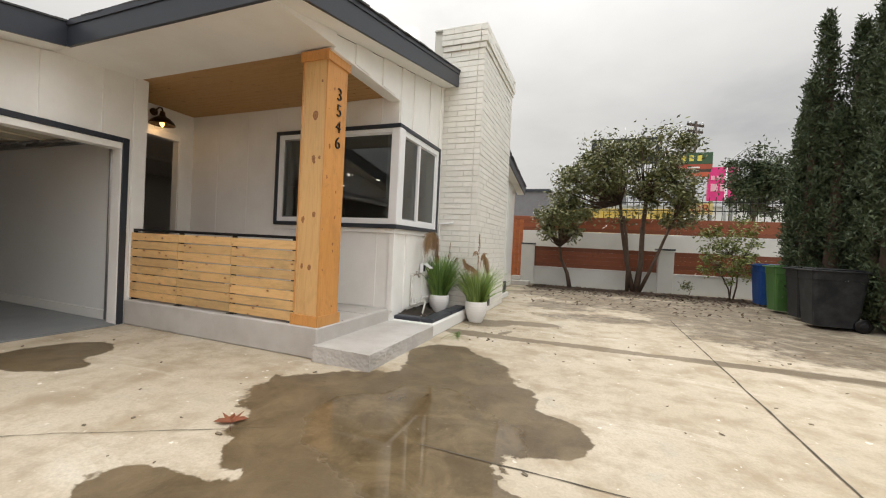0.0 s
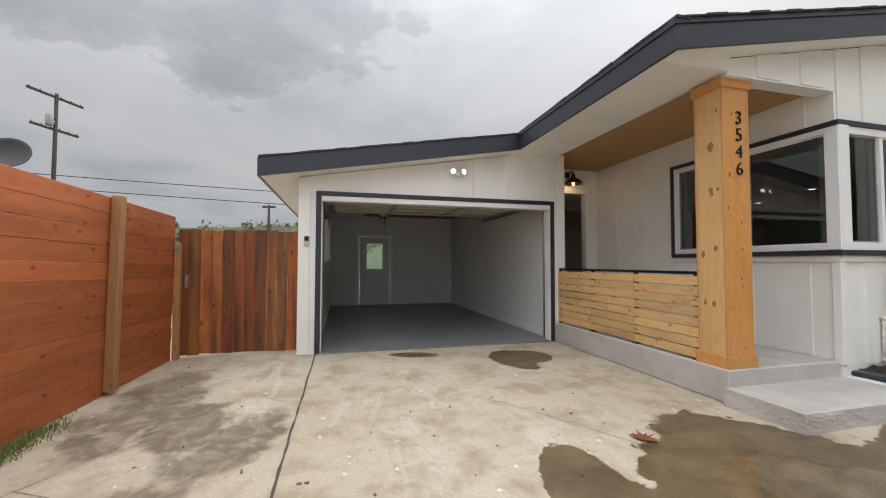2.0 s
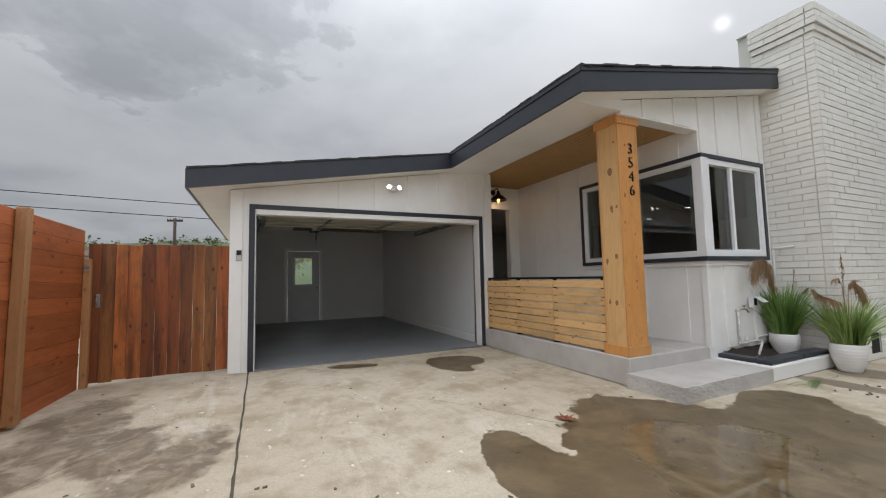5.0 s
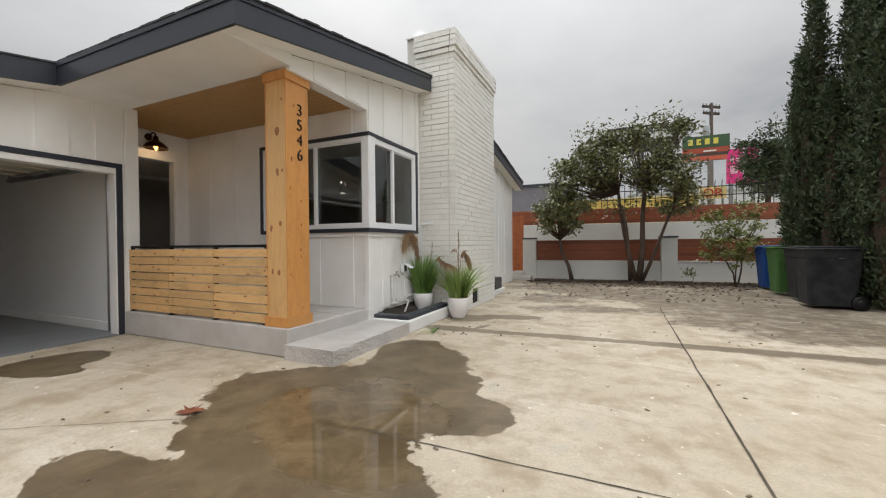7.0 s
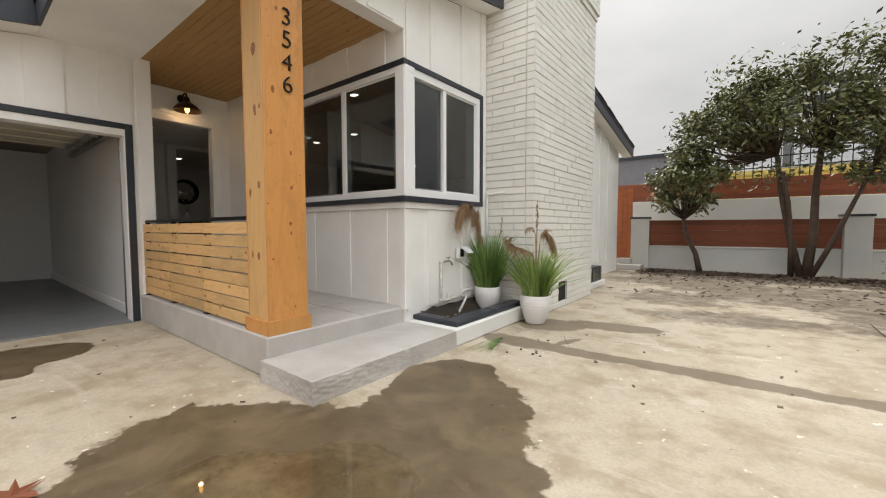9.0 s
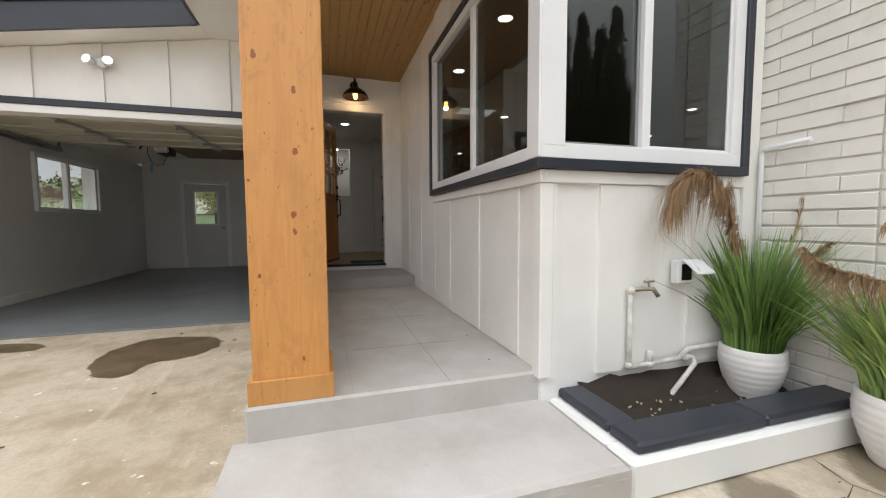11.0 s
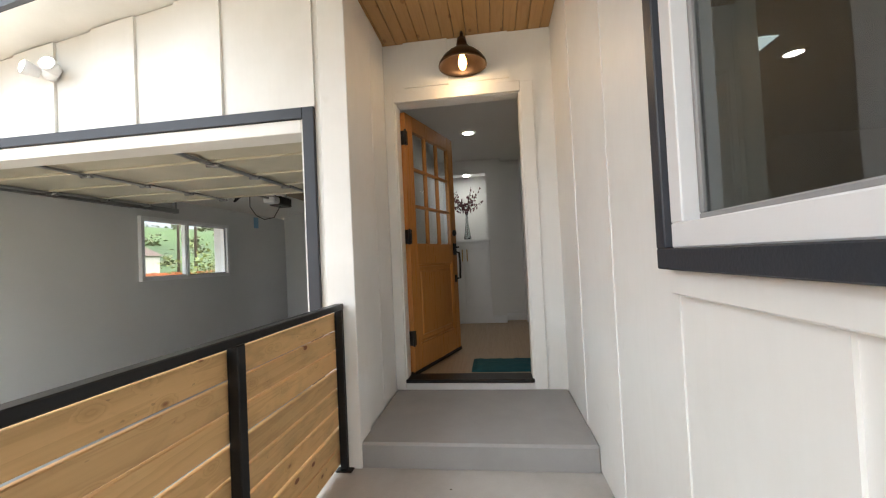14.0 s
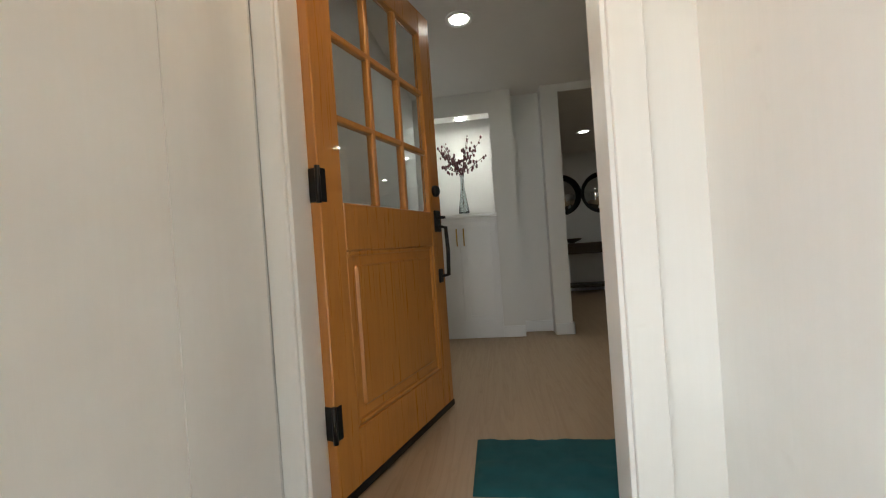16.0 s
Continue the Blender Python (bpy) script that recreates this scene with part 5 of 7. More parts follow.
# ---- inside the house ----
def inside():
    bm = bmesh.new()
    wall(bm, "x", -8.56, -8.40, 3.27, 4.16, FLOOR_Z, 2.69, [(3.32, 3.96, 1.62, 2.50)])
    box(bm, -8.66, -8.58, 4.16, 4.42, FLOOR_Z, 2.69)
    box(bm, -8.90, -8.42, 4.42, 4.57, FLOOR_Z, 2.69)
    structure("wall_foyer", bm, INWALL, "white foyer wall with a lit display niche")
    bm = bmesh.new()
    box(bm, -8.90, -8.56, 3.27, 3.31, FLOOR_Z, 2.69)
    box(bm, -8.92, -8.88, 3.31, 4.42, FLOOR_Z, 2.69)
    structure("wall_niche", bm, INWALL, "white back and side of the display niche")
    bm = bmesh.new()
    box(bm, -8.90, -8.42, 4.57, 6.3, 2.62, 2.69)
    box(bm, -8.60, -8.42, 7.0, 12.06, FLOOR_Z, 2.69)
    structure("wall_divider", bm, INWALL, "white dividing wall and beam inside the house")
    bm = bmesh.new()
    box(bm, -11.45, -11.30, 3.27, 12.06, FLOOR_Z, 2.69)
    structure("wall_hall_end", bm, INWALL, "white end wall of the inner room")
    bm = bmesh.new()
    for x0, x1, y0, y1 in ((-8.40, -8.385, 3.97, 4.16), (-8.42, -8.40, 4.42, 4.585), (-8.90, -8.40, 4.57, 4.585), (-8.58, -8.565, 4.16, 4.42), (-11.30, -11.285, 4.0, 12.0)):
        box(bm, x0, x1, y0, y1, FLOOR_Z, FLOOR_Z + 0.10, 0.003)
    structure("baseboard", bm, VINYL, "white baseboard")
    c = thing("cabinet", pose(-8.40, 3.64, FLOOR_Z), "white shaker base cabinet with brass pulls below the niche", "cabinet")
    bm = bmesh.new()
    box(bm, -0.15, 0.012, -0.34, 0.33, 0.0, 1.085, 0.003)
    part("body", bm, VINYL, c)
    bm = bmesh.new()
    box(bm, -0.15, 0.035, -0.345, 0.335, 1.085, 1.112, 0.004)
    part("countertop", bm, VINYL, c)
    for a, b_, hx in ((-0.33, -0.010, -0.035), (-0.003, 0.315, 0.028)):
        bm = bmesh.new()
        box(bm, 0.012, 0.026, a, b_, 0.16, 1.04, 0.002)
        for y0, y1, z0, z1 in ((a, a + 0.05, 0.16, 1.04), (b_ - 0.05, b_, 0.16, 1.04), (a + 0.05, b_ - 0.05, 0.16, 0.21), (a + 0.05, b_ - 0.05, 0.99, 1.04)):
            box(bm, 0.026, 0.034, y0, y1, z0, z1, 0.002)
        dd = part("door", bm, VINYL, c)
        bm = bmesh.new()
        tube(bm, [(0.034, hx, 0.84), (0.055, hx, 0.84), (0.055, hx, 0.99), (0.034, hx, 0.99)], 0.006, 6)
        part("pull", bm, surface("brass", (0.55, 0.36, 0.12), (0.4, 0.25, 0.08), 0.3, 1.0), dd, "brass bar pull")
    v = thing("vase", pose(-8.46, 3.68, 1.62), "slim clear glass vase of dark red branches on the niche shelf", "vase")
    bm = bmesh.new()
    lathe(bm, [(0.001, 0.004), (0.045, 0.0), (0.05, 0.01), (0.035, 0.12), (0.018, 0.24), (0.016, 0.33), (0.024, 0.37), (0.021, 0.37), (0.013, 0.33), (0.015, 0.24), (0.03, 0.12), (0.044, 0.012), (0.001, 0.01)], 24)
    part("body", bm, glass_mat("vase glass", (0.75, 0.8, 0.8)), v)
    rng = random.Random(5)
    tw, lf = bmesh.new(), bmesh.new()
    for i in range(11):
        a, sp = rng.uniform(0, 6.28), rng.uniform(0.08, 0.27)
        h = rng.uniform(0.42, 0.72)
        p0 = Vector((0, 0, 0.05))
        pts = [p0, Vector((0, 0, 0.36)), Vector((0.25 * sp * math.cos(a), sp * 0.5 * math.sin(a), 0.36 + (h - 0.36) * 0.5)), Vector((0.35 * sp * math.cos(a), sp * math.sin(a), h))]
        tube(tw, pts, 0.003, 5)
        for k in range(14):
            f = rng.uniform(0.0, 1.0)
            q = pts[2].lerp(pts[3], f) if k % 3 else pts[1].lerp(pts[2], 0.5 + f / 2)
            q = q + Vector((rng.uniform(-0.02, 0.02), rng.uniform(-0.035, 0.035), rng.uniform(-0.03, 0.03)))
            r = rng.uniform(0.008, 0.017)
            bmesh.ops.create_icosphere(lf, subdivisions=1, radius=r, matrix=Matrix.Translation(q) @ Matrix.Diagonal((1, 0.8, 1.3, 1)))
    part("twigs", tw, surface("twig", (0.05, 0.02, 0.015), (0.09, 0.04, 0.03), 0.8), v)
    part("blossoms", lf, leaf_mat("dark red blossom", (0.10, 0.008, 0.018), (0.035, 0.004, 0.008)), v, "dark red blossoms")
    # lamps in the ceiling
    glow = lamp_mat("recessed lamp", (1.0, 0.94, 0.84), 9.0)
    spots = [(-7.23, 3.82), (-10.1, 5.16), (-3.46, 4.88), (-4.58, 4.88), (-5.05, 6.18), (-6.12, 6.16), (-8.15, 6.56), (-9.3, 6.55), (-5.0, 8.6), (-6.6, 9.4), (-10.1, 8.1)]
    for x, y in spots:
        l = thing("recessed_lamp", pose(x, y, 2.69), "round white recessed ceiling lamp, lit", "lamp", "recessed ceiling lamps")
        bm = bmesh.new()
        lathe(bm, [(0.085, 0.0), (0.085, -0.008), (0.062, -0.010), (0.058, -0.004)], 24)
        part("ring", bm, VINYL, l)
        bm = bmesh.new()
        lathe(bm, [(0.058, -0.004), (0.001, -0.005)], 24)
        part("lens", bm, glow, l, "glowing lens")
    n = thing("niche_lamp", pose(-8.48, 3.70, 2.50), "small round lamp lit in the top of the niche", "lamp")
    bm = bmesh.new()
    lathe(bm, [(0.04, 0.0), (0.035, -0.006), (0.001, -0.007)], 20)
    part("lens", bm, lamp_mat("niche lamp glow", (1.0, 0.95, 0.86), 60.0), n)
    # skylight in the living room ceiling
    bm = bmesh.new()
    box(bm, -6.14, -5.84, 5.38, 5.88, 2.682, 2.689)
    s = part("skylight", bm, lamp_mat("skylight diffuser", (0.80, 0.88, 0.90), 0.6))
    tagged(s, "flat white skylight diffuser in the living room ceiling", "skylight")
    # far room: console and mirrors
    t = thing("console_table", pose(-11.05, 5.45, FLOOR_Z), "dark wooden console table with a lower shelf below the mirrors", "console table")
    dk = timber("dark walnut", (0.06, 0.035, 0.02), (0.03, 0.016, 0.01), "y", 0.4, 0)
    for nm, z0, z1 in (("tabletop", 0.72, 0.76), ("apron", 0.60, 0.72), ("shelf", 0.10, 0.14)):
        bm = bmesh.new()
        g = 0.02 if nm != "tabletop" else 0
        box(bm, -0.2 + g, 0.2 - g, -0.7 + g, 0.7 - g, z0, z1, 0.004)
        part(nm, bm, dk, t)
    for x in (-0.16, 0.16):
        for y in (-0.64, 0.64):
            bm = bmesh.new()
            box(bm, x - 0.03, x + 0.03, y - 0.03, y + 0.03, 0, 0.60, 0.004)
            part("leg", bm, dk, t)
    mir, km, bs = begin("mirror silver")
    bs.inputs["Metallic"].default_value, bs.inputs["Roughness"].default_value = 1.0, 0.02
    bs.inputs["Base Color"].default_value = (0.85, 0.86, 0.86, 1)
    for y in (5.02, 5.66):
        m = thing("mirror", pose(-11.298, y, 2.02), "round mirror in a thin black frame on the white wall", "mirror", "round mirrors")
        bm = bmesh.new()
        lathe(bm, [(0.31, 0.0), (0.325, 0.0), (0.325, 0.02), (0.31, 0.02), (0.31, 0.0)], 40, cap=False)
        bmesh.ops.transform(bm, matrix=pose(0, 0, 0, 0, 90, 0), verts=bm.verts)
        part("frame", bm, BLACK, m)
        bm = bmesh.new()
        lathe(bm, [(0.311, 0.0), (0.311, 0.008), (0.001, 0.009)], 40)
        bmesh.ops.transform(bm, matrix=pose(0, 0, 0, 0, 90, 0), verts=bm.verts)
        part("glass", bm, mir, m, "silvered mirror glass")
    vs = thing("vase", pose(-11.08, 5.62, FLOOR_Z + 0.76), "small white vase with dried stems on the console table", "vase")
    bm = bmesh.new()
    lathe(bm, [(0.04, 0), (0.065, 0.05), (0.07, 0.12), (0.04, 0.20), (0.03, 0.24), (0.022, 0.24), (0.03, 0.19), (0.001, 0.02)], 24)
    part("body", bm, VINYL, vs)
    bm = bmesh.new()
    for i in range(9):
        a = i * 0.7
        tube(bm, [(0, 0, 0.1), (0.02 * math.cos(a), 0.02 * math.sin(a), 0.26), (0.07 * math.cos(a), 0.07 * math.sin(a), 0.42 + 0.012 * i)], 0.003, 5)
    part("stems", bm, surface("dried stem", (0.25, 0.18, 0.1), (0.16, 0.11, 0.06), 0.8), vs, "dried brown stems")
    bw = thing("bowl", pose(-11.05, 5.10, FLOOR_Z + 0.76), "shallow dark bowl on the console table", "bowl")
    bm = bmesh.new()
    lathe(bm, [(0.04, 0), (0.05, 0.015), (0.13, 0.05), (0.16, 0.075), (0.15, 0.075), (0.12, 0.055), (0.001, 0.025)], 28)
    part("body", bm, dk, bw)
    # grey garage back door
    gd = thing("garage_side_door", pose(-11.25, 0.31, 0.02), "closed white garage back door with a square glass light", "door")
    grey = surface("pale grey door paint", (0.62, 0.63, 0.64), (0.52, 0.53, 0.54), 0.45)
    bm = bmesh.new()
    wall(bm, "x", 0.0, 0.045, 0.0, 0.86, 0.0, 1.99, [(0.20, 0.66, 1.05, 1.80)])
    box(bm, 0.045, 0.055, 0.12, 0.74, 0.15, 0.85, 0.004)
    part("leaf", bm, grey, gd)
    bm = bmesh.new()
    wall(bm, "x", 0.045, 0.058, 0.16, 0.70, 1.01, 1.84, [(0.20, 0.66, 1.05, 1.80)])
    part("light_frame", bm, VINYL, gd, "white frame of the glass light")
    bm = bmesh.new()
    box(bm, 0.018, 0.024, 0.195, 0.665, 1.045, 1.805)
    part("pane", bm, GLASS, gd, "clear glass pane").visible_shadow = False
    bm = bmesh.new()
    lathe(bm, [(0.028, 0), (0.02, 0.03), (0.03, 0.05), (0.001, 0.07)], 18)
    bmesh.ops.transform(bm, matrix=pose(0.045, 0.80, 0.95, 0, 90, 0), verts=bm.verts)
    part("knob", bm, STEEL, gd, "metal knob")
    bm = bmesh.new()
    for y0, y1, z0, z1 in ((0.22, 0.30, 0.02, 2.1), (1.18, 1.26, 0.02, 2.1), (0.30, 1.18, 2.02, 2.1)):
        box(bm, -11.2, -11.18, y0, y1, z0, z1, 0.003)
    structure("trim_garage_door", bm, VINYL, "white casing of the garage back door")
    bm = bmesh.new()
    box(bm, -11.2, GAR - 0.15, -0.53, -0.505, 0.02, 0.14, 0.004)
    box(bm, -11.2, GAR - 0.15, 3.075, 3.10, 0.02, 0.14, 0.004)
    structure("trim_garage_footing", bm, STUCCO, "rough white footing along the garage walls")


# ---- planter, pots and pipes ----
def planter():
    p = thing("planter_bed", pose(0, 0, 0), "low white masonry planter bed with a dark painted rim", "planter")
    bm = bmesh.new()
    box(bm, -1.82, -1.665, 4.545, 5.98, 0, 0.160, 0.012)
    box(bm, FRONT, -1.82, 4.545, 4.70, 0, 0.160, 0.012)
    part("curb", bm, STUCCO, p, "white painted masonry curb")
    for x0, x1, y0, y1 in ((-1.87, -1.70, 4.60, 5.30), (-1.872, -1.702, 5.305, 6.02), (FRONT - 0.0, -1.875, 4.60, 4.745)):
        bm = bmesh.new()
        box(bm, x0, x1, y0, y1, 0.158, 0.208, 0.012)
        part("rim_block", bm, NAVY, p, "dark blue-grey rim block")
    bm = bmesh.new()
    n = 18
    vs = [[bm.verts.new((FRONT + 0.40 * i / n, 4.72 + 1.24 * k / n, 0.085 + 0.14 * (1 - i / n) ** 2 + 0.035 * noise.noise((i * 0.5, k * 0.5, 2)) + 0.012 * noise.noise((i * 1.7, k * 1.7, 5)))) for k in range(n + 1)] for i in range(n + 1)]
    for i in range(n):
        for k in range(n):
            bm.faces.new((vs[i][k], vs[i + 1][k], vs[i + 1][k + 1], vs[i][k + 1])).smooth = True
    part("soil", bm, SOIL, p, "dark bare soil")
    rng = random.Random(9)
    bm = bmesh.new()
    for i in range(46):
        x, y = rng.uniform(FRONT + 0.16, -1.89), rng.uniform(4.76, 5.9)
        s = rng.uniform(0.003, 0.009)
        box(bm, -s, s, -s * 0.7, s * 0.7, -s * 0.4, s * 0.4, 0, pose(x, y, 0.102 + 0.14 * max(0.0, 1 - (x - FRONT) / 0.4) ** 2, rng.uniform(0, 60), rng.uniform(0, 60), rng.uniform(0, 360)))
    st = part("litter", bm, surface("pale wood chips", (0.45, 0.36, 0.24), (0.2, 0.15, 0.1), 0.9))
    tagged(st, "pale chips and bits scattered on the planter soil", "litter", kind="stuff")
    w = thing("water_pipe", pose(0, 0, 0), "white-painted water pipe with a brass garden tap on the house wall", "pipe")
    wp = surface("chipped white pipe paint", (0.70, 0.69, 0.66), (0.33, 0.28, 0.22), 0.5, 0, 90, 14, 0.3, 0.7)
    X = FRONT + 0.045
    bm = bmesh.new()
    tube(bm, [(X, 5.01, 0.70), (X, 5.01, 0.31), (X, 5.03, 0.285), (X, 5.40, 0.30), (X + 0.01, 5.44, 0.30), (X + 0.03, 5.44, 0.27), (-2.09, 5.11, 0.09)], 0.014, 8)
    tube(bm, [(X, 5.15, 0.285), (X, 5.15, 0.36)], 0.016, 8)
    tube(bm, [(X, 5.36, 0.30), (X, 5.42, 0.345), (X, 5.9, 0.36)], 0.016, 8)
    part("pipe", bm, wp, w)
    for y, z in ((5.01, 0.70), (5.01, 0.295), (5.15, 0.287), (5.40, 0.30)):
        bm = bmesh.new()
        bmesh.ops.create_uvsphere(bm, u_segments=10, v_segments=8, radius=0.023, matrix=Matrix.Translation((X, y, z)))
        part("fitting", bm, wp, w)
    bm = bmesh.new()
    tube(bm, [(X, 5.01, 0.705), (X + 0.01, 5.08, 0.71), (X + 0.03, 5.13, 0.71), (X + 0.045, 5.15, 0.67)], 0.012, 8)
    tube(bm, [(X + 0.02, 5.11, 0.71), (X + 0.02, 5.11, 0.75)], 0.006, 6)
    tube(bm, [(X + 0.02, 5.08, 0.75), (X + 0.02, 5.14, 0.75)], 0.008, 6)
    part("tap", bm, surface("tarnished brass", (0.30, 0.24, 0.15), (0.5, 0.5, 0.48), 0.45, 0.8, 80, 10), w, "tarnished brass tap")
    o = thing("outlet_box", pose(FRONT + 0.02, 5.36, 0.79), "white weatherproof outlet box with its cover flipped open", "outlet")
    bm = bmesh.new()
    box(bm, 0, 0.05, -0.06, 0.06, -0.065, 0.065, 0.006)
    part("box", bm, VINYL, o)
    bm = bmesh.new()
    box(bm, 0.05, 0.053, -0.035, 0.035, -0.045, 0.045, 0.001)
    part("socket", bm, BLACK, o, "dark socket face")
    bm = bmesh.new()
    box(bm, 0.0, 0.012, -0.06, 0.06, -0.12, 0.0, 0.004, pose(0.055, 0.02, 0.065, 0, -55, 0))
    part("cover", bm, VINYL, o, "open hinged cover")
    q = thing("conduit", pose(0, 0, 0), "thin white conduit bent onto the chimney brick", "conduit")
    bm = bmesh.new()
    tube(bm, [(-2.20, 5.92, 0.40), (-2.20, 5.92, 1.46), (-2.19, 5.92, 1.485), (-1.96, 5.92, 1.50)], 0.013, 8)
    part("pipe", bm, VINYL, q)


def grass_pot(x, y, z, scale, tall, plumes, seed, label, light=(0.27, 0.42, 0.10), deep=(0.03, 0.09, 0.025)):
    g = thing("potted_grass", pose(x, y, z), label, "potted plant", "white pots of ornamental grass")
    R, Hh = 0.152 * scale, 0.30 * scale
    prof = [(0.001, 0.0), (R * 0.60, 0.0), (R * 0.66, 0.01)]
    n = 42
    for i in range(n + 1):
        f = i / n
        r = R * (0.66 + 0.42 * math.sin(min(1.0, f * 1.15) * math.pi / 2) - 0.05 * max(0, f - 0.75) / 0.25)
        prof.append((r * (1 + 0.018 * abs(math.sin(f * math.pi * 8 + 0.4))), 0.012 + f * (Hh - 0.012)))
    rt = prof[-1][0]
    prof += [(rt - 0.008, Hh + 0.004), (rt - 0.02, Hh), (rt - 0.03, Hh - 0.05), (0.001, Hh - 0.05)]
    bm = bmesh.new()
    lathe(bm, prof, 40)
    part("pot", bm, surface("white glazed ceramic", (0.78, 0.775, 0.76), (0.66, 0.65, 0.63), 0.35, 0, 60, 6, 0.1, 0.4), g, "white ribbed pot")
    rng = random.Random(seed)
    verts, faces = [], []
    for i in range(640):
        a, rr = rng.uniform(0, 6.283), rt * 0.8 * math.sqrt(rng.random())
        b0 = Vector((rr * math.cos(a), rr * math.sin(a), Hh - 0.05))
        a2 = a + rng.uniform(-0.5, 0.5)
        lean = (0.03 + 0.40 * (rr / rt) * rng.uniform(0.1, 1.3)) * scale
        h = rng.uniform(0.36, 0.72) * scale * tall
        if rng.random() < 0.06:
            lean *= 1.9
        droop = rng.uniform(0.0, 0.10) * scale
        w = rng.uniform(0.004, 0.010)
        side = Vector((-math.sin(a2 + 1), math.cos(a2 + 1), 0)) * w
        base = len(verts)
        for k in range(5):
            f = k / 4
            p = b0 + Vector((math.cos(a2), math.sin(a2), 0)) * lean * f * f + Vector((0, 0, h * f - droop * f ** 3))
            s = side * (1 - 0.92 * f ** 2)
            verts += [p - s, p + s]
        for k in range(4):
            q = base + 2 * k
            faces.append((q, q + 1, q + 3, q + 2))
    me = bpy.data.meshes.new("blades")
    me.from_pydata(verts, [], faces)
    me.materials.append(leaf_mat("grass blade", light, deep, 0.5))
    ob = new("blades", me)
    ob.parent = g
    ob["label"] = "dense upright green grass blades"
    tan = leaf_mat("dry plume", (0.42, 0.275, 0.14), (0.12, 0.062, 0.032), 0.8)
    for pts, width, thick in plumes:
        pts = [Vector(p) for p in pts]
        verts, faces = [], []
        bm = bmesh.new()
        tube(bm, pts, 0.004, 6)
        st = part("plume_stem", bm, tan, g)
        m0 = 2
        # side branches hang from the stem like a comb, each a sheaf of fine hairs
        for i in range(int(95 * thick)):
            f = rng.uniform(0.0, 1.0)
            j = m0 + f * (len(pts) - 1 - m0)
            i0 = min(int(j), len(pts) - 2)
            p = pts[i0].lerp(pts[i0 + 1], j - i0)
            d = (pts[i0 + 1] - pts[i0]).normalized()
            out = Vector((rng.gauss(0, 1), rng.gauss(0, 1), rng.gauss(0, 0.5))).normalized()
            ln = 0.82 * width * rng.uniform(0.45, 1.15) * (0.45 + 0.75 * math.sin(math.pi * min(1, f * 0.85 + 0.12)))
            for q in range(10):
                o = (out + Vector((rng.gauss(0, 0.22), rng.gauss(0, 0.22), rng.gauss(0, 0.22)))).normalized()
                le = ln * rng.uniform(0.55, 1.1)
                q1 = p + (o * 0.40 + d * 0.75) * le * 0.35
                q2 = p + (o * 0.42 + d * 0.80 + Vector((0, 0, -0.35))) * le * 0.70
                q3 = p + (o * 0.46 + d * 0.70 + Vector((0, 0, -1.05))) * le
                s = o.cross(d).normalized() * 0.0011
                b0 = len(verts)
                verts += [p - s, p + s, q1 - s, q1 + s, q2 - s, q2 + s, q3]
                faces += [(b0, b0 + 1, b0 + 3, b0 + 2), (b0 + 2, b0 + 3, b0 + 5, b0 + 4), (b0 + 4, b0 + 5, b0 + 6)]
        me = bpy.data.meshes.new("plume")
        me.from_pydata(verts, [], faces)
        me.materials.append(tan)
        ob = new("plume", me)
        ob.parent = g
        ob["label"] = "dry brown feathery plume"


def pots():
    grass_pot(-2.065, 5.72, 0.085, 0.96, 1.10, [
        ([(0, -0.03, 0.28), (0.0, -0.08, 0.55), (0.0, -0.14, 0.82), (0.01, -0.20, 0.98), (0.01, -0.27, 1.12), (0.02, -0.37, 1.20), (0.02, -0.47, 1.22), (0.03, -0.56, 1.18), (0.03, -0.62, 1.08)], 0.26, 3.0),
        ([(0, 0.03, 0.28), (0.03, 0.10, 0.6), (0.05, 0.18, 0.85), (0.06, 0.27, 1.15), (0.07, 0.36, 1.31), (0.07, 0.45, 1.37), (0.07, 0.55, 1.35), (0.07, 0.64, 1.26)], 0.20, 0.6),
        ([(0.02, 0.05, 0.28), (0.10, 0.14, 0.6), (0.14, 0.18, 0.80), (0.18, 0.24, 0.86), (0.24, 0.30, 0.82), (0.30, 0.36, 0.74)], 0.12, 0.9)], 11,
        "ribbed white pot of green grass with dry plumes in the planter")
    grass_pot(-1.50, 5.83, 0.0, 1.05, 0.86, [
        ([(0, 0, 0.3), (0.01, 0.0, 0.62), (0.0, 0.01, 0.85), (0.0, 0.02, 1.10), (0.0, 0.02, 1.25), (0.0, 0.02, 1.37)], 0.07, 0.45),
        ([(0, -0.03, 0.3), (0.0, -0.04, 0.62), (0.02, -0.12, 0.78), (0.02, -0.28, 0.83), (0.02, -0.42, 0.86), (0.02, -0.54, 0.88), (0.0, -0.63, 0.92), (0.0, -0.71, 0.97)], 0.13, 1.3),
        ([(0, 0.03, 0.3), (0.02, 0.03, 0.7), (0.03, 0.05, 0.98), (0.04, 0.14, 1.03), (0.04, 0.25, 0.98), (0.04, 0.36, 0.90), (0.04, 0.45, 0.78)], 0.17, 1.5),
        ([(0, 0.0, 0.3), (0.0, 0.0, 0.8), (0.0, -0.02, 1.0), (0.0, -0.10, 1.08), (0.0, -0.20, 1.07), (0.0, -0.26, 1.04)], 0.06, 0.35)], 12,
        "ribbed white pot of green grass with dry plumes on the driveway", (0.40, 0.52, 0.15), (0.05, 0.12, 0.03))


inside()
planter()
pots()


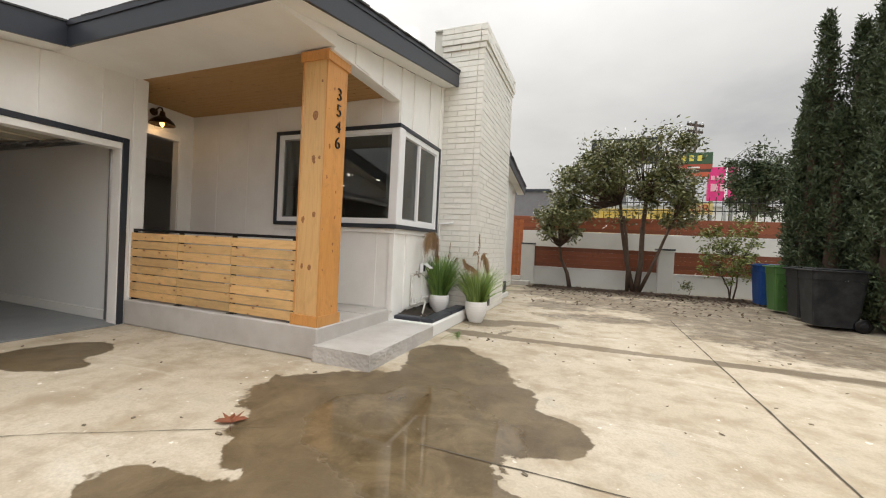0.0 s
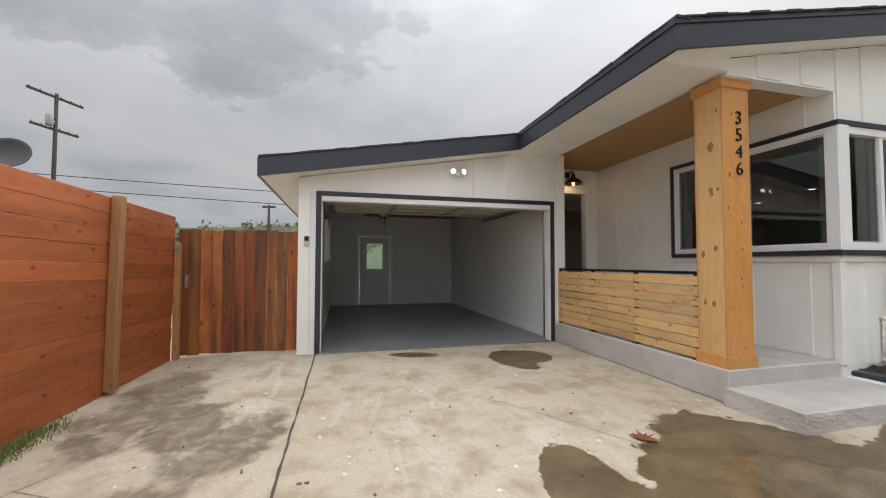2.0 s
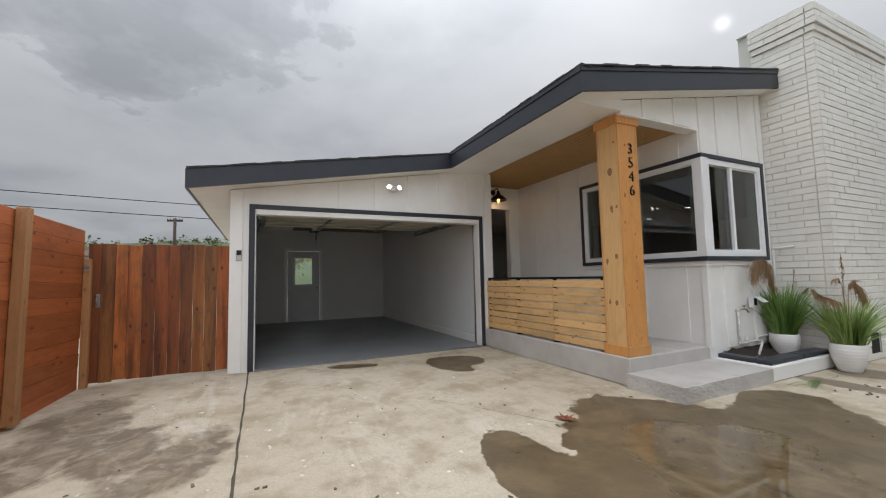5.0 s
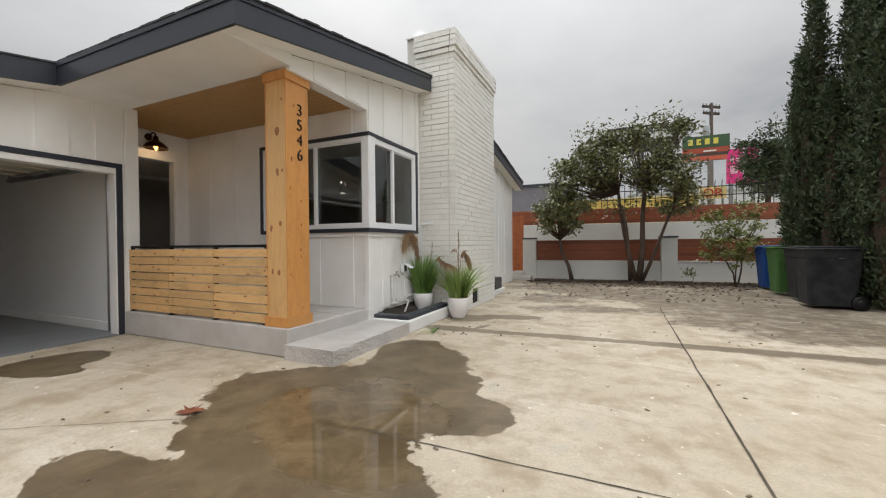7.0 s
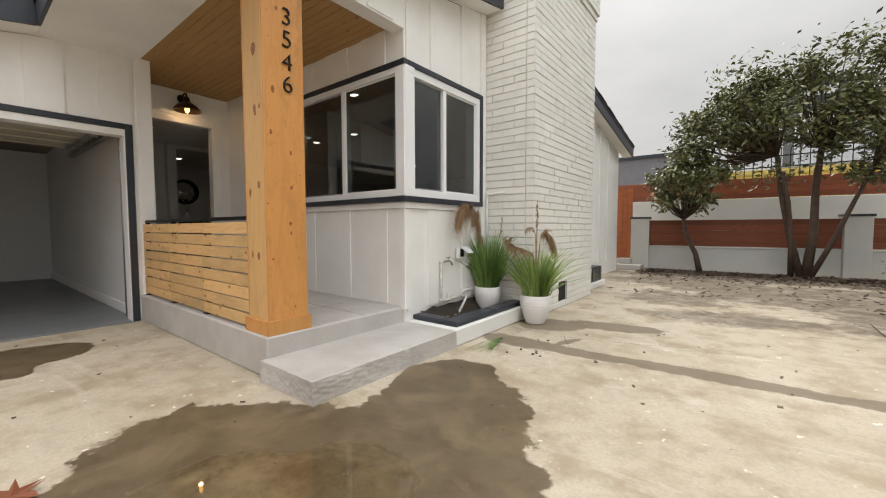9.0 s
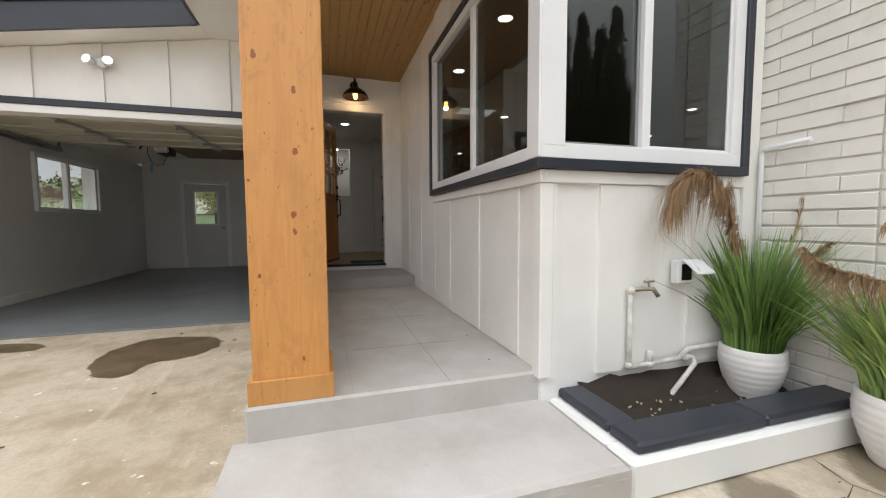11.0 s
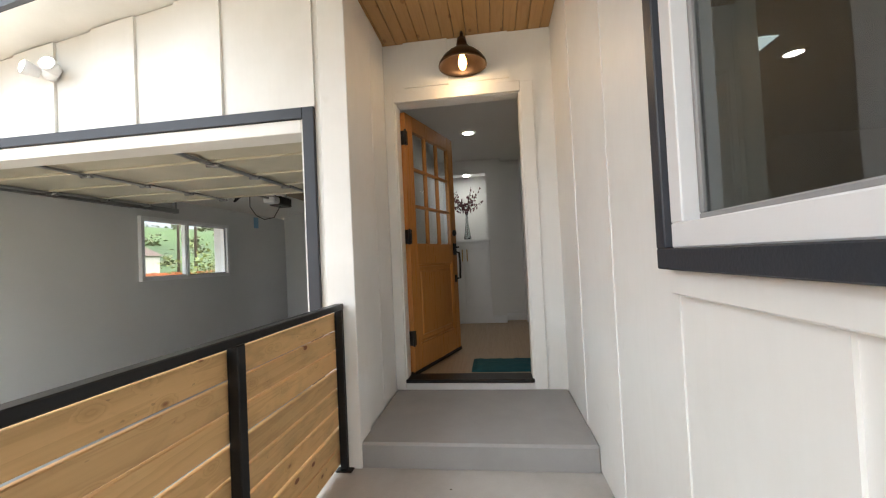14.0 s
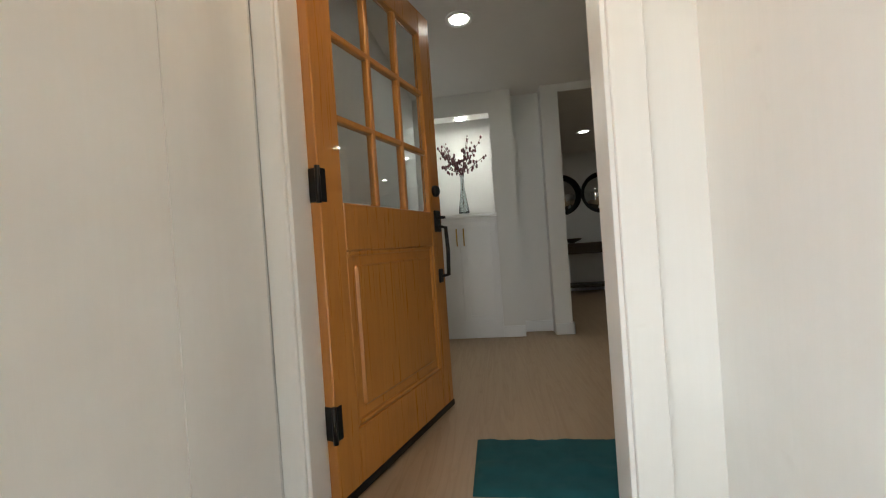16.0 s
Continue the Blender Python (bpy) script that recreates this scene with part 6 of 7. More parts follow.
# ---- fences and boundary walls ----
def plank_fence(name, label, p0, p1, z0, z1, plank_h, post_at, mat=None, face=1, rise=0.0):
    """Horizontal planks between posts on a straight line; face: the side of the line on which the posts stand."""
    mat = mat or REDPLANK
    d = Vector((p1[0] - p0[0], p1[1] - p0[1], 0))
    L = d.length
    f = thing(name, pose(p0[0], p0[1], 0, 0, -rise, math.degrees(math.atan2(d.y, d.x))), label, "fence")
    rng = random.Random(int(L * 10))
    z = z0
    while z < z1 - 0.03:
        h = min(plank_h, z1 - z)
        cuts = [0.0, *[c for c in post_at if 0.05 < c < L - 0.05], L]
        for a, b_ in zip(cuts, cuts[1:]):
            bm = bmesh.new()
            dz = rng.uniform(-0.001, 0.001)
            box(bm, a + 0.002, b_ - 0.002, -0.011 + rng.uniform(-0.003, 0.003), 0.011 + rng.uniform(-0.003, 0.003), z + dz, z + h + 0.001 + dz, 0.005)
            part("plank", bm, mat, f)
        z += h
    for c in post_at:
        bm = bmesh.new()
        box(bm, c - 0.045, c + 0.045, min(0.013 * face, 0.10 * face), max(0.013 * face, 0.10 * face), 0.0, z1 + 0.02, 0.006)
        part("post", bm, REDPOST, f, "lighter stained wooden post")
    return f


def left_side():
    plank_fence("plank_fence", "tall red-stained horizontal plank fence with wooden posts", (-5.25, -2.30), (4.2, -2.62), -0.06, 1.835, 0.158, [1.33, 3.25, 5.1, 6.95, 8.8], face=1, rise=1.3)
    g = thing("side_gate", pose(-5.34, -2.26, 0), "weathered redwood board gate beside the garage", "gate")
    rng = random.Random(3)
    y = 0.0
    while y < 1.48:
        w = min(rng.uniform(0.12, 0.145), 1.49 - y)
        bm = bmesh.new()
        box(bm, -0.01 + rng.uniform(-0.004, 0.004), 0.012, y, y + w - 0.004, 0.03 + rng.uniform(0, 0.02), 1.68 + rng.uniform(-0.012, 0.012), 0.003)
        part("board", bm, GATEWOOD, g)
        y += w
    for z in (0.35, 1.35):
        bm = bmesh.new()
        box(bm, -0.05, -0.015, 0.0, 1.49, z, z + 0.09, 0.004)
        part("batten", bm, GATEWOOD, g)
    bm = bmesh.new()
    box(bm, 0.02, 0.10, -0.02, 0.05, 0.0, 1.50, 0.006)
    post = part("post", bm, REDPOST, g, "stained gate post")
    bm = bmesh.new()
    box(bm, 0.012, 0.022, 0.085, 0.125, 0.92, 1.08, 0.003)
    tube(bm, [(0.02, 0.105, 1.05), (0.06, 0.105, 1.04), (0.06, 0.105, 0.96), (0.02, 0.105, 0.95)], 0.008, 8)
    part("latch", bm, STEEL, g, "metal pull latch")
    for z in (1.36, 1.42):
        bm = bmesh.new()
        box(bm, 0.10, 0.115, -0.01, 0.04, z - 0.02, z + 0.02, 0.003)
        part("hinge", bm, STEEL, g)
    # weeds along the fence foot
    rng = random.Random(8)
    verts, faces = [], []
    for i in range(900):
        x = rng.gauss(-2.75, 0.24)
        y = -2.30 + abs(rng.gauss(0, 0.07)) - 0.03
        h, a = rng.uniform(0.02, 0.09), rng.uniform(0, 6.28)
        b0 = len(verts)
        s = Vector((math.cos(a), math.sin(a), 0)) * 0.004
        p = Vector((x, y, 0))
        verts += [p - s, p + s, p + Vector((rng.gauss(0, 0.03), rng.gauss(0, 0.03), h))]
        faces.append((b0, b0 + 1, b0 + 2))
    me = bpy.data.meshes.new("weeds")
    me.from_pydata(verts, [], faces)
    me.materials.append(leaf_mat("weed", (0.24, 0.28, 0.08), (0.09, 0.13, 0.035)))
    tagged(new("weeds", me), "small green weeds along the foot of the fence", "weeds", kind="stuff")


def rear_boundary():
    a, b_ = Vector((-2.1, 13.0, 0)), Vector((9.0, 14.3, 0))
    ang = math.degrees(math.atan2(b_.y - a.y, b_.x - a.x))
    L = (b_ - a).length
    w = thing("garden_wall", pose(a.x, a.y, 0, 0, 0, ang), "low white block wall with capped pillars and red plank infill", "wall")
    bm = bmesh.new()
    box(bm, 0, L, 0.05, 0.20, 0, 0.56, 0.008)
    part("base", bm, GARDENWALL, w, "white painted block base")
    bm = bmesh.new()
    box(bm, 0, L, 0.03, 0.22, 0.56, 0.60, 0.006)
    part("coping", bm, GARDENWALL, w)
    for c in (0.0, 4.07, 8.1):
        bm = bmesh.new()
        box(bm, c, c + 0.43, -0.05, 0.30, 0, 1.30, 0.01)
        pil = part("pillar", bm, GARDENWALL, w, "white painted pillar")
        bm = bmesh.new()
        box(bm, c - 0.025, c + 0.455, -0.075, 0.325, 1.30, 1.345, 0.006)
        part("cap", bm, NAVY, pil, "dark pillar cap")
    for p, q in ((0.43, 4.07), (4.50, 8.1), (8.53, L)):
        for i in range(5):
            bm = bmesh.new()
            box(bm, p, q, 0.10, 0.125, 0.605 + i * 0.13, 0.605 + i * 0.13 + 0.1292, 0.003)
            part("plank", bm, REARPLANK, w, "red-stained plank")
    bm = bmesh.new()
    m = pose(a.x - 3.0, 14.5, 0, 0, 0, ang * 0.75)
    box(bm, 0, 16, 0, 0.2, 0, 1.84, 0.01, m)
    structure("retaining_wall", bm, GARDENWALL, "white retaining wall, greyed for its shade")
    f = plank_fence("upper_fence", "red-stained plank fence on top of the retaining wall", (a.x - 3.0, 14.55), (a.x - 3.0 + 16 * math.cos(radians(ang * 0.75)), 14.55 + 16 * math.sin(radians(ang * 0.75))), 1.85, 2.38, 0.13, [], REARPLANK)
    # earth strip with leaf litter
    bm = bmesh.new()
    n = 26
    vs = [[bm.verts.new((-1.6 + 7.6 * i / n, 12.15 + 0.06 * i * 7.6 / n + (0.9 * k / 5) + 0.12 * noise.noise((i * 0.6, k, 0)), 0.004 + 0.03 * math.sin(math.pi * k / 5) + 0.01 * noise.noise((i * 2, k * 2, 4)))) for k in range(6)] for i in range(n + 1)]
    for i in range(n):
        for k in range(5):
            bm.faces.new((vs[i][k], vs[i + 1][k], vs[i + 1][k + 1], vs[i][k + 1])).smooth = True
    structure("soil_strip", bm, SOIL, "dark bare earth along the garden wall")
    rng = random.Random(21)
    verts, faces = [], []
    for i in range(3800):
        x = rng.uniform(-1.7, 5.6)
        y = 12.7 + 0.06 * (x + 1.6) - abs(rng.gauss(0, 0.75))
        if rng.random() < 0.10:
            x, y = rng.uniform(-1.5, 3.6), rng.uniform(8.5, 12.4)
        s, t = rng.uniform(0.025, 0.065), rng.uniform(0, 6.28)
        u = Vector((math.cos(t), math.sin(t), rng.uniform(-0.2, 0.5))) * s
        v = Vector((-math.sin(t), math.cos(t), rng.uniform(-0.2, 0.5))) * s * 0.45
        p = Vector((x, y, 0.035 + rng.uniform(0, 0.02)))
        b0 = len(verts)
        verts += [p - u, p - v, p + u, p + v]
        faces.append((b0, b0 + 1, b0 + 2, b0 + 3))
    me = bpy.data.meshes.new("leaf_litter")
    me.from_pydata(verts, [], faces)
    me.materials.append(leaf_mat("dead leaf", (0.045, 0.028, 0.018), (0.10, 0.060, 0.034), 0.8))
    tagged(new("leaf_litter", me), "dark fallen leaves scattered below the trees", "leaves", kind="stuff")
    # gate and step at the far corner of the house
    g = thing("rear_gate", pose(-2.55, 13.0, 0), "tall red-stained board gate at the far corner of the house", "gate")
    for i in range(4):
        bm = bmesh.new()
        box(bm, 0.12 * i, 0.12 * i + 0.116, -0.012, 0.012, 0.25, 2.1, 0.003)
        part("board", bm, REDPLANK, g)
    s = thing("rear_step", pose(-2.0, 12.55, 0), "small grey concrete step by the rear gate", "step")
    bm = bmesh.new()
    box(bm, -0.3, 0.28, -0.2, 0.2, 0, 0.14, 0.015)
    box(bm, -0.3, 0.0, 0.0, 0.2, 0.14, 0.28, 0.015)
    part("block", bm, GREYPAINT, s)
    v = thing("foundation_vent", pose(-1.75, 8.55, 0), "low white plinth with a dark metal grille beside the chimney", "vent")
    bm = bmesh.new()
    box(bm, FRONT + 1.75, 0.02, -0.42, 0.85, 0, 0.10, 0.01)
    part("plinth", bm, STUCCO, v, "white plinth")
    bm = bmesh.new()
    box(bm, -0.48, -0.03, -0.35, 0.75, 0.10, 0.36, 0.008)
    part("body", bm, BLACK, v)
    for i in range(6):
        bm = bmesh.new()
        box(bm, -0.03, -0.012, -0.33 + 0.18 * i, -0.33 + 0.18 * i + 0.12, 0.13, 0.33, 0.003)
        part("grille", bm, surface("dull grille metal", (0.14, 0.14, 0.14), (0.08, 0.08, 0.08), 0.5, 0.6), v)
    # boundary behind the cypresses
    bm = bmesh.new()
    box(bm, 6.6, 6.8, -2.6, 14.6, 0, 1.5, 0.01)
    structure("wall_east", bm, STUCCO, "white painted boundary wall behind the cypresses")


# ---- trees ----
def leaves_mesh(name, pts, size, aspect, rng, mat, parent, label="", up=0.4, hang=0.0):
    """Leaf blades of two triangles each round the given points."""
    n = len(pts)
    P = np.array(pts)
    r = np.random.RandomState(rng.randint(0, 99999))
    D = r.normal(size=(n, 3))
    D[:, 2] = D[:, 2] * 0.6 - hang
    D /= np.linalg.norm(D, axis=1)[:, None]
    N = r.normal(size=(n, 3)) + np.array([0, 0, up * 3])
    S = np.cross(D, N)
    S /= np.linalg.norm(S, axis=1)[:, None] + 1e-9
    s = size * r.uniform(0.6, 1.3, n)[:, None]
    V = np.stack([P, P + D * s * 0.5 + S * s * aspect / 2, P + D * s, P + D * s * 0.5 - S * s * aspect / 2], 1).reshape(-1, 3)
    F = np.arange(n * 4).reshape(-1, 4)
    me = bpy.data.meshes.new(name)
    me.from_pydata(V.tolist(), [], F.tolist())
    me.materials.append(mat)
    ob = new(name, me)
    ob.parent = parent
    if label:
        ob["label"] = label
    return ob


BARK = surface("brown bark", (0.10, 0.065, 0.045), (0.05, 0.033, 0.024), 0.9, 0, 45, 9, 1.0, 0.8)


def limb_tree(name, x, y, label, trunks, centre, radii, clumps, leaves, seed, size, mat, clump_r=0.38, low=0.25, lobes=()):
    """Several leaning trunks that fork toward clumps of leaves set in an uneven dome. Distances are local to the foot."""
    rng = random.Random(seed)
    t = thing(name, pose(x, y, 0.02), label, "tree" if name != "bush" else "bush")
    C = Vector(centre)
    spots = []
    while len(spots) < clumps:
        v = Vector((rng.uniform(-1, 1), rng.uniform(-1, 1), rng.uniform(-1, 1)))
        if not low < v.length < 1 or (v.z < -0.35 and rng.random() < 0.7):
            continue
        bulge = 0.78 + 0.35 * noise.noise(v * 2.2 + Vector((seed, 0, 0)))
        spots.append(C + Vector((v.x * radii[0], v.y * radii[1], v.z * radii[2])) * bulge)
    for lc, lr, ln in lobes:
        spots += [Vector(lc) + Vector((rng.gauss(0, 0.45), rng.gauss(0, 0.45), rng.gauss(0, 0.45))) * lr for i in range(ln)]
    bm = bmesh.new()
    heads = []
    for foot, head, r in trunks:
        f, h = Vector(foot), Vector(head)
        m1 = f.lerp(h, 0.35) + Vector((rng.uniform(-0.06, 0.06), rng.uniform(-0.06, 0.06), 0))
        m2 = f.lerp(h, 0.7) + Vector((rng.uniform(-0.08, 0.08), rng.uniform(-0.08, 0.08), 0))
        tube(bm, [f, m1, m2, h], r, 9, [r * 1.25, r, r * 0.85, r * 0.7])
        heads += [(h, r * 0.6), (m2, r * 0.6)]
    trunk = part("trunk", bm, BARK, t)
    bm = bmesh.new()
    for s in spots:
        h, r = min(heads, key=lambda q: (q[0] - s).length + 0.6 * max(0, q[0].z - s.z))
        mid = h.lerp(s, 0.5) + Vector((0, 0, -0.10 * (s - h).length))
        rr = min(r, 0.03)
        tube(bm, [h, mid, s], rr, 5, [rr, rr * 0.6, rr * 0.25])
    part("branching", bm, BARK, trunk)
    pts = []
    per = leaves // len(spots)
    for s in spots:
        cr = clump_r * rng.uniform(0.45, 1.35)
        for i in range(per):
            v = Vector([max(-1.0, min(1.0, rng.gauss(0, q))) for q in (0.5, 0.5, 0.36)])
            pts.append(tuple(s + v * cr))
    leaves_mesh("crown", pts, size, 0.42, rng, mat, t, "uneven crown of small leaves", hang=0.3)
    return t


def cypress(x, y, h, r, seed, spires):
    """Close-set upright spires of short sprays. spires: (offset x, offset y, height, radius) of the ones that stand out."""
    rng = random.Random(seed)
    t = thing("cypress", pose(x, y, 0), "tall dense dark green cypress beside the driveway", "tree", "row of cypresses")
    bm = bmesh.new()
    tube(bm, [(0, 0, 0), (0.03, 0, h * 0.4), (0, 0.02, h * 0.9)], 0.1, 8, [0.13, 0.08, 0.02])
    part("trunk", bm, BARK, t)
    tops = [(0, 0, h, 0.56), *spires]
    while len(tops) < 11:
        a, q = rng.uniform(0, 6.283), r * rng.uniform(0.35, 0.66)
        tops.append((q * math.cos(a), q * math.sin(a), h * rng.uniform(0.62, 0.93), rng.uniform(0.40, 0.54)))

    def girth(f):
        return (1 - f) ** 0.62 * (0.55 + 0.45 * min(1.0, f * 4))
    core, pts = bmesh.new(), []
    for n, (ox, oy, ht, rad) in enumerate(tops):
        lean = (ox * 0.12, oy * 0.12)
        lathe(core, [(max(0.01, rad * 0.5 * girth(f)), 0.15 + (ht - 0.15) * f) for f in (0.0, 0.1, 0.25, 0.45, 0.65, 0.8, 0.93)], 9, (ox, oy, 0))
        for i in range(int(92 * ht)):
            f = rng.random() ** 0.85
            z, a = 0.12 + (ht - 0.12) * f, rng.uniform(0, 6.283)
            q = rad * girth(f) * (0.92 + 0.5 * noise.noise((math.cos(a) * 1.6 + seed + n, math.sin(a) * 1.6, z * 1.7)))
            c = (ox + lean[0] * f + q * math.cos(a), oy + lean[1] * f + q * math.sin(a), z)
            ln, w = rng.uniform(0.16, 0.34), rng.uniform(0.035, 0.075)
            for k in range(18):
                u = rng.random()
                e = w * (1.2 - u)
                pts.append((c[0] + rng.gauss(0, e) + 0.05 * u * math.cos(a), c[1] + rng.gauss(0, e) + 0.05 * u * math.sin(a), c[2] + ln * (u - 0.3)))
    # opaque dark cones added to block the view through, as shade within the crown
    part("crown_core", core, BARK, t, "solid dark core standing in for the shaded inside of the crown")
    leaves_mesh("crown", pts, 0.095, 0.32, rng, CYPRESS, t, "dense feathery dark green foliage", up=0.1, hang=-1.1)


CYPRESS = leaf_mat("cypress foliage", (0.085, 0.115, 0.050), (0.022, 0.038, 0.020), 0.75)
TREELEAF = leaf_mat("evergreen leaf", (0.225, 0.225, 0.085), (0.05, 0.066, 0.028), 0.42)
BUSHLEAF = leaf_mat("yellow-green leaf", (0.24, 0.27, 0.06), (0.09, 0.12, 0.03), 0.42)


def trees():
    limb_tree("tree", 1.24, 12.75, "many-stemmed evergreen tree with a broad rounded crown by the garden wall",
              [((0, 0, 0), (-0.45, 0.1, 2.6), 0.06), ((0.08, 0, 0), (0.25, 0.2, 2.7), 0.075), ((-0.15, 0.05, 0), (-0.35, -0.2, 2.2), 0.045), ((0.15, 0.0, 0), (0.95, -0.1, 2.2), 0.045)],
              (-0.42, 0.1, 3.30), (2.65, 1.6, 1.55), 120, 17500, 31, 0.125, TREELEAF, 0.36, 0.40, [((1.05, 0, 2.35), 0.62, 16), ((0.9, 0, 4.25), 0.55, 9), ((-1.75, 0, 3.0), 0.6, 10)])
    limb_tree("tree", -0.57, 12.65, "small leaning evergreen tree with a low crown by the garden wall",
              [((0.05, 0, 0), (-0.30, 0, 1.25), 0.055)], (-0.30, 0, 1.95), (1.10, 0.8, 0.95), 40, 4300, 32, 0.12, TREELEAF, 0.27)
    limb_tree("bush", 3.55, 12.5, "sparse yellow-green shrub with upright twigs by the bins",
              [((0, 0, 0), (-0.25, 0, 0.9), 0.018), ((0.05, 0, 0), (0.25, 0.1, 1.1), 0.018), ((0, 0.05, 0), (0.0, 0.1, 1.2), 0.016)],
              (0.0, 0, 1.15), (0.95, 0.6, 1.25), 60, 2700, 33, 0.10, BUSHLEAF, 0.20)
    limb_tree("bush", 2.55, 12.5, "tiny green sapling at the foot of the wall", [((0, 0, 0), (0.02, 0, 0.25), 0.008)], (0, 0, 0.30), (0.14, 0.14, 0.18), 8, 160, 34, 0.07, TREELEAF, 0.1)
    limb_tree("tree", 6.9, 22.0, "dark evergreen tree beyond the upper fence", [((0, 0, 0), (0, 0, 3.6), 0.14)], (0.3, 0, 4.5), (1.75, 1.4, 1.8), 80, 14000, 35, 0.17, CYPRESS, 0.5)
    cypress(5.05, 10.6, 6.0, 1.1, 40, [(-0.52, 0.0, 6.25, 0.42), (-0.74, -0.1, 4.9, 0.36), (-0.62, 0.4, 4.4, 0.36), (0.15, -0.4, 6.4, 0.42), (-0.5, -0.5, 4.1, 0.38)])
    cypress(5.45, 9.3, 7.2, 1.15, 41, [(-0.62, -0.1, 6.3, 0.42), (-0.55, 0.45, 5.4, 0.4), (-0.7, -0.5, 4.6, 0.4)])
    cypress(5.7, 7.8, 7.6, 1.15, 42, [(-0.62, 0.2, 6.6, 0.42), (-0.66, -0.4, 5.5, 0.4)])
    cypress(5.9, 6.2, 7.9, 1.15, 43, [(-0.6, 0.3, 6.8, 0.42)])


# ---- bins ----
def wheelie_bin(x, y, colour, dark, label, lettered=False):
    b_ = thing("wheelie_bin", pose(x, y, 0), label, "bin", "wheeled rubbish bins")
    mat = surface("bin plastic " + label[:8], colour, dark, 0.55, 0, 70, 5, 0.15, 0.5)
    mat.node_tree.nodes["Principled BSDF"].inputs["Specular IOR Level"].default_value = 0.25
    bm = bmesh.new()
    lo = [(0.06, 0.06), (0.66, 0.04), (0.66, 0.56), (0.06, 0.54)]
    hi = [(0.0, 0.0), (0.76, 0.0), (0.76, 0.60), (0.0, 0.60)]
    # tapered body with softened corners
    def ring(pts, z):
        out = []
        for i, p in enumerate(pts):
            q, o = Vector(pts[i - 1]), Vector(pts[(i + 1) % 4])
            v = Vector(p)
            out += [bm.verts.new((*(v + (q - v).normalized() * 0.05), z)), bm.verts.new((*(v + ((q - v).normalized() + (o - v).normalized()) * 0.014), z)), bm.verts.new((*(v + (o - v).normalized() * 0.05), z))]
        return out
    rings = [ring(lo, 0.06), ring([tuple(Vector(a).lerp(Vector(c), 0.82)) for a, c in zip(lo, hi)], 0.85), ring(hi, 0.87), ring(hi, 1.0)]
    for a, c in zip(rings, rings[1:]):
        for j in range(12):
            bm.faces.new((a[j], a[(j + 1) % 12], c[(j + 1) % 12], c[j]))
    bm.faces.new(rings[0])
    bm.faces.new(rings[-1])
    bmesh.ops.recalc_face_normals(bm, faces=bm.faces)
    body = part("body", bm, mat, b_)
    bm = bmesh.new()
    box(bm, -0.04, 0.80, -0.03, 0.63, 1.0, 1.035, 0.012)
    box(bm, 0.05, 0.72, 0.05, 0.55, 1.035, 1.06, 0.012)
    part("lid", bm, mat, b_)
    bm = bmesh.new()
    tube(bm, [(0.84, 0.06, 0.98), (0.84, 0.54, 0.98)], 0.018, 8)
    for yy in (0.08, 0.52):
        box(bm, 0.74, 0.86, yy - 0.02, yy + 0.02, 0.96, 1.0, 0.005)
    part("handle", bm, mat, b_)
    for yy in (-0.01, 0.55):
        bm = bmesh.new()
        lathe(bm, [(0.05, 0), (0.10, 0.0), (0.12, 0.012), (0.12, 0.045), (0.10, 0.06), (0.05, 0.06)], 24)
        bmesh.ops.transform(bm, matrix=pose(0.70, yy + 0.06, 0.12, 90, 0, 0), verts=bm.verts)
        w = part("wheel", bm, BLACK, b_, "black rubber wheel")
        bm = bmesh.new()
        lathe(bm, [(0.02, -0.004), (0.06, -0.006), (0.06, 0.06), (0.02, 0.064)], 16)
        bmesh.ops.transform(bm, matrix=pose(0.70, yy + 0.06, 0.12, 90, 0, 0), verts=bm.verts)
        part("hub", bm, mat, w)
    if lettered:
        pale = surface("pale print", (0.6, 0.6, 0.58), (0.4, 0.4, 0.4), 0.6)
        for i in range(2):
            bm = bmesh.new()
            box(bm, 0.0, 0.004, 0.18 + i * 0.13, 0.29 + i * 0.13, 0.0, 0.035, 0, pose(0.022, 0, 0.70, 0, -4, 0))
            part("print", bm, pale, body, "pale printed marking")
        bm = bmesh.new()
        for i in range(3):
            box(bm, -0.028, 0.028, -0.003, 0.003, -0.012, 0.012, 0.002, pose(0.45, 0.005, 0.90) @ pose(0, 0, 0, 0, i * 120, 0) @ pose(0, 0, 0.028))
        part("emblem", bm, pale, body, "pale three-part emblem")
    return b_


def bins():
    wheelie_bin(3.70, 8.74, (0.010, 0.0115, 0.014), (0.07, 0.072, 0.075), "scuffed black wheeled bin with pale markings", True)
    wheelie_bin(3.84, 9.64, (0.010, 0.0115, 0.014), (0.045, 0.046, 0.048), "black wheeled bin between the others", True)
    wheelie_bin(3.82, 10.62, (0.055, 0.15, 0.035), (0.09, 0.16, 0.07), "green wheeled bin with its lid shut")
    wheelie_bin(3.90, 11.75, (0.012, 0.06, 0.26), (0.03, 0.10, 0.28), "blue wheeled bin with its lid shut")


# ---- distance ----
def board_sign(name, x, y, z0, z1, w, label, bands, t=0.4):
    s = thing(name, pose(x, y, 0), label, "sign")
    for nm, a, b_, c, d, col in bands:
        bm = bmesh.new()
        box(bm, a * w, b_ * w, -0.02 if nm == "bar" else 0, t, z0 + (z1 - z0) * c, z0 + (z1 - z0) * d)
        if nm == "bar":
            for v in bm.verts:
                v.co.y = -0.05 if v.co.y < 0.1 else -0.004
        part(nm, bm, surface(name + " " + nm, col, tuple(q * 0.8 for q in col), 0.6), s)
    return s


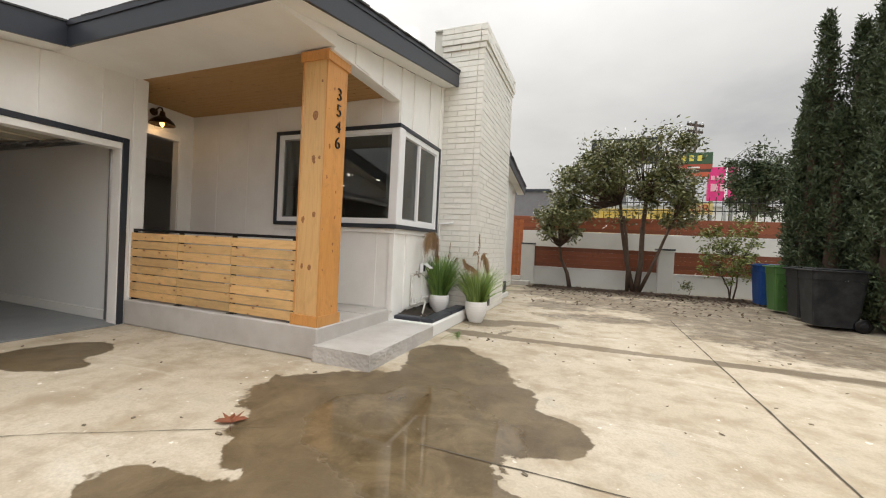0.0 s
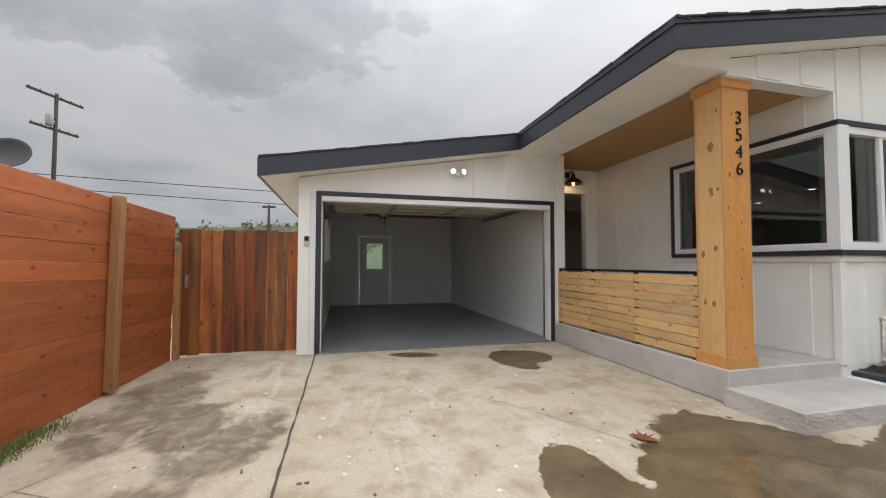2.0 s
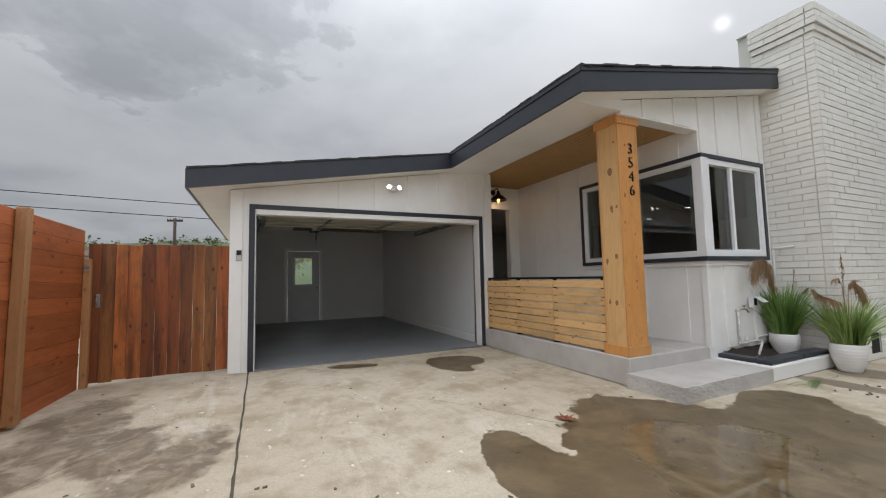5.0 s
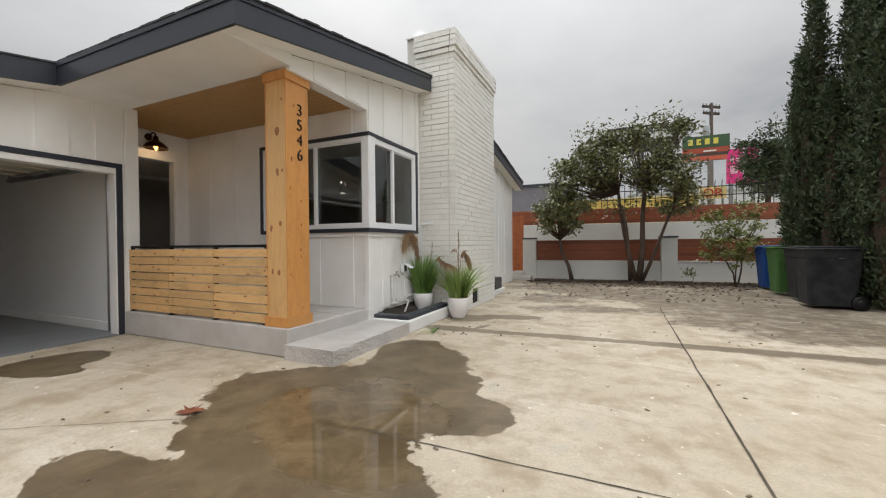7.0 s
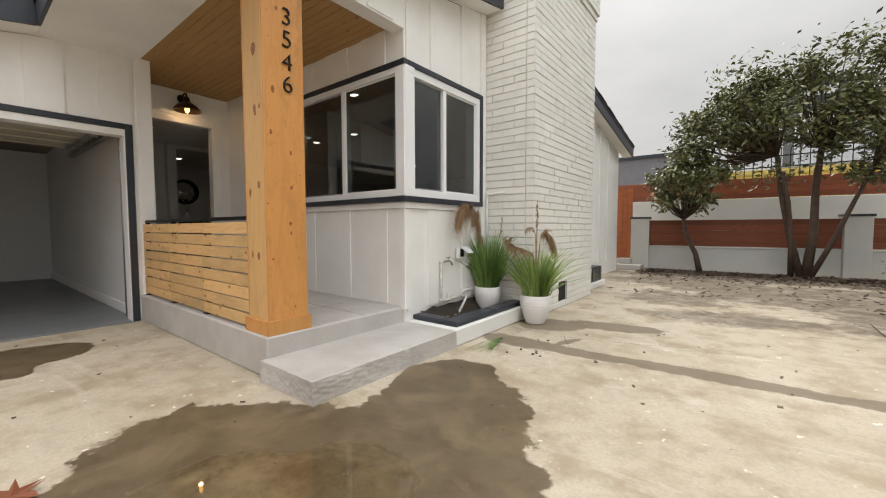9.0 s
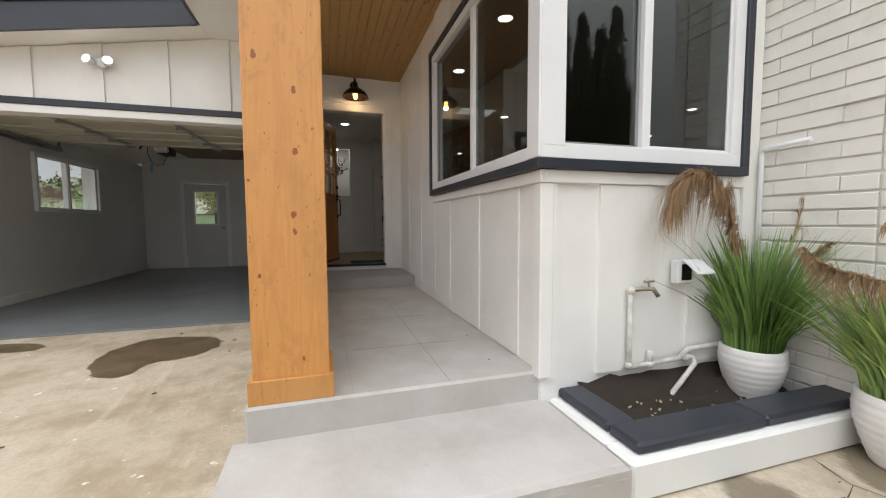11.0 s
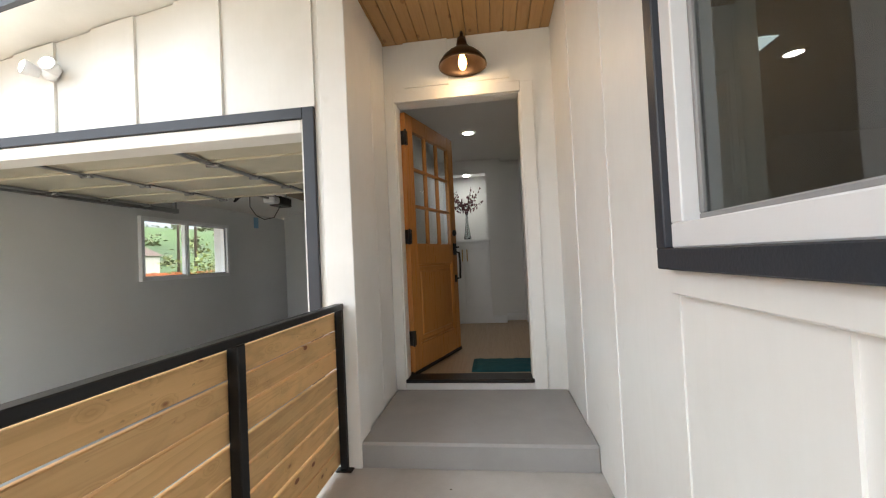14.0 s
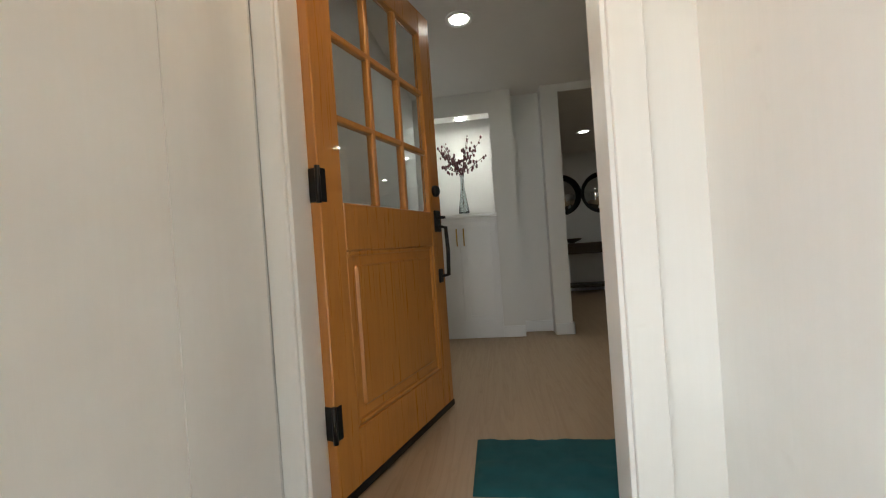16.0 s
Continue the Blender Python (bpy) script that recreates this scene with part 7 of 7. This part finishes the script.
def distance():
    yb = thing("yellow_building", pose(-8.0, 30.0, 0), "flat-roofed yellow commercial building beyond the fence", "building")
    ymat = surface("yellow wall paint", (0.62, 0.47, 0.12), (0.5, 0.37, 0.10), 0.8)
    bm = bmesh.new()
    box(bm, 0, 13.5, 0, 6, 0, 4.0)
    part("wall", bm, ymat, yb)
    bm = bmesh.new()
    box(bm, -0.1, 13.6, -0.1, 6.1, 4.0, 4.25)
    part("roof", bm, surface("parapet", (0.55, 0.42, 0.12), (0.4, 0.3, 0.1), 0.8), yb)
    gb = thing("grey_building", pose(-6.5, 24.0, 0), "low grey building beyond the rear gate", "building")
    bm = bmesh.new()
    box(bm, 0, 3.9, 0, 4, 0, 4.6)
    part("wall", bm, surface("grey wall", (0.16, 0.16, 0.18), (0.12, 0.12, 0.13), 0.8), gb)
    bm = bmesh.new()
    box(bm, -0.1, 4.0, -0.1, 4.1, 4.6, 4.75)
    part("roof", bm, NAVY, gb)
    wb = thing("white_building", pose(2.0, 52.0, 0), "long low white building in the distance", "building")
    bm = bmesh.new()
    box(bm, 0, 26, 0, 8, 0, 6.8)
    part("wall", bm, surface("white far wall", (0.72, 0.72, 0.72), (0.6, 0.6, 0.6), 0.8), wb)
    bm = bmesh.new()
    box(bm, -0.2, 26.2, -0.2, 8.2, 6.8, 7.0)
    part("roof", bm, surface("pale roof edge", (0.5, 0.5, 0.5), (0.4, 0.4, 0.4), 0.8), wb)
    for i in range(6):
        bm = bmesh.new()
        box(bm, 2 + i * 4, 4.2 + i * 4, -0.03, 0.05, 3.0, 4.8)
        part("window", bm, surface("dark far window", (0.06, 0.07, 0.08), (0.1, 0.11, 0.12), 0.2), wb)
    # iron railing above the fence
    r = thing("iron_railing", pose(-1.0, 16.2, 0), "black iron railing with bent spikes behind the fence", "railing")
    for z in (2.75, 3.05):
        bm = bmesh.new()
        box(bm, 0, 11, -0.015, 0.015, z, z + 0.03)
        part("rail", bm, BLACK, r)
    bm0 = bmesh.new()
    tube(bm0, [(0, 0, 0), (0, 0, 3.15), (0, -0.05, 3.28)], 0.012, 5)
    me = mesh_of("picket", bm0, BLACK)
    for i in range(56):
        piece("picket", me, r, pose(0.2 * i, 0, 0))
    # signs
    board_sign("roof_sign", 5.9, 40.0, 8.2, 10.3, 3.4, "tapered green and orange shop sign on a post", [
        ("panel", 0, 1, 0.52, 1.0, (0.035, 0.085, 0.04)), ("panel", 0, 1, 0.30, 0.51, (0.34, 0.06, 0.03)), ("panel", 0, 0.97, 0.18, 0.295, (0.06, 0.04, 0.03)), ("panel", 0, 0.94, 0.0, 0.175, (0.50, 0.10, 0.05)),
        ("bar", 0.12, 0.22, 0.64, 0.88, (0.65, 0.55, 0.10)), ("bar", 0.30, 0.40, 0.64, 0.88, (0.65, 0.55, 0.10)), ("bar", 0.48, 0.58, 0.64, 0.88, (0.65, 0.55, 0.10)), ("bar", 0.66, 0.76, 0.64, 0.88, (0.65, 0.55, 0.10)), ("bar", 0.45, 0.72, 0.34, 0.40, (0.7, 0.7, 0.7)),
        ("post", 0.55, 0.65, -3.6, 0.0, (0.15, 0.13, 0.12))])
    board_sign("banner_sign", 10.15, 45.0, 6.7, 9.95, 2.4, "tall bright pink banner sign with pale markings", [
        ("panel", 0, 1, 0, 1, (0.72, 0.03, 0.22)), ("post", 0.1, 0.2, -2.07, 0.0, (0.2, 0.2, 0.2)), ("post", 0.8, 0.9, -2.07, 0.0, (0.2, 0.2, 0.2)), ("bar", 0.10, 0.22, 0.62, 0.74, (0.75, 0.4, 0.5)), ("bar", 0.30, 0.42, 0.62, 0.74, (0.75, 0.4, 0.5)), ("bar", 0.50, 0.62, 0.62, 0.74, (0.75, 0.4, 0.5)),
        ("bar", 0.10, 0.34, 0.28, 0.50, (0.75, 0.4, 0.5)), ("bar", 0.42, 0.66, 0.28, 0.50, (0.75, 0.4, 0.5))])
    board_sign("billboard", -1.0, 60.0, 13.6, 17.2, 9.0, "dark roadside billboard with pale lettering bars", [
        ("panel", 0, 1, 0, 1, (0.02, 0.022, 0.025)), ("post", 0.45, 0.55, -3.8, 0.0, (0.1, 0.1, 0.1)), ("bar", 0.15, 0.55, 0.45, 0.70, (0.6, 0.6, 0.6)), ("bar", 0.62, 0.92, 0.45, 0.70, (0.6, 0.6, 0.6))])
    o = board_sign("shop_sign", 4.6, 24.0, 3.38, 4.0, 1.15, "yellow shop sign with red letters ending in OR", [("panel", 0, 1, 0, 1, (0.70, 0.58, 0.25)), ("post", 0.1, 0.16, -5.46, 0, (0.2, 0.2, 0.2)), ("post", 0.84, 0.9, -5.46, 0, (0.2, 0.2, 0.2))], 0.15)
    cu = bpy.data.curves.new("letters", "FONT")
    cu.body, cu.size, cu.extrude = "OR", 0.62, 0.02
    tmp = bpy.data.objects.new("letters", cu)
    me = bpy.data.meshes.new_from_object(tmp)
    bpy.data.objects.remove(tmp)
    me.materials.clear()
    me.materials.append(surface("red letter", (0.45, 0.05, 0.03), (0.35, 0.04, 0.03), 0.6))
    ob = new("letters", me)
    ob.parent = o
    ob.matrix_basis = pose(0.12, -0.03, 3.47, 90, 0, 0)
    # street lamp and poles
    l = thing("street_lamp", pose(9.1, 35.0, 0), "grey steel street lamp with a curved arm", "street lamp")
    bm = bmesh.new()
    tube(bm, [(0, 0, 0), (0, 0, 8.6)], 0.09, 10, [0.11, 0.07])
    tube(bm, [(0, 0, 8.0), (0.3, 0, 8.6), (0.9, 0, 9.2), (1.6, 0, 9.5)], 0.035, 8)
    part("pole", bm, STEEL, l)
    bm = bmesh.new()
    box(bm, 1.5, 2.4, -0.13, 0.13, 9.45, 9.6, 0.05)
    part("head", bm, STEEL, l)
    wood = surface("creosoted pole", (0.07, 0.05, 0.04), (0.04, 0.03, 0.025), 0.9, 0, 30, 3, 0.5)

    def utility_pole(x, y, h, yaw, arms, tank=True):
        p = thing("utility_pole", pose(x, y, 0, 0, 0, yaw), "dark wooden utility pole with crossarms", "utility pole")
        bm = bmesh.new()
        tube(bm, [(0, 0, 0), (0, 0, h)], 0.2, 10, [0.24, 0.17])
        part("pole", bm, wood, p)
        for z, w in arms:
            bm = bmesh.new()
            box(bm, -w, w, -0.09, 0.09, h - z - 0.12, h - z + 0.12, 0.02)
            arm = part("crossarm", bm, wood, p)
            for i in range(6):
                bm = bmesh.new()
                lathe(bm, [(0.05, 0), (0.09, 0.06), (0.05, 0.14), (0.08, 0.2), (0.02, 0.28)], 8, (-w * 0.92 + i * w * 0.368, 0, h - z + 0.12))
                part("insulator", bm, STEEL, arm)
        if tank:
            bm = bmesh.new()
            lathe(bm, [(0.3, 0), (0.34, 0.05), (0.34, 1.1), (0.3, 1.2)], 16, (-0.62, 0, h - 3.6))
            box(bm, -0.5, 0.0, -0.1, 0.1, h - 3.2, h - 3.0)
            part("transformer", bm, surface("pale grey tank", (0.4, 0.42, 0.43), (0.33, 0.35, 0.36), 0.5), p, "grey transformer can")
        return p
    utility_pole(-49.7, -30.0, 19.3, 160, [(0.4, 2.8), (3.9, 2.4)])
    utility_pole(9.8, 50.0, 16.0, 35, [(0.4, 1.1), (1.1, 1.0)])
    utility_pole(-60.0, -10.5, 9.6, 80, [(0.3, 0.9)], False)
    for (a, b_, nm) in (((-55, -60, 12.7), (-55, 45, 9.9), "x"), ((-55, -60, 11.3), (-55, 45, 8.0), "x")):
        a, b_ = Vector(a), Vector(b_)
        pts = [a.lerp(b_, i / 16) - Vector((0, 0, 0.6 * (1 - (i / 8 - 1) ** 2))) for i in range(17)]
        bm = bmesh.new()
        tube(bm, pts, 0.05, 5)
        tagged(part("power_line", bm, BLACK), "thin dark overhead power line", "cable")
    # dish on its mast
    d = thing("satellite_dish", pose(-12.6, -9.0, 0), "large dark satellite dish on a mast behind the fence", "satellite dish")
    bm = bmesh.new()
    tube(bm, [(0, 0, 0), (0, 0, 4.0)], 0.05, 8)
    part("mast", bm, BLACK, d)
    bm = bmesh.new()
    prof = [(0.001, 0.0)] + [(0.47 * i / 8, 0.16 * (i / 8) ** 2) for i in range(1, 9)] + [(0.47 * i / 8, 0.16 * (i / 8) ** 2 - 0.015) for i in range(8, 0, -1)] + [(0.001, -0.015)]
    lathe(bm, prof, 32)
    bmesh.ops.transform(bm, matrix=pose(0.05, 0.1, 4.12, 0, 66, 15), verts=bm.verts)
    part("reflector", bm, surface("dark dish paint", (0.035, 0.037, 0.04), (0.05, 0.05, 0.055), 0.6), d)
    # palms
    for x, y, h in ((-60.0, -46.7, 18.3), (-60.0, -43.6, 20.0)):
        p = thing("palm", pose(x, y, 0), "tall thin palm in the distance", "tree", "far palms")
        bm = bmesh.new()
        tube(bm, [(0, 0, 0), (0.1, 0.2, h * 0.5), (0, 0, h)], 0.2, 7, [0.25, 0.18, 0.15])
        part("trunk", bm, BARK, p)
        rng = random.Random(int(h))
        verts, faces = [], []
        for i in range(34):
            a, e = rng.uniform(0, 6.28), rng.uniform(-0.7, 1.0)
            o = Vector((math.cos(a), math.sin(a), 0))
            s = Vector((-math.sin(a), math.cos(a), 0)) * 0.11
            b0 = len(verts)
            for k in range(4):
                f = k / 3
                q = Vector((0, 0, h)) + o * 1.1 * f + Vector((0, 0, 0.9 * e * f - 0.8 * f * f))
                verts += [q - s * (1 - f * 0.8), q + s * (1 - f * 0.8)]
            for k in range(3):
                faces.append((b0 + 2 * k, b0 + 2 * k + 1, b0 + 2 * k + 3, b0 + 2 * k + 2))
        me = bpy.data.meshes.new("crown")
        me.from_pydata(verts, [], faces)
        me.materials.append(CYPRESS)
        ob = new("crown", me)
        ob.parent = p
    # green hills
    hm, k, b_ = begin("hill grass")
    co = world_co(k)
    n1, n2 = k.noise(co, 0.035, 5, 0.6), k.noise(co, 0.4, 4, 0.6)
    col = k.mix(k.ramp(n1, [(0.4, 0.0), (0.62, 1.0)]), (0.075, 0.118, 0.034), (0.042, 0.066, 0.024))
    col = k.mix(k.math("MULTIPLY", k.ramp(n2, [(0.56, 0.0), (0.66, 1.0)]), 0.8), col, (0.025, 0.04, 0.016))
    k.link(col, b_.inputs["Base Color"])
    b_.inputs["Roughness"].default_value = 0.9
    bm = bmesh.new()
    n = 64

    def hill(x, y):
        # a horseshoe of hills round the west and south
        r = math.hypot(x + 5, y)
        rise = max(0.0, (r - 72) / 62)
        return -0.5 + 18.5 * min(1.0, rise) ** 1.1 * (0.75 + 0.5 * noise.noise((x * 0.012, y * 0.012, 3))) + 10 * max(0.0, (r - 150) / 110) * (0.6 + 0.6 * noise.noise((x * 0.009, y * 0.009, 9)))
    vs = []
    for i in range(n + 1):
        a = radians(95 + 190 * i / n)
        vs.append([bm.verts.new((-5 + r * math.cos(a), r * math.sin(a), hill(-5 + r * math.cos(a), r * math.sin(a)))) for r in [70 + 6 * j for j in range(34)]])
    for i in range(n):
        for j in range(33):
            bm.faces.new((vs[i][j], vs[i + 1][j], vs[i + 1][j + 1], vs[i][j + 1])).smooth = True
    structure("backdrop_hills", bm, hm, "green grassy hills under a grey sky")
    # scrub and trees on the hills
    rng = random.Random(77)
    pts = []
    for i in range(420):
        a, r = radians(rng.uniform(100, 280)), rng.uniform(85, 230)
        x, y = -5 + r * math.cos(a), r * math.sin(a)
        z = hill(x, y)
        s = rng.uniform(0.8, 2.4)
        for q in range(70):
            pts.append((x + rng.gauss(0, 0.5) * s, y + rng.gauss(0, 0.5) * s, z + abs(rng.gauss(0.4, 0.5)) * s))
    e = leaves_mesh("hill_scrub", pts, 1.0, 0.6, rng, TREELEAF, None)
    tagged(e, "dark scrub and trees dotted over the hills", "scrub", kind="stuff")
    # houses on the hillside and a neighbour's red fence seen from the garage window
    for i, (x, y, w) in enumerate([(-62, -58, 9), (-48, -66, 8), (-78, -44, 10), (-36, -74, 8), (-92, -30, 9)]):
        hs = thing("hillside_house", pose(x, y, hill(x, y) - 0.3, 0, 0, 20 * i), "small pale house on the hillside", "house", "hillside houses")
        bm = bmesh.new()
        box(bm, 0, w, 0, 6, 0, 3.4)
        part("wall", bm, surface("pale far wall", (0.55, 0.52, 0.46), (0.4, 0.38, 0.34), 0.8), hs)
        bm = bmesh.new()
        prism(bm, "x", [(-0.5, 3.4), (6.5, 3.4), (3.0, 5.0)], -0.4, w + 0.4)
        part("roof", bm, surface("brown far roof", (0.14, 0.09, 0.07), (0.1, 0.07, 0.06), 0.9), hs)
        for q in range(3):
            bm = bmesh.new()
            box(bm, 1 + q * 2.4, 2.2 + q * 2.4, -0.04, 0.05, 1.2, 2.4)
            part("window", bm, surface("far pane", (0.05, 0.06, 0.07), (0.08, 0.09, 0.1), 0.2), hs)
    plank_fence("neighbour_fence", "orange-red plank fence beyond the garage window", (-24.0, -4.5), (-5.6, -4.5), 0.02, 1.35, 0.15, [2.0 * i for i in range(1, 9)], face=-1)
    hd = thing("hedge_shrub", pose(-13.6, -4.0, 0), "leafy green shrub outside the garage window", "bush")
    rng = random.Random(55)
    leaves_mesh("crown", [(rng.gauss(0, 0.8), rng.gauss(0, 0.2), 0.2 + abs(rng.gauss(0.8, 0.45))) for i in range(2200)], 0.12, 0.45, rng, BUSHLEAF, hd)
    bm = bmesh.new()
    tube(bm, [(0, 0, 0), (0.05, 0, 1.0)], 0.03, 6)
    part("trunk", bm, BARK, hd)
    t2 = limb_tree("tree", -16.0, 0.4, "leafy tree behind the garage", [((0, 0, 0), (0, 0, 1.4), 0.07)], (0, 0, 2.2), (1.6, 1.6, 1.2), 40, 4200, 58, 0.13, BUSHLEAF, 0.4)


# ---- joints, cracks and fallen things on the ground ----
def ground_details():
    dark = surface("joint dirt", (0.05, 0.04, 0.03), (0.12, 0.10, 0.07), 0.95, 0, 50, 4, 0.6, 0.8)
    rng = random.Random(13)

    def strip(name, a, b_, w, wob, label, z=0.004):
        a, b_ = Vector((*a, 0)), Vector((*b_, 0))
        L = (b_ - a).length
        d = (b_ - a) / L
        s = Vector((-d.y, d.x, 0))
        n = max(4, int(L / 0.05))
        bm = bmesh.new()
        prev = None
        off = rng.uniform(0, 50)
        for i in range(n + 1):
            f = i / n
            c = a + d * L * f + s * (wob * noise.noise((f * L * 2.2 + off, 0, 0)) + wob * 0.3 * noise.noise((f * L * 9 + off, 3, 0)))
            ww = w * (0.75 + 0.6 * noise.noise((f * L * 6 + off, 7, 1)))
            cur = (bm.verts.new(c - s * max(ww, 0.002) / 2 + Vector((0, 0, z))), bm.verts.new(c + s * max(ww, 0.002) / 2 + Vector((0, 0, z))))
            if prev:
                bm.faces.new((prev[0], cur[0], cur[1], prev[1]))
            prev = cur
        structure(name, bm, dark, label)
    strip("joint_1", (-5.16, -0.53), (1.5, -0.55), 0.022, 0.010, "dirt-filled joint in the concrete")
    strip("joint_2", (1.45, 8.0), (1.43, 0.2), 0.020, 0.008, "dirt-filled joint in the concrete")
    strip("joint_3", (-0.75, 2.15), (4.6, 2.18), 0.011, 0.008, "narrow joint in the concrete")
    strip("joint_4", (-2.95, 1.12), (-1.6, 1.95), 0.006, 0.03, "hairline crack in the concrete")
    runs = [[(-1.66, 5.53), (-1.49, 5.47), (-1.37, 5.51), (-1.25, 5.46), (-1.14, 5.42), (-1.02, 5.45), (-0.88, 5.50)], [(-1.49, 5.47), (-1.45, 5.36), (-1.46, 5.21)], [(-1.02, 5.45), (-0.95, 5.31), (-0.87, 5.16)],
            [(-0.88, 5.50), (-0.4, 5.62), (0.3, 5.9)], [(1.45, 7.6), (2.4, 7.2), (3.8, 6.4)], [(-1.5, 7.2), (-0.2, 7.35), (1.4, 7.8)], [(-3.6, -1.0), (-2.7, -1.6), (-1.7, -2.2)], [(-2.2, -1.9), (-2.0, -1.5)]]
    for i, run in enumerate(runs):
        for a, b_ in zip(run, run[1:]):
            strip("crack_%d" % (i + 1), a, b_, 0.006, 0.012, "thin wandering crack in the concrete")
    # porch floor joints
    dk2 = surface("porch joint", (0.24, 0.22, 0.20), (0.40, 0.38, 0.35), 0.8, 0, 40, 5, 0.2, 0.9)
    bm = bmesh.new()
    box(bm, -4.40, -2.29, 4.023, 4.0255, PORCH_Z, PORCH_Z + 0.0015)
    box(bm, -4.6, -2.29, 3.565, 3.5662, PORCH_Z, PORCH_Z + 0.0015)
    for x in (-3.64, -2.9):
        box(bm, x, x + 0.001, 3.6, 4.25, PORCH_Z, PORCH_Z + 0.0015)
    structure("porch_joint", bm, dk2, "fine scored joints in the porch floor")
    # maple leaf by the pool
    l = thing("fallen_leaf", pose(-1.88, 1.87, 0.004, 0, 0, 40), "curled rust-brown maple leaf lying on the damp concrete", "leaf")
    bm = bmesh.new()
    ang = [90, 70, 52, 38, 22, 5, -20, -40, -62, -85]
    rad = [0.125, 0.055, 0.105, 0.050, 0.075, 0.10, 0.045, 0.07, 0.03, 0.02]
    pts = [(r, a) for a, r in zip(ang, rad)] + [(r, 180 - a) for a, r in list(zip(ang, rad))[::-1][:-1]]
    c = bm.verts.new((0, 0, 0.012))
    ring = [bm.verts.new((r * math.cos(radians(a)), r * math.sin(radians(a)), 0.004 + 0.03 * abs(math.sin(radians(a * 2))) * r / 0.1)) for r, a in pts]
    for i in range(len(ring)):
        bm.faces.new((c, ring[i], ring[(i + 1) % len(ring)]))
    part("blade", bm, surface("rust leaf", (0.20, 0.055, 0.018), (0.10, 0.03, 0.012), 0.6, 0, 60, 30), l)
    bm = bmesh.new()
    tube(bm, [(0, 0, 0.01), (0.005, -0.06, 0.006), (0.02, -0.12, 0.004)], 0.002, 5)
    part("stalk", bm, surface("leaf stalk", (0.12, 0.05, 0.02), (0.08, 0.03, 0.015), 0.7), l)
    # small debris
    rng2 = random.Random(17)
    bm = bmesh.new()
    for i in range(330):
        x, y = rng2.uniform(-5, 4), rng2.uniform(-2, 8)
        if x < -1.6 and y > 2.9:
            continue
        s = rng2.uniform(0.003, 0.014) if rng2.random() < 0.85 else rng2.uniform(0.012, 0.018)
        box(bm, -s, s, -s * 0.5, s * 0.5, 0, s * 0.5, 0, pose(x, y, 0.001, rng2.uniform(-20, 20), rng2.uniform(-20, 20), rng2.uniform(0, 360)))
    for x, y in ((-1.23, 4.69), (-1.17, 4.83), (-1.04, 4.86), (-1.03, 4.77), (-1.02, 4.82), (-0.96, 4.76), (-1.09, 5.23), (-0.55, 4.9), (-0.3, 5.4)):
        box(bm, -0.013, 0.013, -0.009, 0.009, 0, 0.012, 0.004, pose(x, y, 0.001, 0, 0, rng2.uniform(0, 180)))
    for i in range(14):
        s = rng2.uniform(0.002, 0.005)
        box(bm, -s, s, -s * 0.6, s * 0.6, 0, s * 0.6, 0, pose(rng2.uniform(-5.0, -2.4), rng2.uniform(3.3, 4.4), PORCH_Z, 0, 0, rng2.uniform(0, 360)))
    me = part("debris", bm, surface("bits", (0.06, 0.045, 0.03), (0.3, 0.25, 0.18), 0.9, 0, 30, 9, 0.3, 0.9))
    tagged(me, "dry leaf bits and grit scattered on the concrete", "debris", kind="stuff")
    bm = bmesh.new()
    for tip, count, spread in (((-1.34, 4.54), 20, 0.02), ((-1.44, 4.50), 9, 0.06)):
        for i in range(count):
            p = Vector((-1.49 + rng2.gauss(0, 0.012), 5.03 + rng2.gauss(0, 0.03), 0.006))
            f = rng2.uniform(0.45, 1.0)
            q = Vector((p.x + (tip[0] - p.x) * f + rng2.gauss(0, spread), p.y + (tip[1] - p.y) * f, rng2.uniform(0.004, 0.02)))
            mid = p.lerp(q, 0.5) + Vector((rng2.gauss(0, 0.01), 0, 0.012))
            tube(bm, [p, mid, q], 0.0016, 3)
    tagged(part("grass_clump", bm, leaf_mat("fallen grass", (0.22, 0.33, 0.10), (0.12, 0.20, 0.06))), "fallen tuft of green grass blades on the concrete", "grass", kind="stuff")


left_side()
rear_boundary()
trees()
bins()
distance()
ground_details()
